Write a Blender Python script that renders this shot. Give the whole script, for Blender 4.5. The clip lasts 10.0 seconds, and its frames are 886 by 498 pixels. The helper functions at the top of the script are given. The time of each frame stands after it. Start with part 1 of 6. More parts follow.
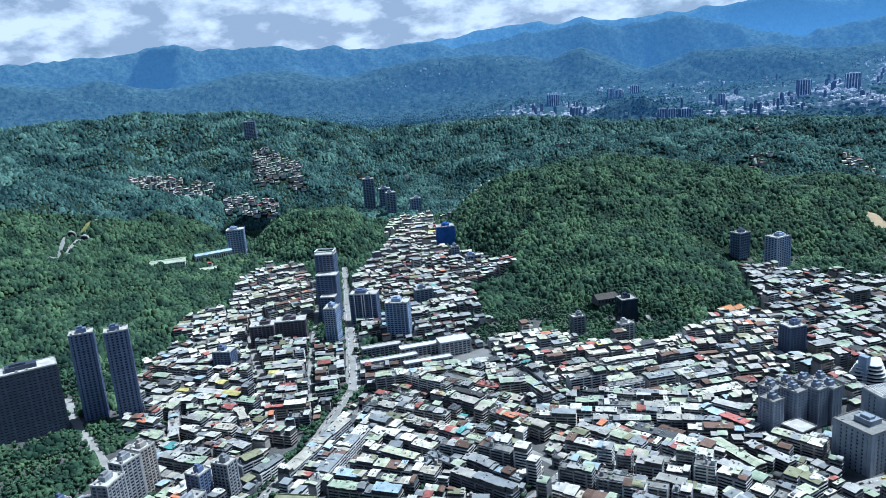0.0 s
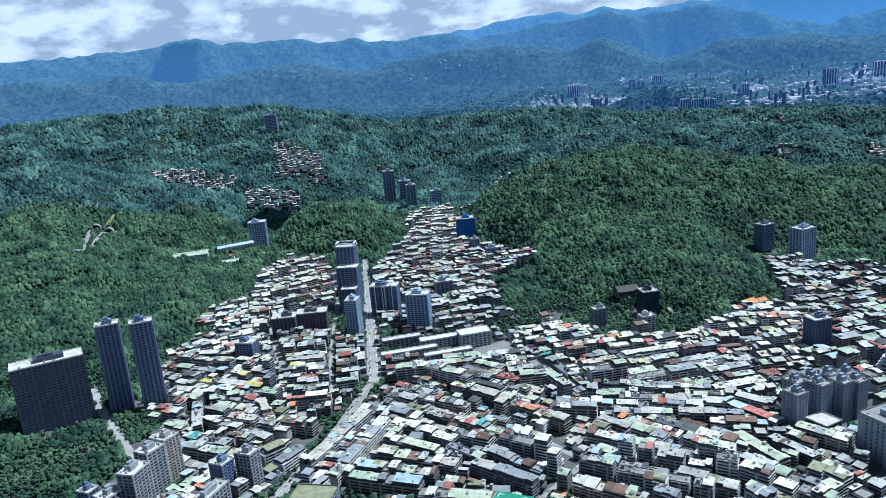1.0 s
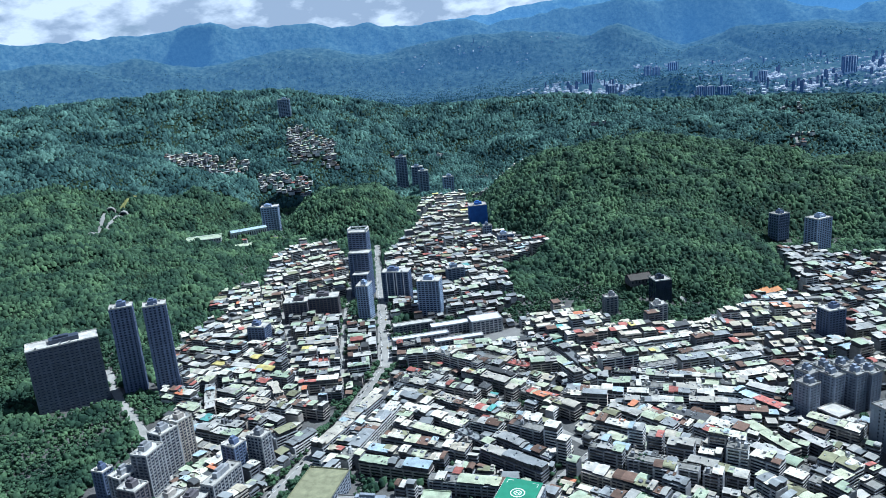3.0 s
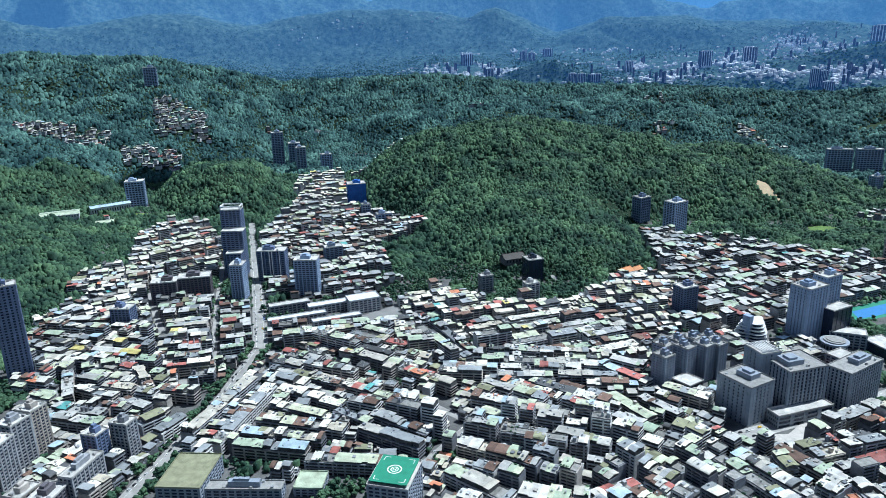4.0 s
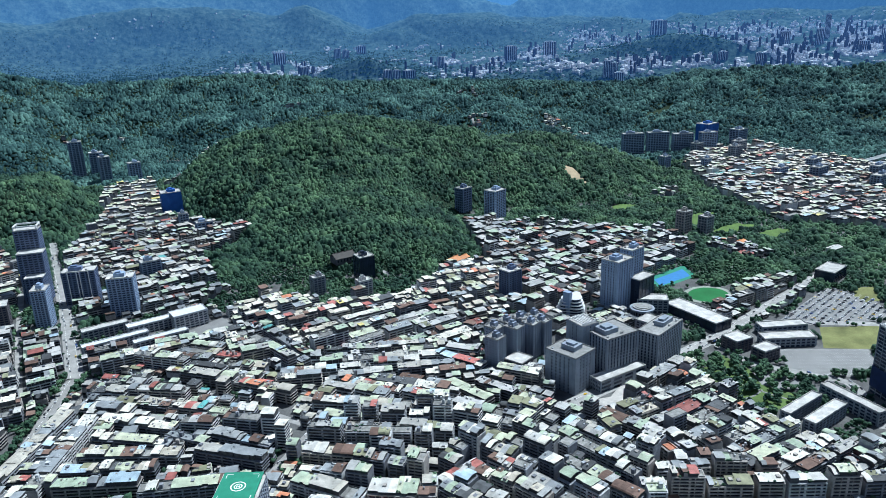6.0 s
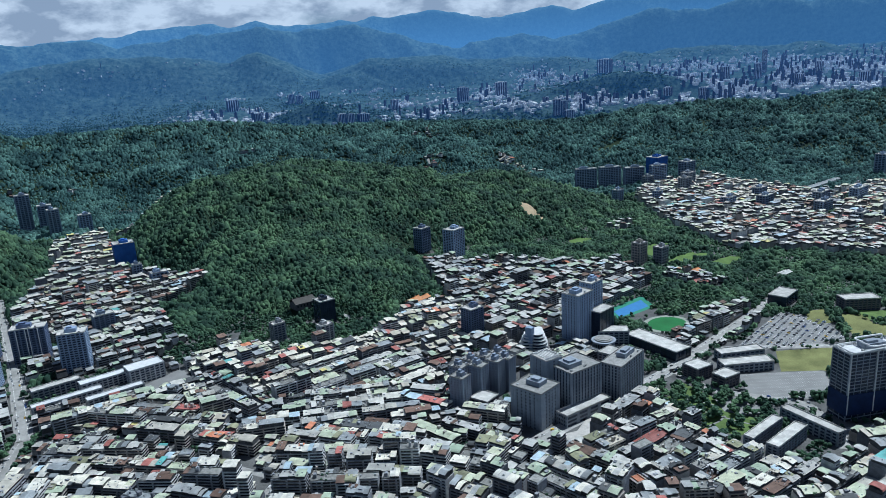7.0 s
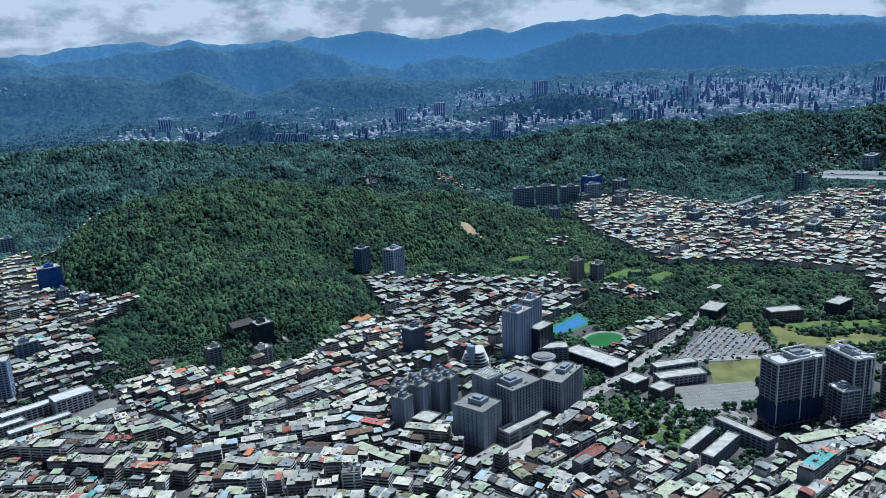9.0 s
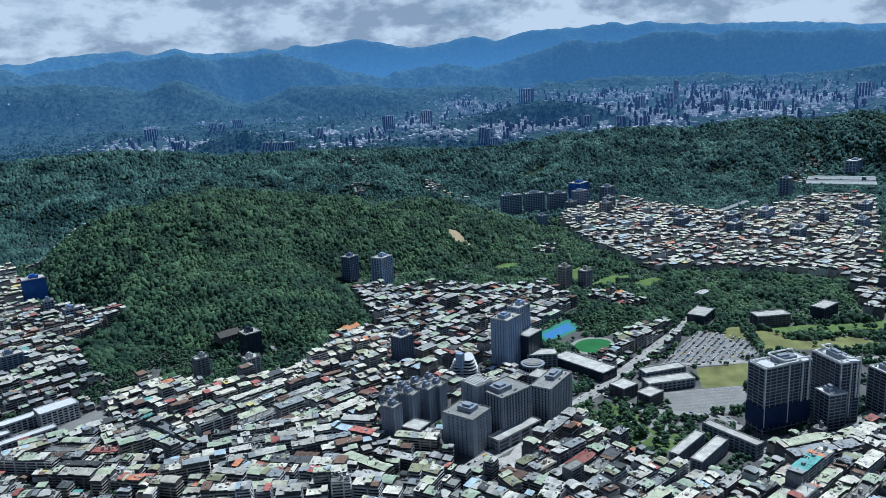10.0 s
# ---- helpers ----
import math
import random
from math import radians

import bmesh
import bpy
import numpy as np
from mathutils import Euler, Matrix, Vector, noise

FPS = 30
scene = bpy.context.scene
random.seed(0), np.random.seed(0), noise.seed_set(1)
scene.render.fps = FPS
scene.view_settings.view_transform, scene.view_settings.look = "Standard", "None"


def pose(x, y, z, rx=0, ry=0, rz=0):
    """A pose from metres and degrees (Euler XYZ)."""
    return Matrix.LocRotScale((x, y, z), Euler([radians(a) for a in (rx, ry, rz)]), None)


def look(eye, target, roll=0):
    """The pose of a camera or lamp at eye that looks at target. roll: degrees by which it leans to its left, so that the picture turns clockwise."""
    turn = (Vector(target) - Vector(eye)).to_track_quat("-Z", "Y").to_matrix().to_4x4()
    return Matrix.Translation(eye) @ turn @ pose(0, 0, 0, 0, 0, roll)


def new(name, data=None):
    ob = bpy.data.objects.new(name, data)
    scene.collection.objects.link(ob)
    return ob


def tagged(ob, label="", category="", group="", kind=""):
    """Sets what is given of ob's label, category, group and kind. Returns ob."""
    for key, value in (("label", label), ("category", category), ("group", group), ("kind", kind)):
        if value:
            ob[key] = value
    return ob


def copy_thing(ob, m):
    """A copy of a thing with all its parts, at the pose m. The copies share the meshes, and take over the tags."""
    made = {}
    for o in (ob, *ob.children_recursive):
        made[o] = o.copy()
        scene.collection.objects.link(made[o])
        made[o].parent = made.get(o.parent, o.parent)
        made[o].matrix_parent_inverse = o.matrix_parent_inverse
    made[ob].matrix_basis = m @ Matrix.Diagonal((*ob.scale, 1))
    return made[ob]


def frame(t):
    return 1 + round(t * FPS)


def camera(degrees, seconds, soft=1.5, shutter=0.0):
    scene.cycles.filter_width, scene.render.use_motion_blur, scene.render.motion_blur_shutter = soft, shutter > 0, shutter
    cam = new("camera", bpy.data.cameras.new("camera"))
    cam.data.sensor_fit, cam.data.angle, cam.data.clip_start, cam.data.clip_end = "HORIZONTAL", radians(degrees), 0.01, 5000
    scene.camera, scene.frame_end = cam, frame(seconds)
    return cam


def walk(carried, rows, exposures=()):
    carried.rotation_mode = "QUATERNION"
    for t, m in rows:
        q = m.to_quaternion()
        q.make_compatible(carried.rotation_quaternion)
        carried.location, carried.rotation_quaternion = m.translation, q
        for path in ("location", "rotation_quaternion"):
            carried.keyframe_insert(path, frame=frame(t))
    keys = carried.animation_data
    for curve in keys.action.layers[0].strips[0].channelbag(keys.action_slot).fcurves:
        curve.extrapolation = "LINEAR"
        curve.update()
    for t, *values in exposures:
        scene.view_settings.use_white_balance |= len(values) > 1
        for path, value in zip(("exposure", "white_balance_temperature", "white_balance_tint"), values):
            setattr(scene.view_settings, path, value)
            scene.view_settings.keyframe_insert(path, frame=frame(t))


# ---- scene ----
cam = camera(63.50, 10.0, soft=0.6)
EYE = 385.0
# seconds, then the camera's turn in degrees; it stands at one window high over the city
ROWS = [
    (0.0, 76.424, 4.264, -1.029),
    (0.5, 76.160, 4.325, -0.837),
    (1.0, 75.919, 4.699, 0.530),
    (1.5, 75.720, 4.970, 1.940),
    (2.0, 75.452, 4.987, 2.137),
    (3.3, 74.348, 3.694, 0.954),
    (3.5, 73.784, 3.061, -1.217),
    (4.0, 72.785, 1.359, -7.631),
    (4.5, 72.198, 0.318, -12.392),
    (5.0, 71.800, 0.425, -17.262),
    (5.5, 71.614, 0.463, -20.025),
    (5.7, 71.639, 0.930, -20.669),
    (6.8, 74.953, 3.143, -25.333),
    (7.0, 75.249, 3.035, -25.668),
    (7.5, 75.758, 3.005, -26.406),
    (8.0, 76.142, 2.864, -27.308),
    (8.5, 76.414, 2.801, -28.318),
    (9.0, 76.580, 2.604, -30.501),
    (9.5, 76.831, 2.640, -31.384),
    (10.0, 77.135, 2.832, -31.517),
]
# the clip's camera runs cool and closes by half a stop when the sky comes in
walk(cam, [(t, pose(0, 0, EYE, rx, ry, rz)) for t, rx, ry, rz in ROWS],
     [(0.0, 0.28, 5120, 4), (2.0, 0.28, 5120, 4), (3.5, 0.34, 5280, 4), (5.6, 0.32, 5280, 4), (7.0, -0.14, 5250, 4), (10.0, -0.16, 5250, 4)])

# ---- light ----
SUN_AZ, SUN_EL = 72.0, 62.0
world = bpy.data.worlds.new("sky")
scene.world = world
world.use_nodes = True
wn, wl = world.node_tree.nodes, world.node_tree.links
wn.clear()


def wnode(kind, **sets):
    n = wn.new(kind)
    for k, v in sets.items():
        n.inputs[k].default_value = v
    return n


sky = wn.new("ShaderNodeTexSky")
sky.sky_type, sky.sun_disc = "NISHITA", False
sky.sun_elevation, sky.sun_rotation = radians(SUN_EL), radians(SUN_AZ)
sky.altitude, sky.air_density, sky.dust_density, sky.ozone_density = 300, 0.7, 0.2, 2.0
geo = wn.new("ShaderNodeTexCoord")
sep = wn.new("ShaderNodeSeparateXYZ")
wl.new(geo.outputs["Generated"], sep.inputs[0])
# clouds lie on a flat sheet overhead: divide the direction by its height
up = wn.new("ShaderNodeMath")
up.operation = "ADD"
up.inputs[1].default_value = 0.6
wl.new(sep.outputs["Z"], up.inputs[0])
upc = wn.new("ShaderNodeMath")
upc.operation = "MAXIMUM"
upc.inputs[1].default_value = 0.03
wl.new(up.outputs[0], upc.inputs[0])
flat = wn.new("ShaderNodeVectorMath")
flat.operation = "DIVIDE"
comb = wn.new("ShaderNodeCombineXYZ")
for i in range(3):
    wl.new(upc.outputs[0], comb.inputs[i])
wl.new(geo.outputs["Generated"], flat.inputs[0])
wl.new(comb.outputs[0], flat.inputs[1])
# heaps are broader than they are high
squash = wn.new("ShaderNodeVectorMath")
squash.operation = "MULTIPLY"
squash.inputs[1].default_value = (1.0, 1.0, 1.5)
wl.new(flat.outputs[0], squash.inputs[0])
big = wnode("ShaderNodeTexNoise", Scale=5.6, Detail=9.0, Roughness=0.56, Distortion=0.0)
wl.new(squash.outputs[0], big.inputs["Vector"])
cover = wn.new("ShaderNodeValToRGB")
cover.color_ramp.elements[0].position, cover.color_ramp.elements[0].color = 0.20, (0, 0, 0, 1)
cover.color_ramp.elements[1].position, cover.color_ramp.elements[1].color = 0.40, (1, 1, 1, 1)
wl.new(big.outputs["Fac"], cover.inputs[0])
small = wnode("ShaderNodeTexNoise", Scale=9.0, Detail=9.0, Roughness=0.58, Distortion=0.0)
wl.new(squash.outputs[0], small.inputs["Vector"])
tone = wn.new("ShaderNodeValToRGB")
tone.color_ramp.elements[0].position, tone.color_ramp.elements[0].color = 0.43, (6.6, 7.6, 9.3, 1)
tone.color_ramp.elements[1].position, tone.color_ramp.elements[1].color = 0.58, (13.6, 14.3, 15.4, 1)
wl.new(small.outputs["Fac"], tone.inputs[0])
# the cloud belt hangs over the mountains; overhead it breaks up into blue
belt = wn.new("ShaderNodeMapRange")
belt.interpolation_type = "SMOOTHSTEP"
belt.inputs["From Min"].default_value, belt.inputs["From Max"].default_value = 0.15, 0.36
belt.inputs["To Min"].default_value, belt.inputs["To Max"].default_value = 1.0, 0.12
wl.new(sep.outputs["Z"], belt.inputs["Value"])
cov = wn.new("ShaderNodeMath")
cov.operation = "MULTIPLY"
wl.new(cover.outputs[0], cov.inputs[0])
wl.new(belt.outputs[0], cov.inputs[1])
mixw = wn.new("ShaderNodeMixRGB")
wl.new(cov.outputs[0], mixw.inputs[0])
wl.new(sky.outputs[0], mixw.inputs[1])
wl.new(tone.outputs[0], mixw.inputs[2])
bg = wnode("ShaderNodeBackground", Strength=0.05)
wl.new(mixw.outputs[0], bg.inputs["Color"])
wout = wn.new("ShaderNodeOutputWorld")
wl.new(bg.outputs[0], wout.inputs["Surface"])

sun_data = bpy.data.lights.new("sun", "SUN")
sun_data.energy, sun_data.angle, sun_data.color = 5.0, radians(0.6), (1.0, 0.945, 0.86)
sun = new("sun", sun_data)
s_az, s_el = radians(SUN_AZ), radians(SUN_EL)
sun.matrix_basis = look((0, 0, 0), (-math.sin(s_az) * math.cos(s_el), -math.cos(s_az) * math.cos(s_el), -math.sin(s_el)))

# ---- materials ----
MATS = {}


def material(name, colour, rough=0.85, metal=0.0, vary=0.25, scale=0.15, fine=2.0, bump=0.15, spread=0.12, waves=0.0, tint=None, island=False, glow=None, spec=0.3):
    """A weathered surface: broad stains, fine grain, a little tone of its own for every object."""
    m = bpy.data.materials.new(name)
    m.use_nodes = True
    nt = m.node_tree
    nd, ln = nt.nodes, nt.links
    p = nd["Principled BSDF"]
    p.inputs["Roughness"].default_value, p.inputs["Metallic"].default_value = rough, metal
    p.inputs["Specular IOR Level"].default_value = spec
    pos = nd.new("ShaderNodeNewGeometry")
    broad = nd.new("ShaderNodeTexNoise")
    broad.inputs["Scale"].default_value, broad.inputs["Detail"].default_value = scale, 4.0
    ln.new(pos.outputs["Position"], broad.inputs["Vector"])
    grain = nd.new("ShaderNodeTexNoise")
    grain.inputs["Scale"].default_value, grain.inputs["Detail"].default_value = fine, 3.0
    ln.new(pos.outputs["Position"], grain.inputs["Vector"])
    ramp = nd.new("ShaderNodeMapRange")
    ramp.inputs["From Min"].default_value, ramp.inputs["From Max"].default_value = 0.25, 0.75
    ramp.inputs["To Min"].default_value, ramp.inputs["To Max"].default_value = 1.0 - vary, 1.0 + vary * 0.6
    ln.new(broad.outputs["Fac"], ramp.inputs["Value"])
    ramp2 = nd.new("ShaderNodeMapRange")
    ramp2.inputs["From Min"].default_value, ramp2.inputs["From Max"].default_value = 0.25, 0.75
    ramp2.inputs["To Min"].default_value, ramp2.inputs["To Max"].default_value = 1.0 - vary * 0.6, 1.0 + vary * 0.5
    ln.new(grain.outputs["Fac"], ramp2.inputs["Value"])
    mul = nd.new("ShaderNodeMath")
    mul.operation = "MULTIPLY"
    ln.new(ramp.outputs[0], mul.inputs[0])
    ln.new(ramp2.outputs[0], mul.inputs[1])
    if island:
        rnd = pos.outputs["Random Per Island"]
    else:
        rnd = nd.new("ShaderNodeObjectInfo").outputs["Random"]
    ramp3 = nd.new("ShaderNodeMapRange")
    ramp3.inputs["To Min"].default_value, ramp3.inputs["To Max"].default_value = 1.0 - spread, 1.0 + spread
    ln.new(rnd, ramp3.inputs["Value"])
    mul2 = nd.new("ShaderNodeMath")
    mul2.operation = "MULTIPLY"
    ln.new(mul.outputs[0], mul2.inputs[0])
    ln.new(ramp3.outputs[0], mul2.inputs[1])
    hue = nd.new("ShaderNodeMixRGB")
    hue.inputs[1].default_value = (*colour, 1)
    hue.inputs[2].default_value = (*(tint or colour), 1)
    if tint and island:
        # neighbouring crowns share a tone: whole patches of wood run lighter or darker
        patch = nd.new("ShaderNodeMath")
        patch.operation, patch.use_clamp = "MULTIPLY_ADD", True
        patch.inputs[1].default_value = 2.6
        own = nd.new("ShaderNodeMath")
        own.operation = "MULTIPLY_ADD"
        own.inputs[1].default_value, own.inputs[2].default_value = 0.34, -1.02
        ln.new(rnd, own.inputs[0])
        ln.new(broad.outputs["Fac"], patch.inputs[0])
        ln.new(own.outputs[0], patch.inputs[2])
        ln.new(patch.outputs[0], hue.inputs[0])
    elif tint:
        ln.new(rnd, hue.inputs[0])
    val = nd.new("ShaderNodeVectorMath")
    val.operation = "SCALE"
    ln.new(hue.outputs[0], val.inputs[0])
    ln.new(mul2.outputs[0], val.inputs["Scale"])
    ln.new(val.outputs[0], p.inputs["Base Color"])
    if bump:
        b = nd.new("ShaderNodeBump")
        b.inputs["Strength"].default_value, b.inputs["Distance"].default_value = bump, 0.3
        src = grain.outputs["Fac"]
        if waves:
            w = nd.new("ShaderNodeTexWave")
            w.inputs["Scale"].default_value = waves
            tc = nd.new("ShaderNodeTexCoord")
            ln.new(tc.outputs["Object"], w.inputs["Vector"])
            src = w.outputs["Fac"]
        ln.new(src, b.inputs["Height"])
        ln.new(b.outputs[0], p.inputs["Normal"])
    if glow:
        p.inputs["Emission Color"].default_value = (*glow[:3], 1)
        p.inputs["Emission Strength"].default_value = glow[3]
    MATS[name] = m
    return m


ROOFS = [
    (material("roof_white_sheet", (0.575, 0.575, 0.55), 0.55, vary=0.36, fine=1.3, scale=0.12, spread=0.2, tint=(0.63, 0.60, 0.50)), 25),
    (material("roof_pale_sheet", (0.41, 0.425, 0.425), 0.5, vary=0.4, fine=1.3, scale=0.12, spread=0.2, tint=(0.46, 0.42, 0.33)), 20),
    (material("roof_grey_sheet", (0.27, 0.29, 0.30), 0.55, vary=0.35, scale=0.12, spread=0.25), 12),
    (material("roof_pale_green_sheet", (0.41, 0.51, 0.38), 0.6, vary=0.4, fine=1.3, scale=0.12, spread=0.15, tint=(0.48, 0.495, 0.36)), 20),
    (material("roof_pale_blue_sheet", (0.42, 0.53, 0.60), 0.5, vary=0.38, fine=1.3, scale=0.12, spread=0.15), 3),
    (material("roof_brown_sheet", (0.17, 0.11, 0.085), 0.75, vary=0.4, scale=0.2, spread=0.3), 8.0),
    (material("roof_red_sheet", (0.36, 0.13, 0.11), 0.65, vary=0.42, fine=1.3, scale=0.2, spread=0.3), 3.6),
    (material("roof_orange_sheet", (0.55, 0.22, 0.12), 0.65, vary=0.42, fine=1.3, scale=0.2, spread=0.2), 1.0),
    (material("roof_yellow_sheet", (0.60, 0.53, 0.20), 0.6, vary=0.38, fine=1.3, scale=0.2, spread=0.2), 0.45),
    (material("roof_teal_sheet", (0.14, 0.38, 0.36), 0.6, vary=0.38, fine=1.3, scale=0.2, spread=0.2), 0.4),
    (material("roof_concrete", (0.25, 0.25, 0.235), 0.9, vary=0.45, scale=0.25, spread=0.25), 10),
    (material("roof_dark_sheet", (0.085, 0.09, 0.095), 0.7, vary=0.4, scale=0.15, spread=0.3), 5.5),
    (material("roof_olive_sheet", (0.25, 0.255, 0.16), 0.75, vary=0.35, scale=0.15, spread=0.25), 4),
]
ROOF_MATS = [m for m, w in ROOFS]
ROOF_W = [w for m, w in ROOFS]
WALLS = [
    material("wall_grey_tile", (0.285, 0.30, 0.325), 0.8, vary=0.4, scale=0.2, spread=0.2),
    material("wall_beige_tile", (0.38, 0.355, 0.325), 0.8, vary=0.35, scale=0.2, spread=0.2),
    material("wall_dark_tile", (0.165, 0.175, 0.20), 0.8, vary=0.35, scale=0.2, spread=0.2),
    material("wall_white_tile", (0.52, 0.53, 0.535), 0.75, vary=0.35, scale=0.2, spread=0.15),
]
M_GLASS = material("window_glass", (0.022, 0.026, 0.034), 0.12, vary=0.3, spread=0.3, bump=0, spec=0.6)
M_CONC = material("bare_concrete", (0.30, 0.30, 0.29), 0.9, vary=0.35, scale=0.2)
M_STEEL = material("steel_tank", (0.55, 0.57, 0.58), 0.35, metal=0.7, vary=0.15)
# rooftop shed walls, the shade under the roof sheets painted in as near-black
M_SHADE = material("shed_wall_shaded", (0.09, 0.092, 0.095), 0.9, vary=0.5, scale=0.3, spread=0.3)
M_ASPHALT = material("asphalt", (0.33, 0.325, 0.31), 0.9, vary=0.35, scale=0.08, fine=0.8)
M_TARMAC = material("car_park_asphalt", (0.235, 0.235, 0.23), 0.9, vary=0.25, scale=0.05, fine=0.8)
M_PAINT = material("road_paint", (0.75, 0.75, 0.72), 0.7, vary=0.15)
M_PAVE = material("pale_paving", (0.45, 0.43, 0.40), 0.85, vary=0.25, scale=0.2)
M_WORN = material("worn_grass", (0.19, 0.20, 0.075), 0.95, vary=0.5, scale=0.035, fine=0.7)
M_GRASS = material("lawn", (0.11, 0.17, 0.05), 0.95, vary=0.4, scale=0.06, fine=0.7)
M_LEAF = material("forest_leaves", (0.029, 0.072, 0.052), 0.75, vary=0.6, scale=0.02, fine=0.7, bump=0.8, spread=0.34, tint=(0.076, 0.130, 0.066), island=True, spec=0.12)
M_LAWN = material("bright_lawn", (0.12, 0.195, 0.052), 0.95, vary=0.35, scale=0.06, fine=0.7)
# leaves of the far slopes, blue distance haze painted into their colour
M_LEAF_HAZED = material("forest_leaves_hazed", (0.032, 0.080, 0.088), 0.85, vary=0.6, scale=0.012, fine=0.32, bump=0.8, spread=0.34, tint=(0.080, 0.146, 0.124), island=True, spec=0.08)
M_SOIL = material("forest_floor", (0.022, 0.045, 0.018), 0.95, vary=0.5, scale=0.01, fine=0.15, bump=0.6)
M_BARK = material("bark", (0.10, 0.075, 0.055), 0.9, vary=0.3)
M_DIRT = material("bare_earth", (0.42, 0.33, 0.21), 0.95, vary=0.3, scale=0.05)
M_BLUE = material("blue_netting", (0.035, 0.11, 0.38), 0.8, vary=0.3, scale=0.1, spread=0.2)
M_COURT = material("blue_court", (0.05, 0.20, 0.46), 0.7, vary=0.12)
M_GREEN = material("green_court_paint", (0.045, 0.26, 0.16), 0.7, vary=0.18)
M_TREAD = material("running_track", (0.30, 0.33, 0.28), 0.9, vary=0.2)


def ground_material():
    """City floor where the land is flat, dark woodland floor where it climbs."""
    m = material("ground_cover", (0.115, 0.116, 0.115), 0.95, vary=0.5, scale=0.05, fine=0.6)
    nd, ln = m.node_tree.nodes, m.node_tree.links
    p = nd["Principled BSDF"]
    src = p.inputs["Base Color"].links[0].from_socket
    pos = nd.new("ShaderNodeNewGeometry")
    sx = nd.new("ShaderNodeSeparateXYZ")
    ln.new(pos.outputs["Position"], sx.inputs[0])
    rise = nd.new("ShaderNodeMapRange")
    rise.inputs["From Min"].default_value, rise.inputs["From Max"].default_value = 1.5, 5.0
    ln.new(sx.outputs["Z"], rise.inputs["Value"])
    wood = nd.new("ShaderNodeTexNoise")
    wood.inputs["Scale"].default_value, wood.inputs["Detail"].default_value = 0.06, 6.0
    ln.new(pos.outputs["Position"], wood.inputs["Vector"])
    ramp = nd.new("ShaderNodeValToRGB")
    ramp.color_ramp.elements[0].position, ramp.color_ramp.elements[0].color = 0.35, (0.008, 0.020, 0.010, 1)
    ramp.color_ramp.elements[1].position, ramp.color_ramp.elements[1].color = 0.68, (0.022, 0.044, 0.020, 1)
    ln.new(wood.outputs["Fac"], ramp.inputs[0])
    mix = nd.new("ShaderNodeMixRGB")
    ln.new(rise.outputs[0], mix.inputs[0])
    ln.new(src, mix.inputs[1])
    ln.new(ramp.outputs[0], mix.inputs[2])
    ln.new(mix.outputs[0], p.inputs["Base Color"])
    return m


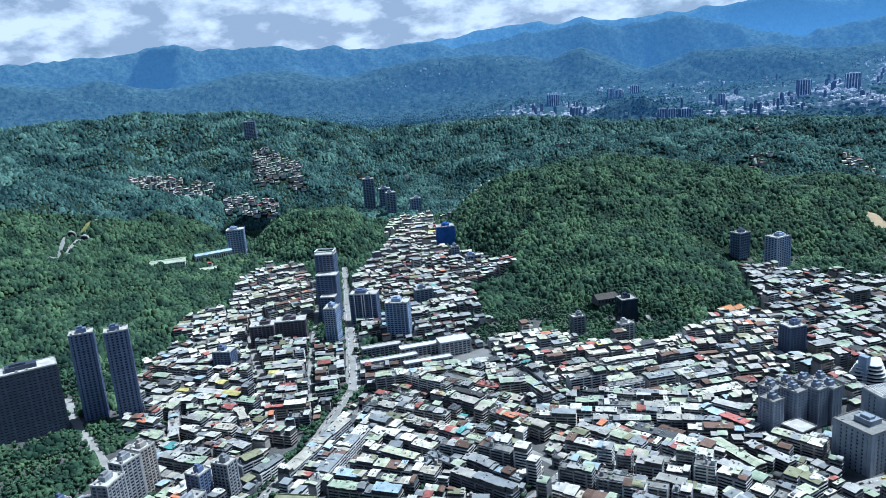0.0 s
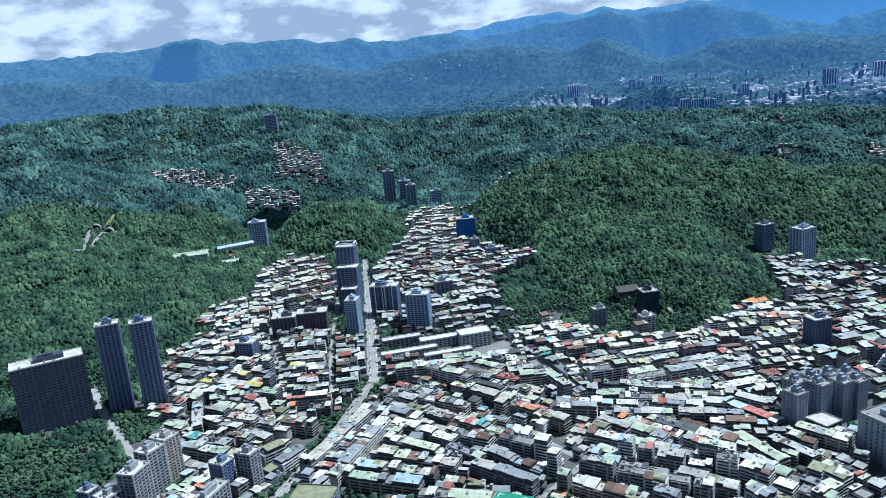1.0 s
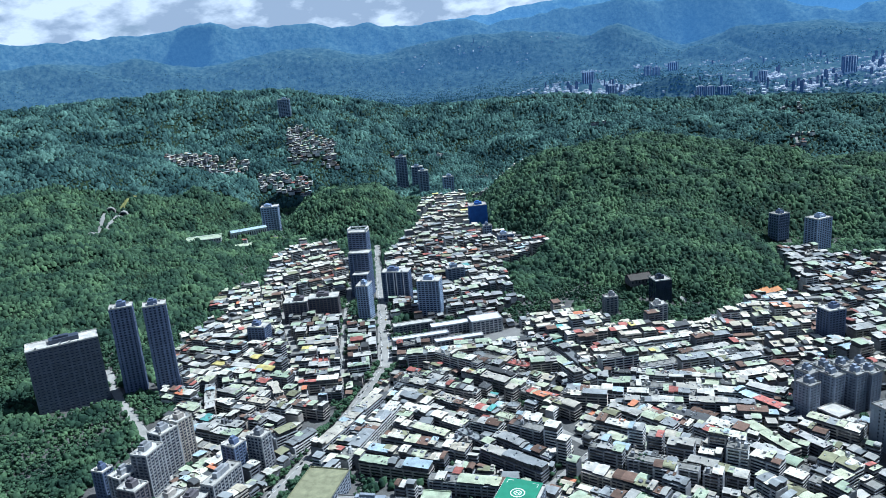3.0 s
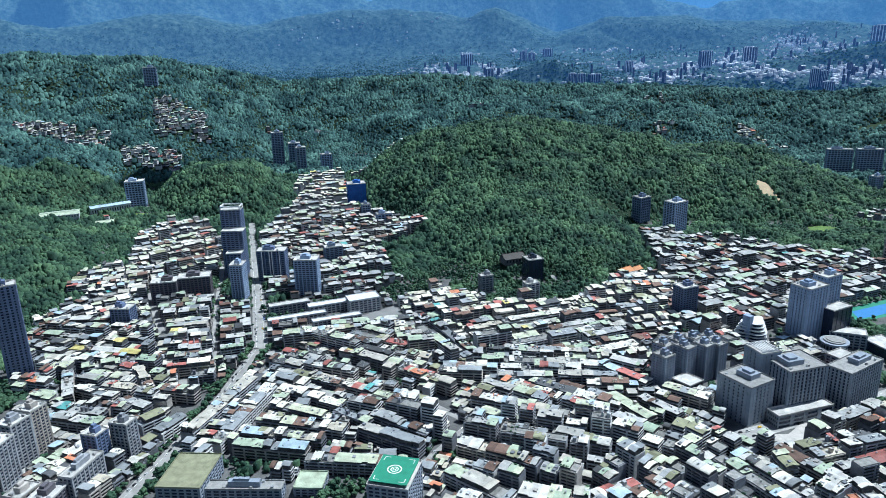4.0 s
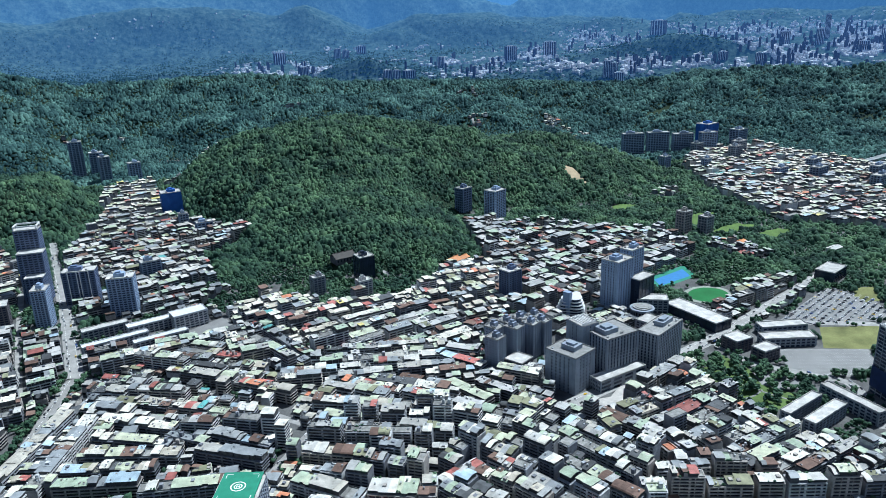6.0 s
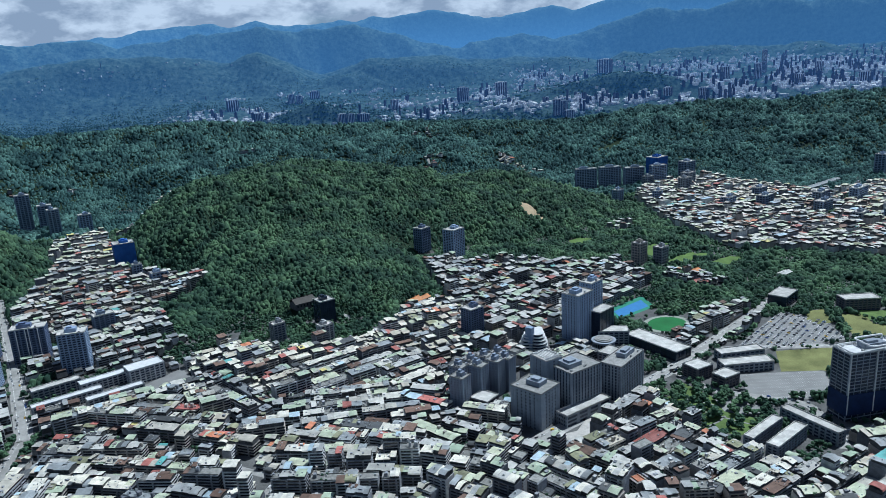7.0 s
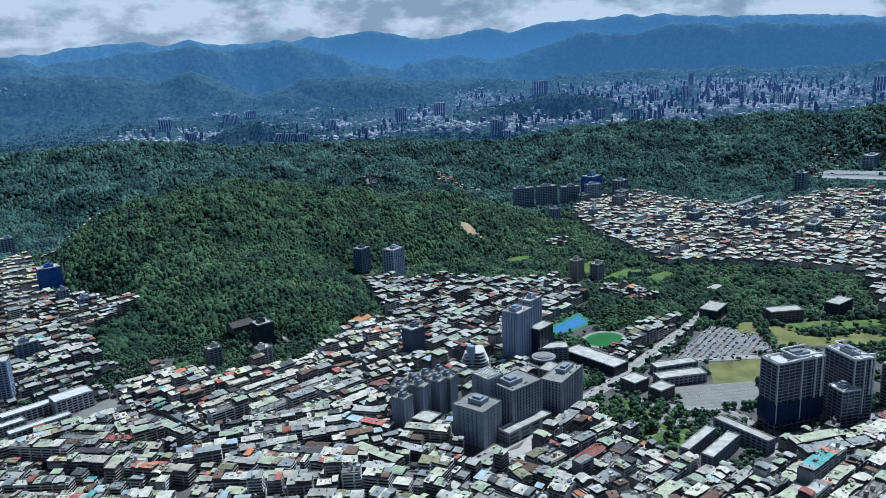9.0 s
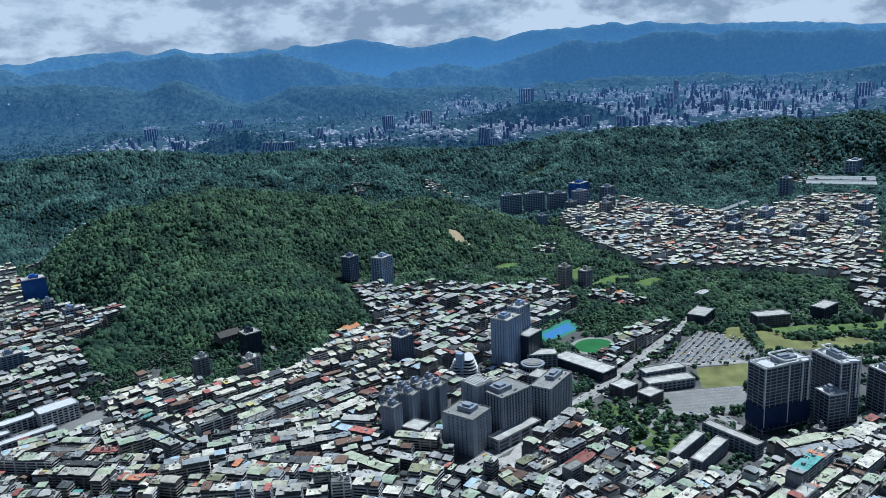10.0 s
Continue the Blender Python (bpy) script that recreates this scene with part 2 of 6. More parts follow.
def far_material(name, low, high, glow_far, strength):
    """Backdrop of distance: wooded mountains, kilometres of haze painted on as blue emission."""
    m = bpy.data.materials.new(name)
    m.use_nodes = True
    nd, ln = m.node_tree.nodes, m.node_tree.links
    p = nd["Principled BSDF"]
    p.inputs["Roughness"].default_value, p.inputs["Specular IOR Level"].default_value = 0.95, 0.0
    pos = nd.new("ShaderNodeNewGeometry")
    a = nd.new("ShaderNodeTexNoise")
    a.inputs["Scale"].default_value, a.inputs["Detail"].default_value, a.inputs["Roughness"].default_value = 0.045, 8.0, 0.66
    ln.new(pos.outputs["Position"], a.inputs["Vector"])
    ramp = nd.new("ShaderNodeValToRGB")
    ramp.color_ramp.elements[0].position, ramp.color_ramp.elements[0].color = 0.36, (*low, 1)
    ramp.color_ramp.elements[1].position, ramp.color_ramp.elements[1].color = 0.68, (*high, 1)
    ln.new(a.outputs["Fac"], ramp.inputs[0])
    ln.new(ramp.outputs[0], p.inputs["Base Color"])
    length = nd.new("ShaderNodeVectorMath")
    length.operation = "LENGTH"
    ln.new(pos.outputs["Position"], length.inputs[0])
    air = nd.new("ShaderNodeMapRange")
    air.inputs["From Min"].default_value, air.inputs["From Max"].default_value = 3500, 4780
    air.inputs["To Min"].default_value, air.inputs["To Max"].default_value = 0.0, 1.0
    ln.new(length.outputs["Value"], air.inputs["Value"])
    # painted haze: each chain of mountains glows more than the one before it
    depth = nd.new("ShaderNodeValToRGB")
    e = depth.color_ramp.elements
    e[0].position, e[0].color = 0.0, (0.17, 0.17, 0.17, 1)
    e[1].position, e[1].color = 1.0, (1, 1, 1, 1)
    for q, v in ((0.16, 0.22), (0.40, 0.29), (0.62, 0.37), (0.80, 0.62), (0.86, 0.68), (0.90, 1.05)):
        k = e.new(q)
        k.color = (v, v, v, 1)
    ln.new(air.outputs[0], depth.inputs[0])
    haze_glow = nd.new("ShaderNodeMixRGB")
    haze_glow.inputs[1].default_value, haze_glow.inputs[2].default_value = (*glow_far, 1), (glow_far[0] * 1.9, glow_far[1] * 1.45, glow_far[2] * 1.12, 1)
    ln.new(air.outputs[0], haze_glow.inputs[0])
    ln.new(haze_glow.outputs[0], p.inputs["Emission Color"])
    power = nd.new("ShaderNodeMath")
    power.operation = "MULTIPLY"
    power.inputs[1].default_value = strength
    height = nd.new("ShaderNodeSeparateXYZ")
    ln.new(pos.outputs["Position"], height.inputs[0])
    # the haze glow is painted weaker towards the crests
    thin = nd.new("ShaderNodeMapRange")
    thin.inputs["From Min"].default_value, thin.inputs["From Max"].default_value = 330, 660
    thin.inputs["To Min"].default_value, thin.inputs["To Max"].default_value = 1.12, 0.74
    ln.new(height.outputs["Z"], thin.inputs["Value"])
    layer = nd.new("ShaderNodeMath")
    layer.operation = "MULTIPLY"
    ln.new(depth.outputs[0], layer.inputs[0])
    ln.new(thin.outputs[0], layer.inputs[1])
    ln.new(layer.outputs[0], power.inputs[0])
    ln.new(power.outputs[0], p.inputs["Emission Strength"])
    b = nd.new("ShaderNodeBump")
    b.inputs["Strength"].default_value, b.inputs["Distance"].default_value = 0.8, 4.0
    c = nd.new("ShaderNodeTexNoise")
    c.inputs["Scale"].default_value, c.inputs["Detail"].default_value = 0.06, 5.0
    ln.new(pos.outputs["Position"], c.inputs["Vector"])
    ln.new(c.outputs["Fac"], b.inputs["Height"])
    ln.new(b.outputs[0], p.inputs["Normal"])
    return m


M_GROUND = ground_material()
# all five glow blue to stand for distance haze
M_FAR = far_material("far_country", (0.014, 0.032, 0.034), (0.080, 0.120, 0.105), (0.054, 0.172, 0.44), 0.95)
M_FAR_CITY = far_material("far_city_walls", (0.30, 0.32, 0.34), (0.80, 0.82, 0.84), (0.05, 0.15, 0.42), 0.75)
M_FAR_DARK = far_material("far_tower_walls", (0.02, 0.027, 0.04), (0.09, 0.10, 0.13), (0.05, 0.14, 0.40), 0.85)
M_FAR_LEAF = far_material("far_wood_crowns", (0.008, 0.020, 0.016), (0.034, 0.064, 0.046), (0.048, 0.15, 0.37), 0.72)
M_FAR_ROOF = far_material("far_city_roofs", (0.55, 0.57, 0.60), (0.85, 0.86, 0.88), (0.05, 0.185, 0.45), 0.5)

# ---- mesh helpers ----
rng = np.random.default_rng(7)


def put_mesh(name, verts, faces, mats, mat_ids=None, smooth=False, parent=None):
    me = bpy.data.meshes.new(name)
    me.from_pydata([tuple(v) for v in verts], [], [tuple(f) for f in faces])
    for m in mats:
        me.materials.append(m)
    if mat_ids is not None:
        me.polygons.foreach_set("material_index", np.asarray(mat_ids, dtype=np.int32))
    if smooth:
        me.polygons.foreach_set("use_smooth", np.ones(len(faces), dtype=bool))
    ob = new(name, me)
    if parent is not None:
        ob.parent = parent
    return ob


class Soup:
    """Gathers boxes, prisms and plates for one mesh."""

    def __init__(self):
        self.v, self.f, self.m = [], [], []

    def add(self, verts, faces, mat=0):
        n = len(self.v)
        self.v.extend(verts)
        self.f.extend([tuple(i + n for i in f) for f in faces])
        self.m.extend([mat] * len(faces))

    def box(self, x0, x1, y0, y1, z0, z1, mat=0, top=None, bottom=False):
        v = [(x0, y0, z0), (x1, y0, z0), (x1, y1, z0), (x0, y1, z0), (x0, y0, z1), (x1, y0, z1), (x1, y1, z1), (x0, y1, z1)]
        self.add(v, [(0, 1, 5, 4), (1, 2, 6, 5), (2, 3, 7, 6), (3, 0, 4, 7)], mat)
        self.add(v, [(4, 5, 6, 7)] + ([(3, 2, 1, 0)] if bottom else []), mat if top is None else top)

    def prism(self, ring, z0, z1, mat=0, top=None):
        n = len(ring)
        v = [(x, y, z0) for x, y in ring] + [(x, y, z1) for x, y in ring]
        self.add(v, [(i, (i + 1) % n, n + (i + 1) % n, n + i) for i in range(n)], mat)
        self.add(v, [tuple(range(n, 2 * n))], mat if top is None else top)

    def plate(self, pts, thick, mat=0):
        """A sheet through 4 points (x, y, z), with a thickness."""
        v = list(pts) + [(x, y, z - thick) for x, y, z in pts]
        self.add(v, [(0, 1, 2, 3), (7, 6, 5, 4), (0, 4, 5, 1), (1, 5, 6, 2), (2, 6, 7, 3), (3, 7, 4, 0)], mat)

    def mesh(self, name, mats, parent=None, smooth=False):
        return put_mesh(name, self.v, self.f, mats, self.m, smooth, parent)

    def shift(self, c, s, x, y, z):
        self.v = [(c * a - s * b + x, s * a + c * b + y, d + z) for a, b, d in self.v]
        return self


def ico(sub):
    bm = bmesh.new()
    bmesh.ops.create_icosphere(bm, subdivisions=sub, radius=1.0)
    v = np.array([p.co[:] for p in bm.verts])
    f = np.array([[p.index for p in q.verts] for q in bm.faces])
    bm.free()
    return v, f


def part(name, soup, mats, parent, label=""):
    ob = soup.mesh(name, mats if isinstance(mats, list) else [mats], parent)
    return tagged(ob, label) if label else ob


def thing(name, x, y, z, ang, label, category, group=""):
    ob = new(name)
    ob.matrix_basis = pose(x, y, z, 0, 0, ang)
    ob.empty_display_size = 0.5
    return tagged(ob, label, category, group)


# ---- the lie of the land ----
_perm = np.random.default_rng(3).random((256, 256))


def vnoise(x, y):
    xi, yi = np.floor(x).astype(int), np.floor(y).astype(int)
    fx, fy = x - xi, y - yi
    fx, fy = fx * fx * (3 - 2 * fx), fy * fy * (3 - 2 * fy)
    a, b = _perm[xi % 256, yi % 256], _perm[(xi + 1) % 256, yi % 256]
    c, d = _perm[xi % 256, (yi + 1) % 256], _perm[(xi + 1) % 256, (yi + 1) % 256]
    return (a * (1 - fx) + b * fx) * (1 - fy) + (c * (1 - fx) + d * fx) * fy - 0.5


def fbm(x, y, octaves=4):
    t, a = 0.0, 1.0
    for i in range(octaves):
        t = t + a * vnoise(x * 2 ** i + 17.3 * i, y * 2 ** i + 9.1 * i)
        a *= 0.5
    return t


def bump(x, y, cx, cy, rx, ry, ang, h, sharp=1.3):
    c, s = math.cos(radians(ang)), math.sin(radians(ang))
    u, v = ((x - cx) * c + (y - cy) * s) / rx, (-(x - cx) * s + (y - cy) * c) / ry
    return h * np.maximum(0.0, 1 - u * u - v * v) ** sharp


def smooth(a, b, t):
    t = np.clip((t - a) / (b - a), 0, 1)
    return t * t * (3 - 2 * t)


# the long wooded ridges: bearing, range of the crest, its height, range of the foot
RIDGE = [(-180, 3000, 120, 2300), (-60, 2900, 260, 1300), (-40, 2900, 305, 1250), (-32, 2900, 311, 1300), (-27, 2950, 316, 1500), (-19.7, 2950, 312, 1850), (-14, 2950, 297, 1950),
         (-10.8, 2950, 262, 2250), (-7.4, 2950, 220, 2350), (-4.8, 2950, 185, 2400), (1.5, 2950, 190, 2300), (6, 2950, 198, 2100), (10.3, 2950, 180, 2100), (14.6, 2950, 146, 2100)]
RIDGE_EAST = [(14.6, 2950, 146, 2100), (20.7, 2950, 142, 2300), (26.4, 2950, 134, 2350), (32, 2900, 120, 2350), (35.6, 2950, 118, 2400), (39, 3000, 142, 2400), (43.5, 3050, 152, 2420), (49.3, 3100, 151, 2330),
              (53.3, 3100, 178, 2400), (57, 3120, 203, 2720), (59, 3140, 205, 2870), (62.7, 3150, 208, 2900), (75, 3200, 200, 2700), (110, 3100, 150, 2400), (180, 3000, 120, 2300)]
_rt = np.array(RIDGE + RIDGE_EAST[1:], dtype=float)
# the far plain and the mountains behind it: bearing, then skyline, second chain, first chain and foot in degrees above the eye's level
FAR_LEFT = [(-180, 2.0, 2.0, 1.0, -1.5), (-40, 2.7, 3.0, 1.4, -1.3), (-30, 2.6, 2.98, 1.46, -1.3), (-23, 2.6, 2.95, 1.0, -1.3), (-20.3, 3.1, 3.49, 0.7, -1.3), (-18.7, 3.2, 3.60, 0.7, -1.3), (-17.2, 2.8, 3.19, 0.9, -1.3),
            (-13.4, 2.7, 3.05, 1.43, -1.4), (-11, 2.6, 3.0, 1.2, -1.5), (-9.9, 2.2, 2.59, 1.0, -1.7), (-7, 2.45, 2.84, 0.56, -2.0), (-4.8, 2.5, 2.40, 0.9, -2.3), (0, 2.75, 2.5, 1.45, -2.2), (2, 2.78, 2.1, 1.45, -1.9),
            (4, 3.2, 2.4, 1.4, -1.8), (7.6, 3.38, 2.75, 1.2, -1.5), (9.8, 3.2, 2.9, 0.6, -1.5), (11.7, 3.35, 2.95, 1.36, -1.6), (13.9, 3.2, 2.85, 0.55, -1.6), (16.2, 3.2, 3.0, -0.5, -1.6), (18, 3.4, 3.05, 0.0, -1.7)]
FAR_RIGHT = [(20, 3.4, 2.75, 0.2, -1.8), (22, 3.45, 2.3, 0.3, -1.9), (23.5, 3.6, 1.75, 0.45, -1.9), (25.5, 3.72, 1.1, 0.4, -1.8), (27, 3.5, 0.8, 0.1, -1.7), (28.9, 3.09, 1.4, 0.0, -1.5), (31.8, 3.3, 1.75, 0.05, -1.25), (34.3, 3.5, 1.05, -0.1, -0.9),
             (35.6, 3.26, 1.5, -0.2, -0.75), (38.3, 3.65, 1.95, -0.55, -0.7), (39.4, 3.7, 2.2, -0.02, -0.6), (41, 3.8, 2.85, -0.4, -0.7), (43, 3.85, 2.7, -0.3, -0.8), (45.1, 3.8, 2.5, -0.3, -0.8), (47.2, 3.75, 3.15, -0.25, -0.8), (49.2, 3.6, 3.2, -0.2, -0.8),
             (53.1, 3.3, 2.75, -0.2, -0.85), (56.8, 3.1, 2.6, -0.2, -1.0), (59.6, 2.8, 2.3, -0.3, -1.1), (62.5, 2.45, 2.1, 0.14, -1.1), (75, 2.6, 2.2, 0.5, -1.2), (180, 2.0, 1.6, 0.5, -1.5)]
FAR = np.array(FAR_LEFT + FAR_RIGHT)


def land(x, y):
    """Height of the ground at x, y."""
    x, y = np.asarray(x, dtype=float), np.asarray(y, dtype=float)
    r, az = np.hypot(x, y), np.degrees(np.arctan2(x, y))
    crest, top, foot = (np.interp(az, _rt[:, 0], _rt[:, i]) for i in (1, 2, 3))
    foot = foot + 120 * fbm(x / 260 + 5, y / 260, 3)
    rise = np.clip((r - foot) / np.maximum(crest - foot, 50), 0, 1)
    rise = rise ** 1.15
    spur = fbm(x / 330 + 40, y / 330 + 11, 4)
    ridge = top * rise * (1 + 0.8 * spur * (1 - rise) ** 0.7 * (rise > 0))
    back = np.clip((r - crest) / 350, 0, 1)
    h = ridge * (1 - 0.45 * back * back)
    # wooded hill between the two valleys, its shoulders and the low knolls
    gully = 1 - 2 * np.abs(fbm(x / 210 + 3, y / 210 + 7, 3))
    n = 0.86 + 0.24 * gully + 0.25 * fbm(x / 70, y / 70, 3)
    lobes = (bump(x, y, 440, 1760, 440, 470, 0, 138, 0.9), bump(x, y, 310, 1420, 220, 410, 8, 72, 1.0), bump(x, y, 830, 1660, 370, 400, 0, 78, 0.9), bump(x, y, 225, 1740, 205, 420, 8, 92, 0.9))
    hill = sum(q ** 3 for q in lobes) ** (1 / 3) * (0.5 + 0.5 * n)
    hill = np.maximum(hill, bump(x, y, -310, 1790, 165, 240, 20, 70, 0.8) * n)
    hill = np.maximum(hill, bump(x, y, -800, 1350, 330, 420, 20, 56, 0.9) * n)
    hill = np.maximum(hill, bump(x, y, -570, 1260, 120, 240, 10, 22, 0.9) * n)
    hill = np.maximum(hill, bump(x, y, -660, 920, 130, 230, 20, 24, 0.9) * n)
    hill = np.maximum(hill, bump(x, y, 1060, 1110, 230, 110, 10, 9, 0.9) * n)
    hill = np.maximum(hill, bump(x, y, -950, 1950, 380, 420, 0, 125, 1.0) * n)
    hill = np.maximum(hill, bump(x, y, -560, 2400, 380, 330, 0, 112, 1.0) * n)
    hill = np.maximum(hill, bump(x, y, 700, 2500, 420, 330, 0, 92, 1.0) * n)
    hill = np.maximum(hill, bump(x, y, 1150, 2350, 330, 300, 0, 70, 1.0) * n)
    h = np.maximum(h, hill)
    wild = smooth(15.0, 60.0, h) * (1 - smooth(2850, 2950, r) * (1 - smooth(3050, 3150, r)))
    h = h + wild * ((16 + 14 * smooth(1900, 2300, r)) * (0.5 - 2 * np.abs(fbm(x / 300 + 21, y / 300 + 5, 3))) + 30 * smooth(1900, 2300, r) * fbm(x / 520 + 7, y / 520 + 3, 2) + 19 * fbm(x / 120 + 2, y / 120 + 31, 3))
    # beyond the ridges: a plain that climbs to the mountains
    c3, c2, c1, foot_el = (np.interp(az, FAR[:, 0], FAR[:, i]) for i in (1, 2, 3, 4))
    k = np.clip((r - 3400) / 800.0, 0, 1)
    el = -4.9 + (foot_el + 4.9) * k ** 0.8
    el = el + (0.22 * fbm(az / 4 + 3, r / 180, 3)) * smooth(0.0, 0.3, k)
    # wooded hills stand in the far plain
    el = el + 1.35 * np.exp(-((az - 39.5) / 5.4) ** 2 - ((r - 3700) / 70) ** 2) + 1.35 * np.exp(-((az - 15.6) / 2.9) ** 2 - ((r - 3560) / 55) ** 2) + 0.5 * np.exp(-((az - 31.0) / 2.6) ** 2 - ((r - 3520) / 50) ** 2)
    el = el + 0.6 * np.exp(-((az - 2.0) / 3.5) ** 2 - ((r - 3640) / 60) ** 2) + 0.5 * np.exp(-((az + 9.0) / 5.0) ** 2 - ((r - 3700) / 70) ** 2)
    # three chains of mountains, each hiding the foot of the next
    c3 = c3 + 0.26 * fbm(az / 1.2, az / 3.0 + 4, 4)
    c2 = c2 + 0.26 * fbm(az / 1.2, 0 * az + 8, 4)
    c1 = c1 + 0.2 * fbm(az / 1.5 + 9, 0 * az + 3.5, 4)
    rough = fbm(az / 3.2 + r / 500, r / 110 + 8, 4)
    e1 = el + (c1 - foot_el) * smooth(4060, 4330, r)
    e2 = e1 + (c2 - c1 + 0.7) * smooth(4400, 4580, r) - 0.7 * smooth(4330, 4400, r)
    e3 = e2 + (c3 - c2 + 0.7) * smooth(4650, 4750, r) - 0.7 * smooth(4580, 4650, r)
    gate = smooth(4060, 4200, r) * (1 - 0.85 * smooth(4300, 4340, r) * (1 - smooth(4380, 4460, r))) * (1 - 0.9 * smooth(4540, 4575, r))
    el = e3 + 0.6 * rough * gate
    spurs = 0.5 - 2 * np.abs(fbm(az / 2.4 + r / 240 + 3, r / 400 + 1, 3))
    el = el + 0.4 * spurs * (smooth(4400, 4470, r) * (1 - smooth(4520, 4575, r)) + smooth(4630, 4670, r) * (1 - smooth(4705, 4745, r)))
    far = EYE + np.minimum(r, 4760) * np.tan(np.radians(el)) - np.maximum(r - 4770, 0) * 1.5
    w = smooth(3250, 3420, r)
    return np.where(r > 3200, h * (1 - w) + far * w, h)


def polar_sheet(name, azs, rs, mats, floor=None):
    a, r = np.meshgrid(np.radians(azs), rs)
    x, y = r * np.sin(a), r * np.cos(a)
    z = land(x, y)
    na, nr = len(azs), len(rs)
    v = np.stack([x.ravel(), y.ravel(), z.ravel()], 1)
    i = (np.arange(nr - 1)[:, None] * na + np.arange(na - 1)[None, :]).ravel()
    f = np.stack([i, i + 1, i + na + 1, i + na], 1)[:, ::-1]
    me = bpy.data.meshes.new(name)
    me.from_pydata(v.tolist(), [], f.tolist())
    me.polygons.foreach_set("use_smooth", np.ones(len(f), dtype=bool))
    for m in mats:
        me.materials.append(m)
    return new(name, me)

# ground: one sheet from under the window out to the ridges, and the far country behind
azs = np.concatenate([np.arange(-180, -45, 6.0), np.arange(-45, 78, 0.45), np.arange(78, 180.1, 6.0)])
rs_near = np.concatenate([[5, 100, 250], np.arange(350, 1000, 60), np.arange(1000, 3330, 12)])
ground = polar_sheet("ground", azs, rs_near, [M_GROUND])
tagged(ground, "city ground and wooded slopes in one sheet", "ground", kind="structure")
azf = np.concatenate([np.arange(-180, -45, 6.0), np.arange(-45, 78, 0.19), np.arange(78, 180.1, 6.0)])
rs_far = np.concatenate([np.arange(3318, 4150, 14), np.arange(4150, 4790, 8)])
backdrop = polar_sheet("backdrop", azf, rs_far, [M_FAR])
tagged(backdrop, "hazy blue mountains behind the city", "mountains", kind="structure")

# ---- which ground is taken ----
GX0, GY0, GS = -1100, 150, 2.0
TAKEN = np.zeros((1800, 1300), dtype=np.int8)  # 1 building, 2 road, 3 open ground


def in_poly(px, py, poly):
    inside = np.zeros(np.shape(px), dtype=bool)
    n = len(poly)
    for i in range(n):
        (x0, y0), (x1, y1) = poly[i], poly[(i + 1) % n]
        if y0 == y1:
            continue
        hit = ((y0 > py) != (y1 > py)) & (px < (x1 - x0) * (py - y0) / (y1 - y0) + x0)
        inside ^= hit
    return inside


def mark(poly, kind):
    p = np.array(poly, dtype=float)
    i0, j0 = np.maximum(0, ((p.min(0) - (GX0, GY0)) / GS).astype(int) - 1)
    i1, j1 = ((p.max(0) - (GX0, GY0)) / GS).astype(int) + 2
    gx, gy = np.meshgrid(GX0 + GS * (np.arange(i0, i1) + 0.5), GY0 + GS * (np.arange(j0, j1) + 0.5), indexing="ij")
    sel = in_poly(gx, gy, poly)
    sub = TAKEN[i0:i1, j0:j1]
    s = sel[: sub.shape[0], : sub.shape[1]]
    sub[s] = kind


def taken(x, y):
    i, j = ((np.asarray(x) - GX0) / GS).astype(int), ((np.asarray(y) - GY0) / GS).astype(int)
    inside = (i >= 0) & (i < 1800) & (j >= 0) & (j < 1300)
    return np.where(inside, TAKEN[np.clip(i, 0, 1799), np.clip(j, 0, 1299)], 0)


def rect(x, y, ang, w, d, grow=0.0):
    c, s = math.cos(radians(ang)), math.sin(radians(ang))
    a, b = w / 2 + grow, d / 2 + grow
    return [(x + c * u - s * v, y + s * u + c * v) for u, v in ((-a, -b), (a, -b), (a, b), (-a, b))]


def ribbon(name, pts, width, z, mat, label, category="road", kind="structure"):
    """A strip of road along a line of points, laid on the land."""
    p = np.array(pts, dtype=float)
    seg = np.hypot(*np.diff(p, axis=0).T)
    s = np.concatenate([[0], np.cumsum(seg)])
    t = np.arange(0, s[-1] + 0.1, 8.0)
    q = np.stack([np.interp(t, s, p[:, 0]), np.interp(t, s, p[:, 1])], 1)
    for _ in range(3):
        q[1:-1] = (q[:-2] + 2 * q[1:-1] + q[2:]) / 4
    d = np.gradient(q, axis=0)
    d /= np.hypot(d[:, 0], d[:, 1])[:, None] + 1e-9
    nrm = np.stack([-d[:, 1], d[:, 0]], 1)
    a, b = q + nrm * width / 2, q - nrm * width / 2
    za, zb = np.maximum(0, land(a[:, 0], a[:, 1])) + z, np.maximum(0, land(b[:, 0], b[:, 1])) + z
    v = [(*a[i], za[i]) for i in range(len(q))] + [(*b[i], zb[i]) for i in range(len(q))]
    n = len(q)
    f = [(i, n + i, n + i + 1, i + 1) for i in range(n - 1)]
    ob = put_mesh(name, v, f, [mat])
    mark([tuple(u) for u in a] + [tuple(u) for u in b[::-1]], 2)
    return tagged(ob, label, category, kind=kind), q, d


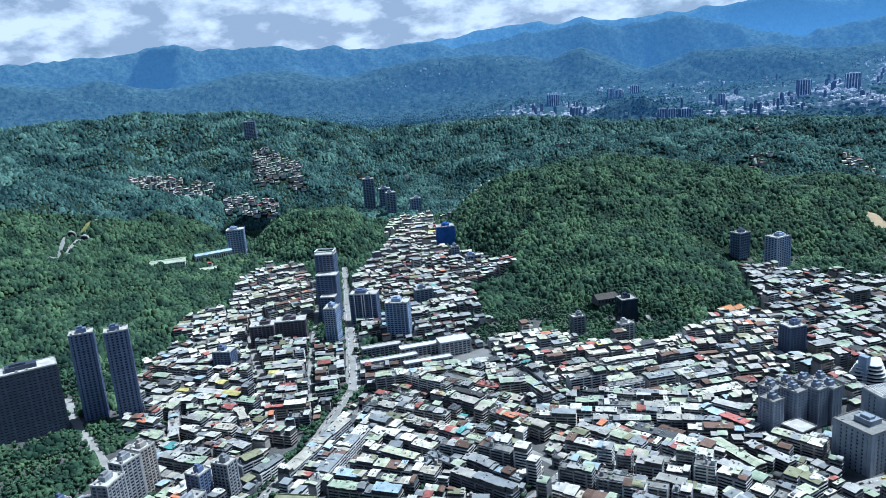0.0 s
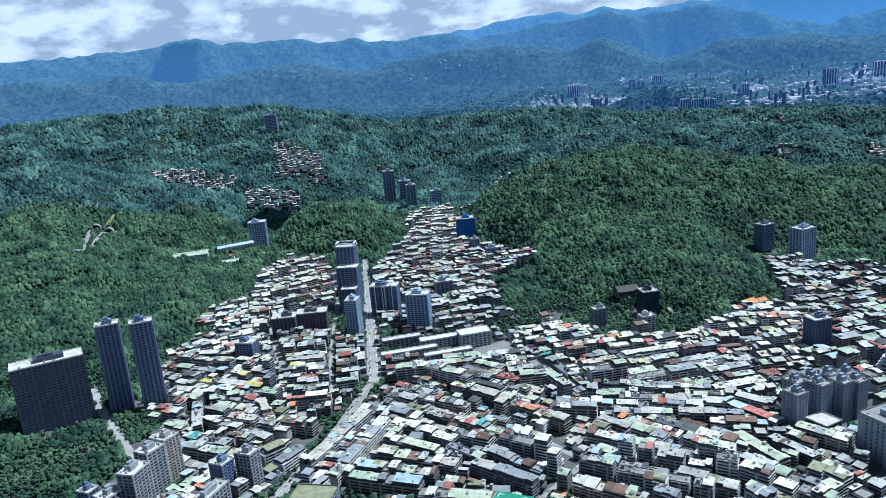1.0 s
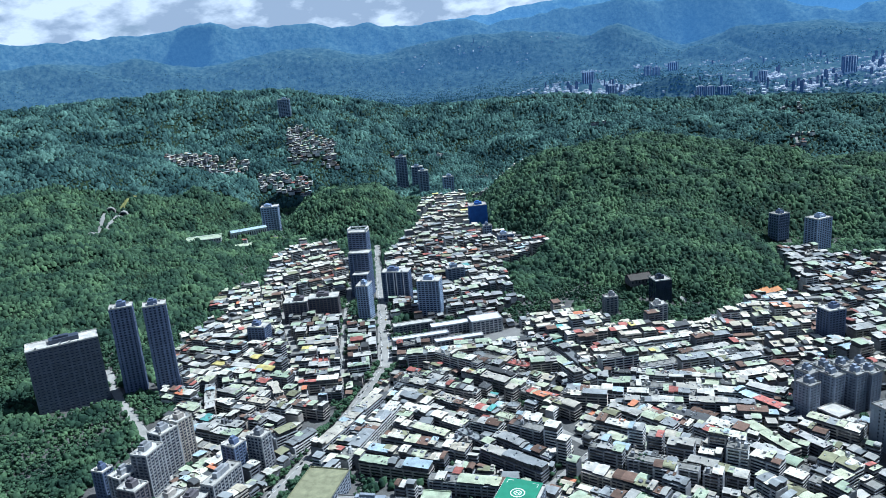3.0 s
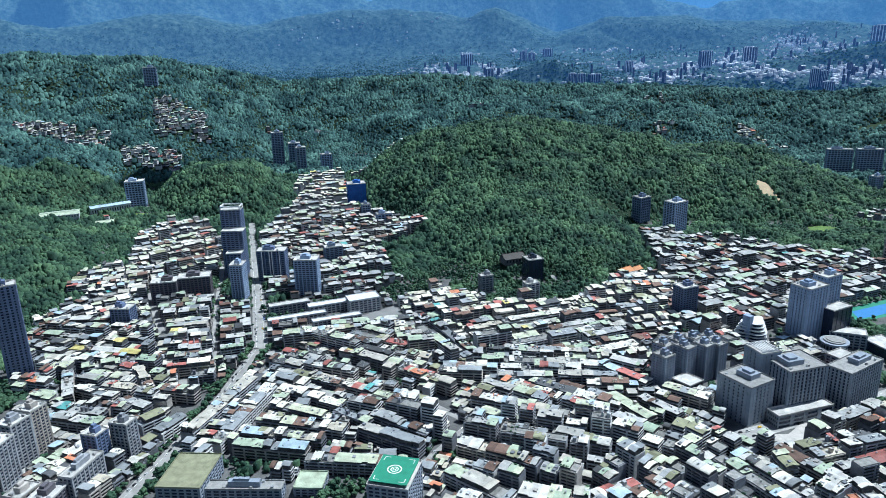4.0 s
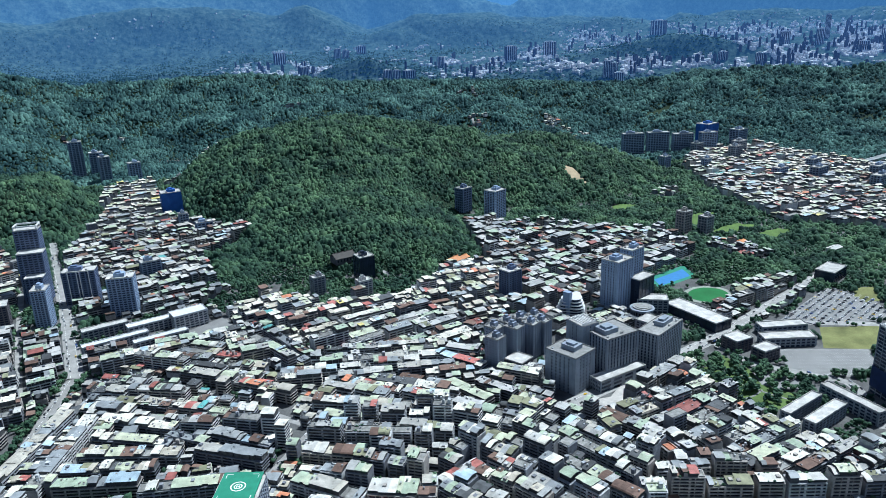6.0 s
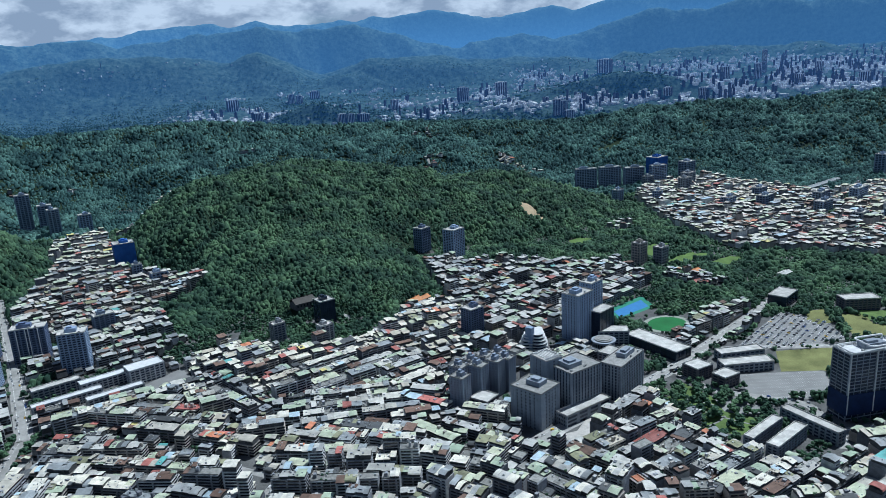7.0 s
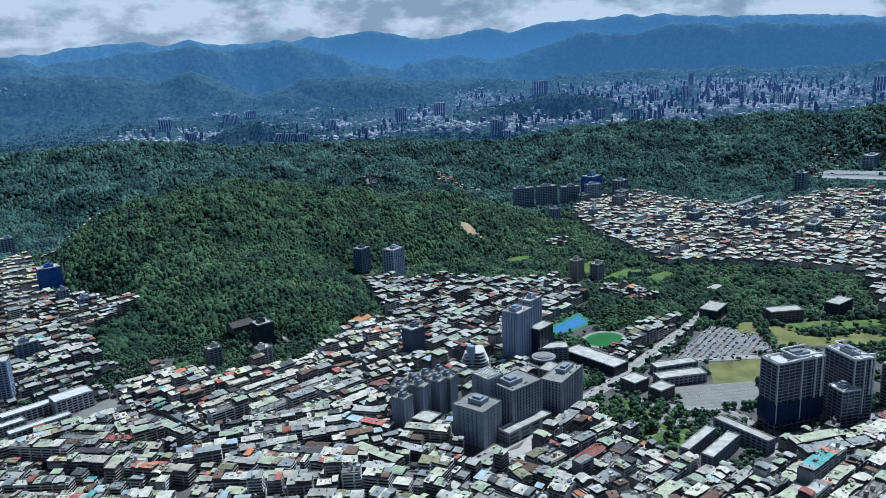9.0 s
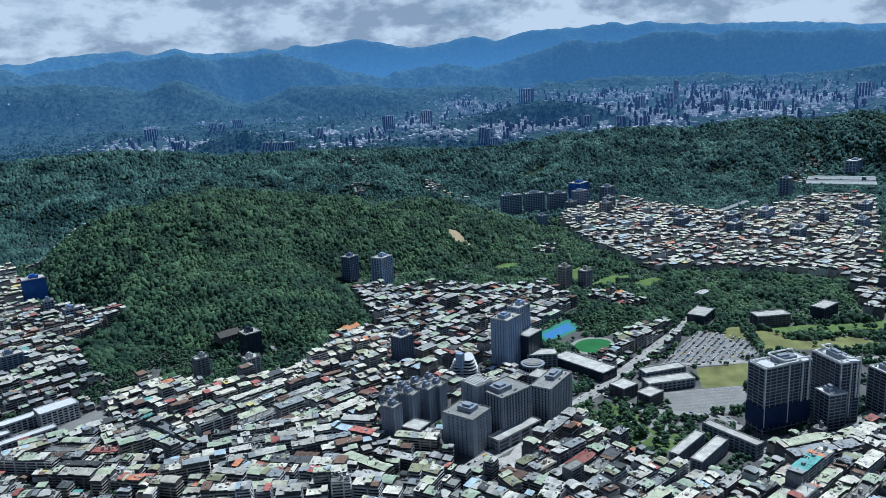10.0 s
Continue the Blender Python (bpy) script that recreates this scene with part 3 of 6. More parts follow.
ROADS = [
    ("boulevard", 19, [(-215, 1500), (-199, 1379), (-152, 1051), (-128, 852)]),
    ("avenue", 20, [(-128, 858), (-157, 724), (-185, 635), (-207, 572), (-235, 470), (-260, 330)]),
    ("lane", 9, [(-328, 1115), (-287, 987), (-214, 800), (-200, 752)]),
    ("campus_road", 18, [(330, 560), (446, 587), (594, 626), (798, 698), (960, 760)]),
    ("hillside_road", 11, [(-520, 900), (-483, 840), (-380, 704), (-323, 624), (-290, 500)]),
    ("park_road", 12, [(594, 626), (590, 560), (655, 480), (624, 423), (600, 395)]),
    ("cross_road", 16, [(624, 423), (694, 405), (818, 388), (960, 330)]),
    ("wide_street", 14, [(1060, 400), (951, 478), (801, 582), (690, 640)]),
    ("side_street", 8, [(-182, 821), (-208, 1015), (-234, 1242)]),
    ("market_street", 9, [(20, 540), (43, 564), (122, 653)]),
    ("junction_street", 8, [(-120, 850), (-40, 815), (50, 705), (100, 640)]),
    ("valley_road", 9, [(-200, 1400), (-150, 1560), (-115, 1800), (-60, 2050)]),
    ("south_avenue", 16, [(1180, 470), (1500, 640), (1900, 900)]),
    ("village_lane", 7, [(420, 830), (330, 1000), (300, 1040)]),
]
LINES = {}
for rname, width, pts in ROADS:
    ob, q, d = ribbon("road_" + rname, pts, width, 0.06, M_ASPHALT, "grey asphalt street between apartment rows")
    LINES[rname] = (q, d, width)
    if width >= 14:
        s = Soup()
        for i in range(1, len(q) - 1):
            for off in ((-width / 4, width / 4) if width > 15 else (0,)):
                c = q[i] + np.array([-d[i][1], d[i][0]]) * off
                e, g = d[i] * 2.4, np.array([-d[i][1], d[i][0]]) * 0.25
                z = max(0, float(land(*c))) + 0.10
                s.add([(*(c - e - g), z), (*(c + e - g), z), (*(c + e + g), z), (*(c - e + g), z)], [(0, 1, 2, 3)])
        tagged(s.mesh("lane_marking", [M_PAINT], None), "white lane dashes on asphalt", "road marking", kind="structure")

# ---- towers and single buildings ----
M_NAVY = material("wall_blue_grey_tile", (0.125, 0.165, 0.27), 0.7, vary=0.25, scale=0.2)
M_PALEBLUE = material("wall_pale_blue_tile", (0.28, 0.36, 0.50), 0.7, vary=0.2, scale=0.2)
# tile of distant blocks, haze painted in as a paler blue
M_FARBLOCK = material("wall_tile_hazed", (0.22, 0.28, 0.38), 0.8, vary=0.25, scale=0.2)
M_CLUSTER = material("wall_cool_grey_tile", (0.235, 0.275, 0.35), 0.75, vary=0.3, scale=0.2)
M_INK = material("wall_ink_tile", (0.055, 0.07, 0.105), 0.5, vary=0.3, scale=0.15)
M_BROWN = material("wall_brown_tile", (0.125, 0.118, 0.135), 0.8, vary=0.3, scale=0.2)
M_STONE = material("wall_grey_stone", (0.25, 0.285, 0.335), 0.8, vary=0.2, scale=0.15)
M_WHITE = material("white_panel", (0.66, 0.67, 0.67), 0.6, vary=0.15, scale=0.2)
M_DGLASS = material("dark_curtain_glass", (0.026, 0.038, 0.066), 0.2, vary=0.3, scale=0.1, bump=0, spec=0.3)
M_SLAB = material("pale_roof_slab", (0.52, 0.51, 0.48), 0.85, vary=0.4, scale=0.12)


def ring_box(s, w, d, z0, z1, t, mat=0):
    """A belt of wall round a w x d core, t proud of it."""
    a, b = w / 2 + t, d / 2 + t
    s.box(-a, a, -b, b, z0, z1, mat, bottom=True)


def tower(name, x, y, ang, w, d, h, wall, label, category="tower block", floors=None, nx=6, ny=4, glass=None, band=0.38, pier=0.28, roof=M_SLAB, crown=True, group="", podium=0, fins=()):
    """A block of storeys: a dark core of windows, a belt of wall at each floor, piers between the bays, roof works."""
    z = float(land(x, y))
    z = 0.0 if z < 1.5 else z - 0.5
    t = thing(name, x, y, z, ang, label, category, group)
    glass = glass or M_DGLASS
    n = floors or max(3, int(round(h / (3.3 if math.hypot(x, y) < 1250 else 5.0))))
    fh = h / n
    s = Soup()
    s.box(-w / 2, w / 2, -d / 2, d / 2, 0, h - 0.2)
    part("window_core", s, glass, t, "dark recessed windows")
    bh = fh * band
    for i in range(n):
        s = Soup()
        ring_box(s, w, d, i * fh + fh - bh, i * fh + fh - (0.0 if i < n - 1 else 0.3), 0.45)
        part("wall_band", s, wall, t)
    for k in range(1, nx):
        u, pw = -w / 2 + w * k / nx, w / nx * pier
        s = Soup()
        s.box(u - pw / 2, u + pw / 2, -d / 2 - 0.6, d / 2 + 0.6, 0, h)
        part("pier", s, wall, t)
    for k in range(1, ny):
        u, pw = -d / 2 + d * k / ny, d / ny * pier
        s = Soup()
        s.box(-w / 2 - 0.62, w / 2 + 0.62, u - pw / 2, u + pw / 2, 0, h - 0.02)
        part("pier", s, wall, t)
    for sx, sy in ((-1, -1), (1, -1), (1, 1), (-1, 1)):
        pw = 0.9 * pier * min(w / nx, d / ny) + 0.6
        s = Soup()
        s.box(sx * (w / 2 + 0.64) - (pw if sx > 0 else 0), sx * (w / 2 + 0.64) + (pw if sx < 0 else 0), sy * (d / 2 + 0.66) - (pw if sy > 0 else 0), sy * (d / 2 + 0.66) + (pw if sy < 0 else 0), 0, h - 0.01)
        part("corner_pier", s, wall, t)
    s = Soup()
    a, b = w / 2 + 0.7, d / 2 + 0.7
    ring = [(-1, -1), (1, -1), (1, 1), (-1, 1)]
    v = [(sx * a, sy * b, h) for sx, sy in ring] + [(sx * a, sy * b, h + 1.5) for sx, sy in ring] + [(sx * (a - 0.4), sy * (b - 0.4), h + 1.5) for sx, sy in ring] + [(sx * (a - 0.4), sy * (b - 0.4), h + 0.3) for sx, sy in ring]
    s.add(v, [(k + 4 * j, (k + 1) % 4 + 4 * j, (k + 1) % 4 + 4 * j + 4, k + 4 * j + 4) for j in range(3) for k in range(4)] + [(12, 13, 14, 15)])
    slab = part("roof_parapet", s, roof, t, "pale roof slab with parapet")
    if crown:
        s = Soup()
        cw, cd = w * 0.42, d * 0.45
        ox = rng.uniform(-0.15, 0.15) * w
        s.box(ox - cw / 2, ox + cw / 2, -cd / 2, cd / 2, h + 0.3, h + 5.5)
        s.box(ox - cw / 3, ox + cw / 6, -cd / 3, cd / 4, h + 5.5, h + 8)
        part("lift_house", s, wall, slab)
        for k in range(4):
            s = Soup()
            ux, uy = rng.uniform(-0.4, 0.4) * w, rng.choice((-0.36, 0.36)) * d
            s.box(ux - 1.2, ux + 1.2, uy - 0.9, uy + 0.9, h + 0.3, h + 0.3 + rng.uniform(1.2, 2.4))
            part("roof_unit", s, M_STEEL if k % 2 else M_CONC, slab)
    if podium:
        s = Soup()
        s.box(-w / 2 - podium, w / 2 + podium, -d / 2 - podium, d / 2 + podium, 0, 6.5)
        part("podium", s, roof, t)
    for u0, v0, u1, v1, z1 in fins:
        s = Soup()
        s.box(u0, u1, v0, v1, 0, z1)
        part("fin", s, M_WHITE, t, "white vertical fin")
    mark(rect(x, y, ang, w, d, 4 + podium), 1)
    return t


# the pair of dark slab towers and the broad block on the wooded side
tower("apartment_tower", -450, 836, 22, 26, 19, 114, M_NAVY, "tall dark blue-grey apartment tower of a pair, beside woods", nx=5, ny=4, floors=34, pier=0.5)
tower("apartment_tower", -404, 830, 22, 26, 19, 116, M_NAVY, "tall dark blue-grey apartment tower of a pair, with roof house", nx=5, ny=4, floors=34, pier=0.5)
tower("office_block", -512, 800, 31, 78, 30, 86, M_INK, "broad dark tiled block with stepped pale roof, among trees", nx=14, ny=5, floors=24, pier=0.4, band=0.6)
tower("grey_tower", -500, 1712, 8, 40, 30, 62, M_PALEBLUE, "grey-blue tower at the head of the valley", nx=6, ny=4)
spire = tower("dark_tower", -201, 1190, -6, 32, 22, 106, M_NAVY, "tall dark stepped tower with a pale framed top", nx=5, ny=4, floors=30, crown=False)
for q in ((-16, 16, -11.5, -10), (-16, 16, 10, 11.5), (-16.5, -15, -10, 10), (15, 16.5, -10, 10)):
    s = Soup()
    s.box(*q, 111, 113, bottom=True)
    part("roof_frame", s, M_WHITE, spire, "pale roof frame beam")
for ux, uy in ((-15.5, -10.5), (15.5, -10.5), (15.5, 10.5), (-15.5, 10.5)):
    s = Soup()
    s.box(ux - 0.8, ux + 0.8, uy - 0.8, uy + 0.8, 107.5, 111)
    part("frame_post", s, M_WHITE, spire)
tower("dark_tower", -198, 1166, -6, 34, 22, 76, M_NAVY, "middle tier of the dark stepped tower", nx=5, ny=4, floors=22, crown=False)
tower("dark_tower", -196, 1144, -6, 24, 18, 44, M_NAVY, "lowest tier of the dark stepped tower", nx=4, ny=3, floors=12, crown=False)
tower("slender_tower", -177, 1046, -8, 18, 24, 56, M_PALEBLUE, "slender pale blue apartment tower by the boulevard", nx=4, ny=4, floors=18)
tower("apartment_tower", -135, 1128, -8, 44, 22, 50, M_NAVY, "dark blue apartment block with white fins", nx=7, ny=4, floors=15, fins=[(u - 0.5, -12.6, u + 0.5, -11.4, 50) for u in (-14, -2, 2, 14)])
tower("apartment_tower", -76, 1050, -8, 34, 24, 56, M_PALEBLUE, "pale blue-grey stepped apartment tower", nx=6, ny=4, floors=17)
tower("apartment_tower", -288, 1058, 4, 36, 26, 33, M_BROWN, "dark brown tiled apartment tower", nx=6, ny=4)
tower("apartment_tower", -247, 1072, 4, 46, 26, 33, M_BROWN, "dark brown tiled apartment slab", nx=8, ny=4)
tower("apartment_tower", -322, 964, -10, 26, 20, 30, M_NAVY, "dark blue-grey mid-rise with balconies", nx=5, ny=4)
tower("white_tower", 602, 1245, 25, 34, 26, 62, M_PALEBLUE, "pale blue and white tower below the wooded hill", nx=6, ny=4, floors=19)
tower("dark_tower", 565, 1318, 25, 26, 22, 50, M_NAVY, "dark tower beside a pale one below woods", nx=5, ny=4)
tower("dark_tower", 272, 1036, 10, 24, 24, 38, M_DGLASS, "dark mid-rise with white corner piers", nx=4, ny=4)
tower("slim_tower", 441, 864, 15, 24, 20, 42, M_NAVY, "slim dark blue apartment tower above low roofs", nx=5, ny=4)
tower("wrapped_building", 8, 1622, 5, 40, 34, 50, M_BLUE, "building wrapped in bright blue netting", "construction site", nx=2, ny=2, band=0.9, pier=0.9, crown=True)
tower("wrapped_building", 1528, 1702, 15, 52, 40, 66, M_BLUE, "tall building wrapped in dark blue netting", "construction site", nx=3, ny=2, band=0.9, pier=0.9)

# the medical campus: two clinic blocks on one podium, the research tower, the round lecture hall, the teaching slab
tower("clinic_block", 381, 605, 22, 34, 39, 42, M_STONE, "grey stone clinic block with flat roof and deep windows", "hospital", nx=6, ny=7, floors=11, pier=0.66, band=0.5, roof=M_CONC)
tower("clinic_block", 438, 613, 9, 46, 38, 50, M_STONE, "taller grey stone hospital wing with long windows", "hospital", nx=10, ny=8, floors=13, pier=0.5, band=0.16, roof=M_CONC)
core = tower("clinic_tower", 413, 632, 9, 22, 26, 58, M_STONE, "grey hospital core tower with white roof frames", "hospital", nx=3, ny=4, floors=15, pier=0.7, band=0.5, crown=False)
for k in range(7):
    s = Soup()
    s.box(-9 + 3 * k - 0.3, -9 + 3 * k + 0.3, -11, 11, 60.5, 61.2, bottom=True)
    part("roof_frame", s, M_WHITE, core, "white roof frame beam")
for uy in (-10.5, 10.5):
    s = Soup()
    s.box(-10, 10, uy - 0.4, uy + 0.4, 57.3, 60.5)
    part("frame_wall", s, M_WHITE, core)
tower("hospital_podium", 431, 586, 10, 66, 15, 13, M_STONE, "low grey stone hospital podium with terrace", "hospital", nx=4, ny=6, floors=3, crown=False)
tower("teaching_block", 505, 612, 25, 58, 25, 43, M_STONE, "long grey teaching block with roof houses", "university building", nx=13, ny=6, floors=12, pier=0.5, band=0.22, roof=M_CONC)
tower("research_tower", 547, 757, 20, 34, 26, 74, M_PALEBLUE, "tall pale grey research tower with small windows", "university building", nx=6, ny=6, floors=20, pier=0.6)
tower("research_tower", 582, 774, 20, 28, 18, 79, M_PALEBLUE, "rear slab of the pale research tower", "university building", nx=5, ny=4, floors=21, pier=0.5)
tower("dark_annex", 582, 750, 20, 34, 16, 45, M_DGLASS, "dark glass annex beside the pale tower", "university building", nx=4, ny=2, floors=11, crown=False)
tower("long_hall", 622, 684, 8, 28, 84, 12, M_DGLASS, "long dark hall with a white roof terrace", "university building", nx=4, ny=10, floors=3, crown=False, roof=M_SLAB)
tower("office_building", 532, 668, 20, 26, 18, 24, M_STONE, "grey office building between campus blocks", nx=5, ny=3, crown=False)

# towers by the parking fields
def tube(path, r, bend=4.0):
    """A round pipe along a path, its corners bent in an arc."""
    pts = [Vector(path[0])]
    for a, b, c in zip(path, path[1:], path[2:]):
        a, b, c = Vector(a), Vector(b), Vector(c)
        p, q = b + (a - b).normalized() * bend, b + (c - b).normalized() * bend
        pts += [p.lerp(b, k / 5).lerp(b.lerp(q, k / 5), k / 5) for k in range(6)]
    pts.append(Vector(path[-1]))
    s, n = Soup(), 8
    v = []
    for i, p in enumerate(pts):
        d = (pts[min(i + 1, len(pts) - 1)] - pts[max(i - 1, 0)]).normalized()
        u = d.orthogonal().normalized() if i == 0 else (u - d * u.dot(d)).normalized()
        w = d.cross(u)
        v += [tuple(p + u * (r * math.cos(2 * math.pi * k / n)) + w * (r * math.sin(2 * math.pi * k / n))) for k in range(n)]
    f = [(i * n + k, i * n + (k + 1) % n, (i + 1) * n + (k + 1) % n, (i + 1) * n + k) for i in range(len(pts) - 1) for k in range(n)]
    s.add(v, f)
    return s


for x, y, a, w, d, h, lab in ((683, 440, -13, 62, 24, 75, "grey tower with white rounded roof frame, lower floors netted dark blue"),
                              (750, 417, -18, 26, 42, 71, "grey office tower with white rounded frame"),
                              (722, 404, -18, 22, 20, 42, "pale low annex block beside office tower"),
                              (812, 390, -16, 34, 24, 50, "pale grey tower block with recessed balconies")):
    t = tower("office_tower", x, y, a, w, d, h, M_STONE, lab, "tower block", nx=max(3, int(w / 7)), ny=max(3, int(d / 7)), floors=int(h / 3.6), pier=0.07, band=0.26, roof=M_WHITE, podium=0)
    if h > 70:
        for path in ([(w * 0.44, -d / 2 - 1.2, 30), (w * 0.44, -d / 2 - 1.2, h + 6), (-w * 0.12, -d / 2 - 1.2, h + 6), (-w * 0.12, d / 2, h + 6), (w * 0.46, d / 2, h + 6), (w * 0.46, d / 2, h)],
                     [(w * 0.30, -d / 2 - 1.2, 30), (w * 0.30, -d / 2 - 1.2, h + 1.8), (-w * 0.47, -d / 2 - 1.2, h + 1.8), (-w * 0.47, d / 2 - 1, h + 1.8), (w * 0.2, d / 2 - 1, h + 1.8)]):
            part("roof_frame", tube(path, 1.0), M_WHITE, t, "white rounded frame tube")
        for ux in (-w / 2 + 0.6, w * 0.02):
            s = Soup()
            s.box(ux - 0.7, ux + 0.7, -d / 2 - 1.2, -d / 2 + 0.6, 8, h + 1.5)
            part("fin", s, M_WHITE, t, "white vertical fin")
    if w > 60:
        s = Soup()
        ring_box(s, w, d, 7, 30, 1.1)
        part("safety_net", s, material("navy_netting", (0.012, 0.028, 0.09), 0.85, vary=0.3), t, "dark blue construction netting")

# tight cluster of grey apartment towers with stepped roofs
for x, y, h in ((322, 668, 42), (333, 692, 43), (352, 702, 43), (352, 680, 44), (372, 706, 42), (376, 684, 43), (394, 690, 40), (398, 712, 38)):
    tower("apartment_tower", x, y, -62, 17, 15, h, M_CLUSTER, "grey tiled apartment tower in a tight cluster", "apartment tower", nx=4, ny=3, floors=14, group="grey apartment towers", band=0.55, pier=0.35, roof=M_CONC)
tower("low_block", 345, 655, -62, 22, 22, 16, M_BROWN, "low brown block at the foot of the towers", nx=4, ny=4, crown=False)

# building with white wavy terraces
wavy = thing("terraced_building", 484, 766, 0, 25, "white-edged building with wavy curved terraces", "office building")
for i in range(7):
    s = Soup()
    k = 1.0 - 0.09 * max(0, i - 3)
    ring = [((22 + 4.2 * math.sin(3 * a + 0.5)) * k * math.cos(a), (16 + 3.0 * math.sin(3 * a + 0.5)) * k * math.sin(a)) for a in np.linspace(0, 2 * math.pi, 40, endpoint=False)]
    s.prism([(0.84 * a, 0.84 * b) for a, b in ring], i * 4.0, i * 4.0 + 3.4)
    part("glazed_storey", s, M_DGLASS, wavy)
    s = Soup()
    s.prism(ring, i * 4.0 + 3.3, i * 4.0 + 4.0)
    s.add([(a, b, i * 4.0 + 3.3) for a, b in ring], [tuple(range(39, -1, -1))])
    part("white_terrace", s, M_WHITE, wavy, "white curved terrace edge")
s = Soup()
s.box(-16, -9, -5, 5, 0, 38)
part("stair_core", s, M_PALEBLUE, wavy)
mark(rect(484, 766, 25, 40, 32, 3), 1)

# round lecture hall
drum = thing("round_hall", 556, 712, 0, 0, "round glazed hall with a grey disc roof", "university building")
circle = [(math.cos(a), math.sin(a)) for a in np.linspace(0, 2 * math.pi, 36, endpoint=False)]
s = Soup()
s.prism([(13.6 * a, 13.6 * b) for a, b in circle], 0, 17)
part("glazed_wall", s, M_GLASS, drum)
for i in range(22):
    s = Soup()
    a = i * math.pi / 11
    s.prism([(14.0 * math.cos(a) + 0.6 * math.cos(a + k), 14.0 * math.sin(a) + 0.6 * math.sin(a + k)) for k in (0.78, 2.36, 3.93, 5.5)], 0, 16)
    part("column", s, M_STONE, drum)
for z0, z1, rad in ((9.2, 10.4, 14.8), (15.8, 17.4, 15.2), (17.4, 18.8, 16.0)):
    s = Soup()
    s.prism([(rad * a, rad * b) for a, b in circle], z0, z1)
    s.add([(rad * a, rad * b, z0) for a, b in circle], [tuple(range(35, -1, -1))])
    part("ring_ledge", s, M_STONE, drum)
s = Soup()
s.prism([(12.0 * a, 12.0 * b) for a, b in circle], 18.8, 20.2)
s.prism([(9.0 * a, 9.0 * b) for a, b in circle], 20.2, 21.0)
part("disc_roof", s, M_CONC, drum, "grey concrete disc roof")
mark(rect(556, 712, 0, 34, 34), 1)
tower("lecture_block", 590, 736, -30, 40, 20, 18, M_STONE, "grey lecture block joined to the round hall", "university building", nx=6, ny=4, crown=False)

# open ground: car parks, lawns, courts
def sheet(name, poly, z, mat, label, category, kind="structure", keep=3):
    ob = put_mesh(name, [(x, y, z) for x, y in poly], [tuple(range(len(poly)))], [mat])
    me = ob.data
    if me.polygons[0].normal.z < 0:
        me.flip_normals()
    if keep:
        mark(poly, keep)
    return tagged(ob, label, category, kind=kind)


LOT_EAST = [(707, 632), (862, 694), (889, 645), (850, 575), (742, 605)]
LOT_WEST = [(649, 573), (741, 529), (722, 496), (668, 486), (613, 524)]
LAWN = [(742, 598), (823, 564), (770, 512), (697, 552)]
sheet("car_park_east", LOT_EAST, 0.05, M_TARMAC, "grey asphalt car park with rows of cars", "car park")
sheet("car_park_west", LOT_WEST, 0.05, M_TARMAC, "empty grey car park with white bay lines", "car park")
sheet("lawn_field", LAWN, 0.05, M_WORN, "worn yellow-green grass field", "lawn")
sheet("park_lawn", [(528, 568), (578, 593), (580, 547), (565, 515), (591, 471), (573, 453), (541, 470), (517, 495)], 0.05, M_GRASS, "green park lawn with paths", "lawn")
sheet("park_apron", [(580, 547), (601, 531), (609, 490), (593, 480), (565, 515)], 0.07, M_TARMAC, "pale asphalt apron beside the park", "yard")
for pts in ([(525, 560), (545, 530), (556, 500), (575, 465)], [(540, 575), (560, 545), (572, 520)], [(520, 500), (545, 500), (560, 508)]):
    ribbon("park_path", pts, 2.2, 0.11, M_TARMAC, "grey winding park path", "path")
sheet("far_lawn", [(955, 640), (1080, 560), (1200, 530), (1180, 500), (1040, 530), (930, 610)], 0.05, M_GRASS, "grass strip along the wide street", "lawn")
sheet("meadow", [(897, 675), (924, 667), (888, 625), (865, 631), (869, 653)], 0.06, M_WORN, "worn yellow-green grass lot beside the car park", "lawn")
sheet("meadow", [(922, 646), (949, 619), (927, 593), (955, 559), (1007, 546), (1016, 503), (994, 492), (928, 539), (869, 582)], 0.06, M_WORN, "worn grass field between trees and street", "lawn")
sheet("school_yard", [(-15, 933), (-8, 902), (62, 918), (51, 973)], 0.05, M_TARMAC, "grey school yard", "yard")
sheet("plaza", [(372, 566), (398, 540), (430, 556), (470, 582), (440, 586), (405, 562)], 0.10, M_PAVE, "pale paved hospital forecourt", "plaza")
sheet("court_surround", [(655, 838), (645, 794), (733, 812), (748, 862)], 0.05, M_GREEN, "green painted sports ground", "sports court")
sheet("sports_court", [(666, 829), (659, 804), (725, 818), (735, 848)], 0.10, M_COURT, "bright blue sports courts with white lines", "sports court", keep=0)
ell = lambda rx, ry: [(696 + rx * math.cos(a) * 0.97 - ry * math.sin(a) * 0.2, 746 + rx * math.cos(a) * 0.2 + ry * math.sin(a)) for a in np.linspace(0, 2 * math.pi, 32, endpoint=False)]
sheet("running_track", ell(38, 31), 0.05, M_TREAD, "pale oval running track", "track")
sheet("sports_field", ell(31, 25), 0.10, material("turf", (0.03, 0.15, 0.045), 0.95, vary=0.25, scale=0.05), "green oval sports field", "sports field", keep=0)
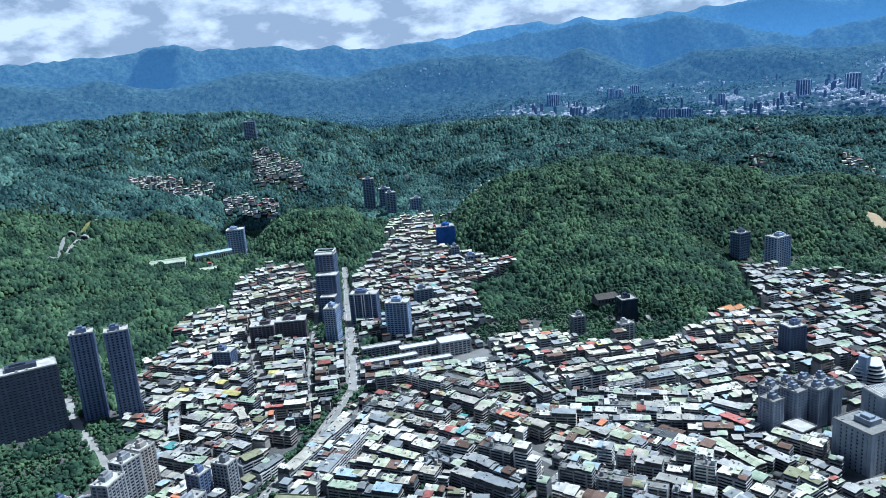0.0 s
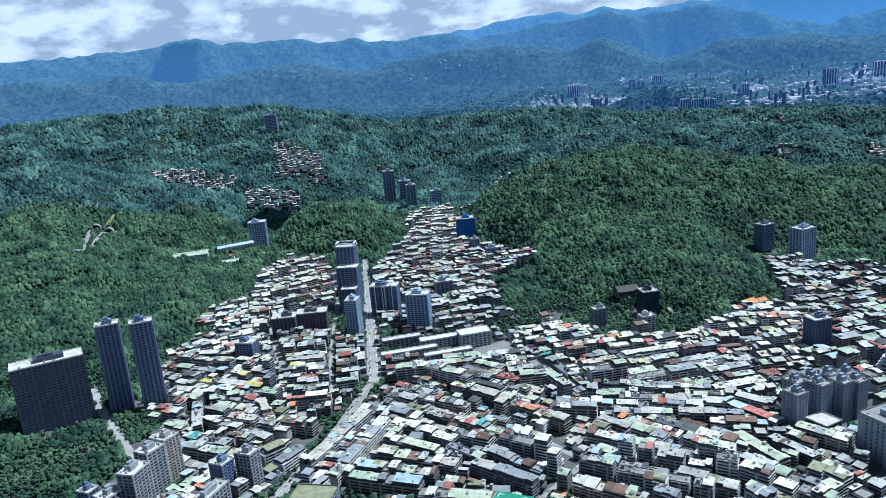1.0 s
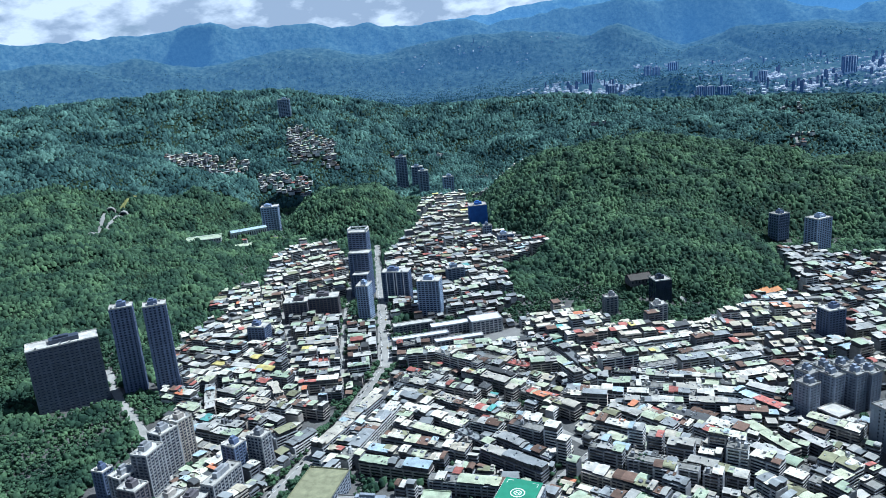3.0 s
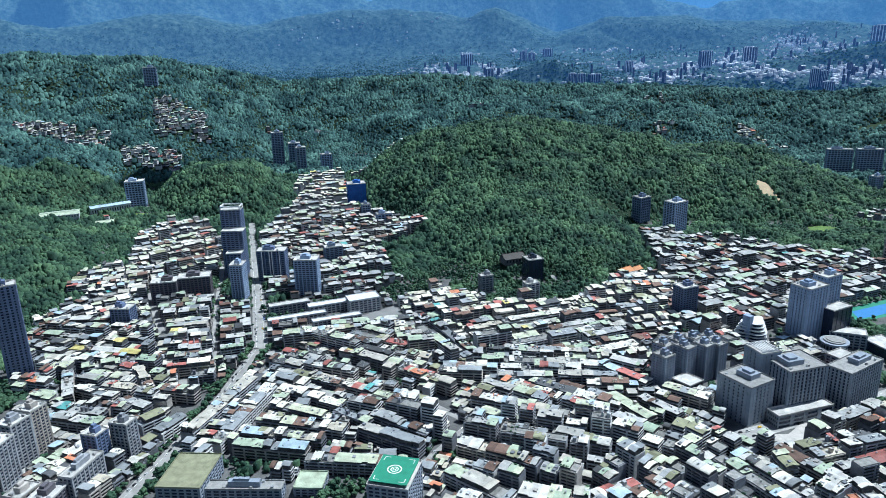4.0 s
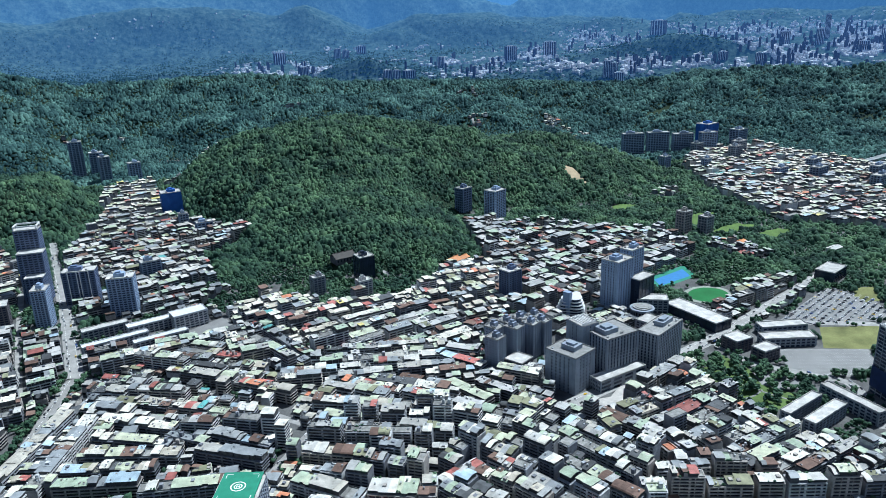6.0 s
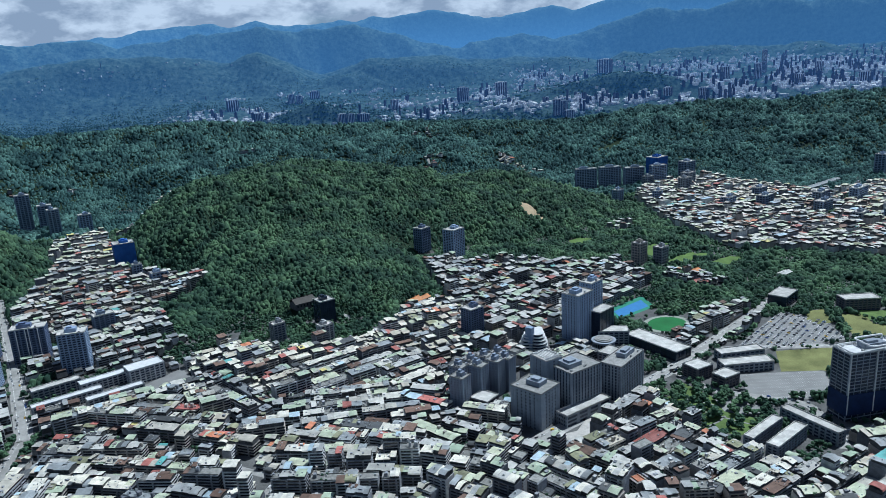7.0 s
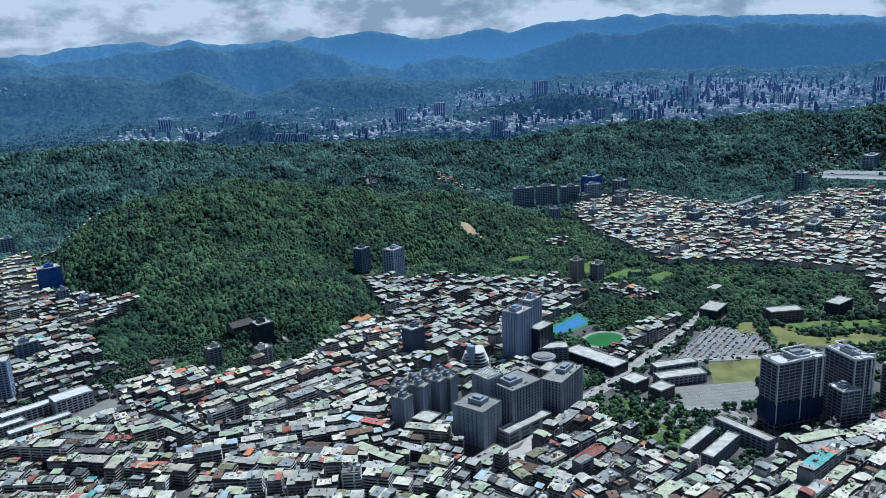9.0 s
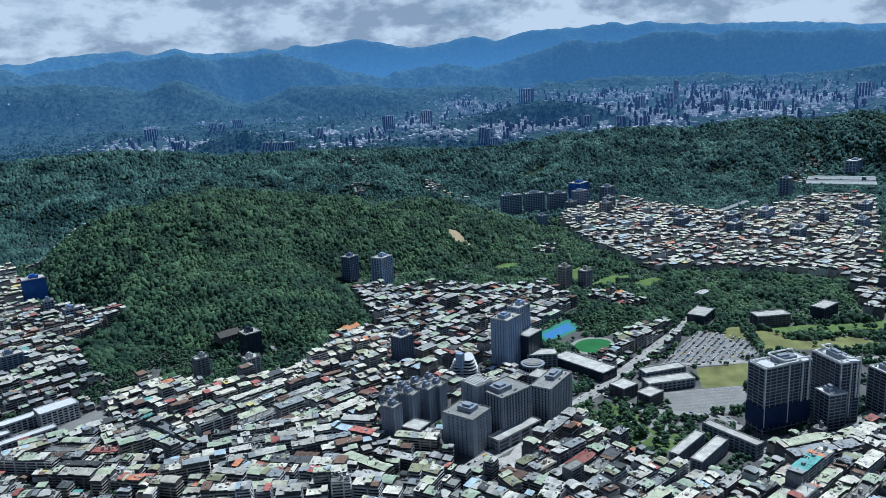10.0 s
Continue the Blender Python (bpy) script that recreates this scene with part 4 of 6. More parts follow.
for name, p, w in (("bay_line", LOT_WEST, 0.10), ("bay_line", LOT_EAST, 0.08)):
    s = Soup()
    (ax, ay), (bx, by) = p[0], p[1]
    ux, uy = (bx - ax), (by - ay)
    n = math.hypot(ux, uy)
    ux, uy = ux / n, uy / n
    vx, vy = uy, -ux
    for row in np.arange(4, 110, 8.5):
        for k in np.arange(3, 170, 2.6):
            x, y = ax + ux * k + vx * row, ay + uy * k + vy * row
            if in_poly(np.array([x]), np.array([y]), p)[0]:
                s.add([(x - ux * w - vx * 2.3, y - uy * w - vy * 2.3, 0.1), (x + ux * w - vx * 2.3, y + uy * w - vy * 2.3, 0.1), (x + ux * w + vx * 2.3, y + uy * w + vy * 2.3, 0.1), (x - ux * w + vx * 2.3, y - uy * w + vy * 2.3, 0.1)], [(0, 1, 2, 3)])
    tagged(s.mesh("bay_lines", [M_PAINT], None), "white parking bay lines on asphalt", "road marking", kind="stuff")

# low buildings round the car parks and the park
for x, y, a, w, d, h, wall, lab in (
        (606, 596, 4, 25, 22, 15, M_BROWN, "brown low office block with dark openings"), (616, 562, 5, 24, 18, 14, M_BROWN, "dark low block with a billboard wall"),
        (668, 580, -20, 62, 18, 11, M_STONE, "long pale low office row"), (688, 608, -16, 58, 16, 11, M_STONE, "low depot with flat roofs"),
        (551, 452, 14, 58, 9, 15, M_STONE, "narrow grey slab with flat roof"), (558, 430, 14, 58, 11, 15, M_STONE, "narrow grey slab with light roof"),
        (606, 440, -88, 64, 11, 14, M_STONE, "long grey slab along the road"), (898, 718, 20, 46, 26, 17, M_DGLASS, "dark banded office building"),
        (968, 645, -25, 52, 22, 17, M_BROWN, "dark office building behind a wall"), (1060, 614, 5, 44, 20, 20, M_DGLASS, "dark modern block among trees"),
        (1150, 545, 10, 34, 26, 18, M_NAVY, "dark block by the woods"), (430, 1012, 20, 24, 18, 8, M_BROWN, "low hall below the wooded hill"),
        (5, 965, 14, 44, 24, 20, WALLS[3], "white school hall with a broad pale roof"), (-45, 968, 14, 56, 14, 13, WALLS[3], "long school wing with covered walks"),
        (-86, 930, 14, 78, 11, 12, WALLS[3], "long pale school wing"), (-32, 915, 14, 66, 11, 12, WALLS[3], "school wing beside trees"), (-100, 976, 14, 56, 13, 14, WALLS[0], "grey school wing behind trees")):
    tower("low_block", x, y, a, w, d, h, wall, lab, "building", nx=max(3, int(w / 6)), ny=max(2, int(d / 7)), crown=False, roof=M_WHITE if wall is WALLS[3] else M_SLAB)

# roof-top landing pad on its white-finned building
tower("clinic_tower", 20, 512, -22, 34, 40, 34, M_STONE, "grey building under a landing deck, white ribs", "hospital", nx=6, ny=7, crown=False)
pad = thing("landing_pad", 20, 512, 35.5, -22, "green rooftop helicopter deck with white markings", "helipad")
s = Soup()
s.box(-16, 16, -19, 19, 1.6, 2.4, bottom=True)
part("deck", s, M_GREEN, pad, "green painted deck")
for k in range(4):
    s = Soup()
    ux, uy = (-13, 13)[k % 2], (-15, 15)[k // 2]
    s.box(ux - 0.6, ux + 0.6, uy - 0.6, uy + 0.6, 0, 1.6)
    part("support", s, M_CONC, pad)
for r0, r1 in ((5.2, 6.2), (2.6, 3.4)):
    s = Soup()
    n = 28
    v = [(r * math.cos(2 * math.pi * k / n), r * math.sin(2 * math.pi * k / n), 2.45) for r in (r0, r1) for k in range(n)]
    s.add(v, [(k, n + k, n + (k + 1) % n, (k + 1) % n) for k in range(n)])
    part("ring_marking", s, M_PAINT, pad)
s = Soup()
for ux in (-1.1, 1.1):
    s.box(ux - 0.3, ux + 0.3, -1.6, 1.6, 2.42, 2.46)
s.box(-0.8, 0.8, -0.3, 0.3, 2.42, 2.46)
part("letter_marking", s, M_PAINT, pad)
for ux, uy in ((-13, -16), (13, -16), (-13, 16), (13, 16)):
    sx, sy = (1 if ux < 0 else -1), (1 if uy < 0 else -1)
    s = Soup()
    s.box(min(ux, ux + sx * 5), max(ux, ux + sx * 5), uy - 0.25, uy + 0.25, 2.42, 2.46)
    s.box(ux - 0.25, ux + 0.25, min(uy + sy * 0.3, uy + sy * 5), max(uy + sy * 0.3, uy + sy * 5), 2.42, 2.46)
    part("corner_marking", s, M_PAINT, pad)
tower("market_hall", -157, 568, -12, 38, 50, 19, M_STONE, "broad low hall with plain grey-green roof beside the avenue", "building", nx=6, ny=8, crown=False, roof=ROOF_MATS[12])
tower("low_wing", -108, 548, -10, 66, 12, 12, M_STONE, "low grey wing with rooftop units", "building", nx=10, ny=2, crown=True, roof=M_CONC)
tower("garden_pavilion", -52, 552, -12, 24, 24, 8, M_STONE, "low pavilion with faded green roof among palms", "building", nx=4, ny=4, crown=False, roof=ROOF_MATS[3])

# cluster of mid-rises at the foot of the woods, west of the avenue
for x, y, a, w, d, h, wall in ((-326, 600, -15, 17, 24, 46, WALLS[0]), (-326, 637, -25, 17, 22, 46, WALLS[0]), (-318, 657, -25, 18, 18, 48, WALLS[1]), (-249, 617, -25, 16, 15, 38, M_NAVY), (-227, 629, -23, 18, 14, 40, WALLS[0]),
                               (-250, 580, -20, 13, 40, 28, WALLS[0]), (-371, 596, -20, 13, 12, 30, M_NAVY), (-346, 588, -28, 16, 22, 30, WALLS[0]), (-322, 556, -20, 20, 16, 35, M_BROWN), (-291, 558, -22, 16, 22, 22, WALLS[1]), (-268, 552, -15, 20, 26, 22, M_BROWN)):
    tower("apartment_block", x, y, a, w, d, h, wall, "mid-rise tiled apartment block with flat cluttered roof beside woods", "apartment block", nx=max(3, int(w / 4.5)), ny=max(3, int(d / 4.5)), group="mid-rises west of the avenue")

# long wall of slabs and towers across the eastern quarter, and scattered mid-rises
for x, y, a, w, d, h, wall in ((1262, 1702, -20, 60, 18, 58, M_FARBLOCK), (1325, 1672, -20, 60, 18, 60, M_FARBLOCK), (1392, 1646, -20, 56, 18, 54, M_FARBLOCK), (1450, 1610, -12, 46, 18, 58, M_PALEBLUE), (1590, 1640, 10, 40, 30, 52, M_FARBLOCK),
                               (1480, 1520, 12, 36, 22, 44, M_STONE), (1430, 1480, 12, 30, 22, 40, M_STONE), (1280, 1420, 15, 20, 16, 30, M_PALEBLUE), (2040, 1330, 15, 34, 28, 56, M_FARBLOCK), (1560, 1160, 15, 50, 20, 30, M_FARBLOCK),
                               (1640, 1120, 15, 60, 20, 36, M_PALEBLUE), (1500, 1290, 15, 40, 18, 30, M_FARBLOCK), (1900, 1010, 15, 60, 20, 32, M_FARBLOCK), (870, 1010, 15, 22, 18, 40, WALLS[1]), (905, 992, 15, 20, 18, 30, WALLS[0]),
                               (-40, 1195, 12, 30, 18, 30, M_FARBLOCK), (60, 1420, 10, 30, 18, 26, M_PALEBLUE), (25, 1475, 10, 16, 14, 34, M_FARBLOCK), (-140, 2060, 10, 26, 22, 70, M_FARBLOCK), (-215, 2200, 5, 34, 24, 96, M_FARBLOCK), (-165, 2175, 5, 34, 24, 66, M_FARBLOCK),
                               (-70, 2080, 10, 30, 22, 44, M_PALEBLUE), (-645, 2560, 8, 40, 26, 60, M_FARBLOCK), (1349, 1250, 14, 34, 20, 30, M_PALEBLUE), (1422, 1206, 14, 40, 22, 32, M_FARBLOCK), (1456, 1075, 14, 50, 20, 34, M_FARBLOCK), (1441, 975, 14, 36, 20, 26, M_STONE), (1500, 942, 14, 44, 20, 32, M_FARBLOCK), (1685, 997, 14, 30, 20, 36, M_FARBLOCK), (1708, 913, 14, 50, 20, 30, M_PALEBLUE), (2545, 1405, 14, 80, 34, 46, M_FARBLOCK), (1213, 1497, 14, 24, 18, 30, M_PALEBLUE), (1398, 1592, 14, 30, 18, 34, M_STONE), (190, 1000, 11, 18, 14, 28, WALLS[0]), (250, 960, 11, 20, 14, 26, WALLS[3])):
    tower("mid_rise", x, y, a, w, d, h, wall, "mid-rise block standing over low roofs", "tower block", nx=max(3, int(w / 7)), ny=3, group="mid-rises among low roofs")


# temple hall, sports sheds, depot and school by the valley head
def gabled(name, x, y, ang, w, d, h, rise, wall, roof, label, category):
    """A hall with a broad gabled roof that overhangs its walls."""
    z = max(0.0, float(land(x, y)))
    t = thing(name, x, y, z, ang, label, category)
    s = Soup()
    s.box(-w / 2, w / 2, -d / 2, d / 2, -1, h)
    part("wall_block", s, wall, t)
    for sy in (-1, 1):
        s = Soup()
        s.plate([(-w / 2 - 1.5, 0, h + rise), (w / 2 + 1.5, 0, h + rise), (w / 2 + 1.5, sy * (d / 2 + 1.6), h - 0.3), (-w / 2 - 1.5, sy * (d / 2 + 1.6), h - 0.3)][:: 1 if sy < 0 else -1], 0.35)
        part("roof_slope", s, roof, t)
    s = Soup()
    s.box(-w / 2 - 1.6, w / 2 + 1.6, -0.4, 0.4, h + rise - 0.1, h + rise + 0.5, bottom=True)
    part("ridge_cap", s, roof, t)
    for k in range(max(3, int(w / 5))):
        s = Soup()
        u = -w / 2 + (k + 0.5) * w / max(3, int(w / 5))
        s.box(u - 1.1, u + 1.1, -d / 2 - 0.15, d / 2 + 0.15, h * 0.35, h * 0.75)
        part("window", s, M_GLASS, t)
    mark(rect(x, y, ang, w, d, 2), 1)
    return t


M_TILE = material("orange_glazed_tile", (0.50, 0.20, 0.06), 0.5, vary=0.25)
gabled("temple_hall", 420, 1030, 30, 24, 18, 9, 5, WALLS[1], M_TILE, "temple hall with sweeping orange tiled roof", "temple")
gabled("temple_hall", 444, 1042, 30, 16, 12, 7, 3.5, WALLS[1], M_TILE, "smaller temple hall with orange tiled roof", "temple")
gabled("temple_hall", 252, 1092, 12, 34, 24, 10, 6, M_BROWN, material("dark_temple_tile", (0.06, 0.055, 0.05), 0.7), "old hall with a dark broad roof among trees", "temple")
gabled("sports_hall", -614, 1556, 17, 74, 44, 10, 2, WALLS[3], ROOF_MATS[3], "long white-roofed sports hall in the woods", "sports hall")
gabled("sports_hall", -530, 1545, 20, 52, 26, 9, 2, WALLS[3], ROOF_MATS[3], "pale green-roofed hall beside woods", "sports hall")
gabled("school_block", -545, 1660, 30, 84, 20, 20, 3, WALLS[3], ROOF_MATS[4], "long blue-roofed school block at valley head", "school")
for k, mat in enumerate((ROOF_MATS[2], ROOF_MATS[2])):
    gabled("depot_shed", 2330 + 94 * k, 1325 + 54 * k, -60, 200, 92, 11, 2.5, WALLS[0], mat, "vast grey depot shed with ribbed roof", "depot")
gabled("station_hall", 1740, 1296, 14, 200, 16, 10, 2, WALLS[0], ROOF_MATS[2], "long narrow grey-roofed viaduct hall", "station")
gabled("orange_house", 905, 905, 12, 18, 12, 6, 2.5, WALLS[3], M_TILE, "house with an orange tiled roof in the grove", "house")
gabled("orange_house", 862, 858, 12, 16, 12, 6, 2.5, WALLS[3], ROOF_MATS[6], "house with a red roof in the grove", "house")
gabled("white_house", 1010, 808, 12, 26, 12, 7, 2, WALLS[3], ROOF_MATS[0], "white villa in the grove", "house")
sheet("school_field", [(-505, 1590), (-470, 1600), (-455, 1640), (-495, 1650)], 0.06, M_GRASS, "green school field at valley head", "lawn")

# unseen fair-weather clouds added high above so that their shadows lie on the hills
M_CLOUD = material("cloud_white", (0.85, 0.86, 0.88), 1.0, vary=0.05, scale=0.002, bump=0, spec=0.0)


def cloud(px, py, pz, rx, ry, height=1500.0):
    """A flat-based heap of vapour whose shadow falls on the point given."""
    k = height / math.tan(radians(SUN_EL))
    x, y, z = px + k * math.sin(radians(SUN_AZ)), py + k * math.cos(radians(SUN_AZ)), pz + height
    bm = bmesh.new()
    for i in range(9):
        a, q = rng.uniform(0, 2 * math.pi), rng.uniform(0, 0.62)
        m = Matrix.Translation((x + rx * q * math.cos(a), y + ry * q * math.sin(a), z + rng.uniform(0, 30))) @ Matrix.Diagonal((rx * rng.uniform(0.3, 0.5), ry * rng.uniform(0.3, 0.5), 60, 1))
        bmesh.ops.create_icosphere(bm, subdivisions=3, radius=1.0, matrix=m)
    for v in bm.verts:
        v.co += Vector((1, 1, 0.4)) * 26 * noise.noise(v.co / 60)
    me = bpy.data.meshes.new("cloud")
    bm.to_mesh(me)
    bm.free()
    me.materials.append(M_CLOUD)
    me.polygons.foreach_set("use_smooth", np.ones(len(me.polygons), dtype=bool))
    tagged(new("cloud", me), "unseen white heap cloud added to shade the hills", "cloud", kind="stuff")


cloud(-1600, 4150, 470, 190, 150)
cloud(-470, 1930, 20, 150, 130, 1200)
cloud(915, 4262, 425, 150, 60)

# bare earth, lawns and a cutting on the slopes
def drape(name, cx, cy, ang, rx, ry, mat, label, category, lift=0.8, n=14):
    """A ragged patch of open ground lying on the slope."""
    c, sn = math.cos(radians(ang)), math.sin(radians(ang))
    v, f = [], []
    edge = [0.75 + 0.5 * (float(fbm(np.array(k * 0.9 + cx), np.array(cy * 0.01), 2)) + 0.35) for k in range(24)]
    for i in range(n + 1):
        for k in range(24):
            a, q = 2 * math.pi * k / 24, i / n * edge[k]
            u, w = rx * q * math.cos(a), ry * q * math.sin(a)
            x, y = cx + c * u - sn * w, cy + sn * u + c * w
            v.append((x, y, float(land(x, y)) + lift))
    for i in range(n):
        for k in range(24):
            f.append((i * 24 + k, (i + 1) * 24 + k, (i + 1) * 24 + (k + 1) % 24, i * 24 + (k + 1) % 24))
    ob = put_mesh(name, v, f, [mat], smooth=True)
    mark([v[n * 24 + k][:2] for k in range(24)], 3)
    return tagged(ob, label, category, kind="structure")


for cx, cy, ang, rx, ry, m, nm, lab in (
        (874, 1462, -60, 36, 24, M_DIRT, "earth_cutting", "bare tan earth cutting in the wooded slope"), (859, 1368, -85, 44, 15, M_DIRT, "earth_cutting", "bare pale track down the slope"),
        (880, 1206, 10, 34, 20, M_LAWN, "slope_lawn", "bright lawn among trees"), (938, 1050, 20, 56, 24, M_LAWN, "slope_lawn", "bright green lawn terraces"), (968, 985, 10, 50, 22, M_LAWN, "slope_lawn", "bright green lawn terraces"),
        (1004, 926, 10, 46, 20, M_LAWN, "slope_lawn", "bright green lawn terraces"),
        (-868, 1780, 80, 60, 14, M_WORN, "slope_lawn", "pale green cleared slope"), (985, 2200, 70, 32, 6, M_ASPHALT, "hill_road", "pale winding hill road"), (1660, 2090, 10, 70, 22, M_SOIL, "quarry_slope", "grey-green cleared slope")):
    drape(nm, cx, cy, ang, rx, ry, m, lab, "open ground")


def portal(x, y, ang, rad=9.0):
    """A concrete tunnel mouth: an arched ring round a dark sheet for the bore's shade, with a headwall behind it."""
    t = thing("tunnel_portal", x, y, float(land(x, y)) - 1.0, ang, "grey concrete arched tunnel mouth in the wooded slope", "tunnel")
    n = 14
    arc = [(math.cos(math.pi * k / n), math.sin(math.pi * k / n)) for k in range(n + 1)]
    s = Soup()
    v = [(a * r, q, b * r + 3.0) for q in (-9.0, 6.0) for r in (rad, rad + 2.2) for a, b in arc]
    m = n + 1
    f = []
    for k in range(n):
        f += [(k, k + 1, m + k + 1, m + k), (2 * m + k + 1, 2 * m + k, 3 * m + k, 3 * m + k + 1), (m + k, m + k + 1, 3 * m + k + 1, 3 * m + k), (k + 1, k, 2 * m + k, 2 * m + k + 1)]
    s.add(v, f)
    for sx in (-1, 1):
        s.box(min(sx * rad, sx * (rad + 2.2)), max(sx * rad, sx * (rad + 2.2)), -9, 6, 0, 3.0)
    part("arch_ring", s, M_CONC, t, "weathered concrete arch ring")
    # a flat ink-dark face stands in for the unlit depth of the tunnel
    s = Soup()
    s.add([(a * rad, 4.0, b * rad + 3.0) for a, b in arc] + [(-rad, 4.0, 0), (rad, 4.0, 0)], [tuple(range(n + 1)) + (n + 1, n + 2)])
    part("bore", s, M_INK, t, "flat dark sheet for the shade inside the tunnel")
    mark(rect(x, y, ang, 2 * rad + 8, 30), 3)


for pts in ([(-846, 1490), (-852, 1535), (-860, 1590), (-888, 1690)], [(-834, 1500), (-837, 1545), (-844, 1592), (-860, 1690)]):
    ribbon("road_tunnel_approach", pts, 9, 1.2, M_TARMAC, "grey concrete road to a tunnel mouth")
portal(-889, 1697, 20)
portal(-859, 1697, 15)

# ---- groves and rows ----
GROVES = []


def grove(*poly):
    GROVES.append(list(poly))


grove((-135, 1015), (-30, 1055), (50, 1075), (70, 1110), (130, 1140), (195, 1070), (260, 1055), (310, 965), (440, 1065), (540, 1280), (580, 1400), (125, 1360), (55, 1300), (65, 1145), (5, 1060), (-125, 1050))
grove((355, 900), (450, 1120), (590, 1175), (600, 1395), (440, 1310), (270, 1055))
grove((800, 1095), (770, 1125), (975, 1335), (1110, 1285), (1140, 905), (1380, 685), (1070, 525), (950, 595), (885, 750), (760, 750), (790, 835))
grove((-465, 1015), (-445, 1135), (-500, 1230), (-455, 1440), (-495, 1540), (-780, 1675), (-730, 1285), (-515, 905))
grove((-525, 755), (-470, 790), (-395, 725), (-370, 685), (-395, 645), (-470, 655))
grove((-375, 785), (-435, 785), (-410, 740), (-365, 745), (-340, 840), (-365, 880))
grove((570, 440), (605, 415), (555, 385), (545, 415))
grove((-138, 616), (-119, 611), (-110, 596), (-108, 570), (-131, 573))
grove((-107, 607), (-45, 592), (-39, 572), (-104, 586))
grove((-47, 567), (-42, 584), (-33, 583), (-2, 562), (0, 544), (-19, 532), (-42, 540))

grove((20, 1010), (60, 985), (105, 1020), (120, 1075), (60, 1060))
grove((146, 1063), (292, 1028), (333, 984), (259, 930), (183, 950), (135, 997))


DISTRICTS = []


def district(name, ang, *poly):
    """A quarter whose rows run along one bearing, between its corners."""
    DISTRICTS.append((name, ang, list(poly)))


district('avenue_rows', 66, (-185, 645), (-125, 775), (-100, 745), (-135, 610))
district('triangle', -19, (-130, 610), (-125, 670), (-90, 715), (-15, 645), (-55, 575))
district('helipad_row', -9, (-65, 565), (-60, 605), (15, 585), (5, 550))
district('junction_rows', -31, (-120, 790), (-70, 810), (40, 710), (30, 665), (-15, 630), (-95, 720))
district('market', -31, (-15, 630), (30, 665), (45, 690), (90, 590), (45, 550))
district('middle', -38, (-70, 800), (-65, 870), (35, 885), (85, 715), (40, 710))
district('school_rows', 4, (-115, 835), (-115, 900), (80, 915), (100, 780), (20, 810), (-45, 840))
district('diagonal', -67, (60, 895), (100, 905), (135, 760), (100, 745))
district('curved', -14, (80, 715), (105, 785), (265, 765), (315, 680), (280, 635), (215, 685), (135, 710))
district('bend', -44, (105, 655), (135, 705), (215, 685), (280, 635), (285, 600), (235, 610), (180, 610), (125, 625))
district('lower', -27, (80, 590), (120, 635), (180, 610), (240, 605), (225, 550), (150, 545))
district('hospital_rows', -46, (235, 605), (290, 600), (310, 575), (275, 520), (225, 545))
district('front', -38, (65, 540), (110, 605), (150, 565), (185, 520), (165, 485), (125, 465), (70, 495))
district('front_east', -60, (185, 510), (230, 540), (320, 585), (345, 540), (290, 480), (210, 430), (160, 445))
district('campus_front', -66, (345, 540), (370, 535), (380, 445), (315, 390), (210, 430), (290, 480))
district('campus_side', 9, (385, 545), (475, 530), (520, 505), (455, 445), (395, 440), (380, 500))
district('park_rows', 8, (430, 430), (495, 465), (525, 420), (540, 375), (495, 350), (415, 405))
district('south_rows', 8, (545, 380), (610, 370), (685, 330), (595, 280), (500, 345))
district('tower_rows', 6, (650, 410), (755, 370), (690, 335), (620, 370))
district('slope', -88, (355, 525), (415, 535), (465, 505), (455, 455), (410, 410), (315, 475))
district('hill_foot', 11, (50, 980), (115, 1025), (165, 955), (270, 935), (285, 890), (145, 850), (105, 885), (80, 920))
district('hill_rows', 11, (135, 850), (285, 890), (345, 830), (330, 740), (225, 755), (135, 770))
district('lane_rows', 2, (290, 885), (360, 970), (430, 1035), (485, 980), (405, 825), (330, 755), (350, 830))
district('east_rows', 15, (540, 1270), (605, 1205), (700, 1125), (850, 1020), (805, 905), (690, 845), (540, 780), (440, 800), (465, 895), (475, 1015))
district('temple_rows', 38, (360, 905), (480, 925), (385, 780), (320, 750), (310, 795))
district('boulevard_west', 6, (-275, 940), (-200, 945), (-170, 790), (-215, 770))
district('boulevard_rows', 8, (-200, 995), (-155, 995), (-135, 840), (-170, 810))
district('woodside', -22, (-430, 895), (-410, 965), (-300, 965), (-240, 840), (-210, 750), (-235, 700), (-300, 675), (-345, 715))
district('woodside_upper', 30, (-440, 995), (-390, 1100), (-330, 1065), (-300, 965))
district('valley_west', 28, (-385, 1185), (-420, 1405), (-385, 1555), (-290, 1455), (-200, 1200), (-220, 1145), (-320, 1170))
district('valley_foot', 10, (-455, 1115), (-460, 1200), (-335, 1235), (-285, 1055), (-345, 1040))
district('valley', 16, (-190, 1305), (-155, 1510), (-110, 1655), (10, 1560), (100, 1430), (145, 1330), (45, 1280), (55, 1110), (-65, 1110), (-150, 1225))
district('valley_upper', 10, (-145, 1555), (-140, 1945), (-30, 2025), (10, 1560), (-80, 1485))
district('school_north', 12, (-135, 1045), (-145, 1130), (-85, 1115), (50, 1080), (5, 1015))
district('southern', 2, (1255, 1480), (1350, 1570), (1420, 1300), (1450, 730), (1285, 650), (1245, 795), (1075, 975), (1095, 1155))
district('southern_east', 19, (1350, 1570), (1455, 1665), (1630, 1555), (1645, 1210), (2075, 1240), (2130, 1105), (1450, 730), (1420, 1300))
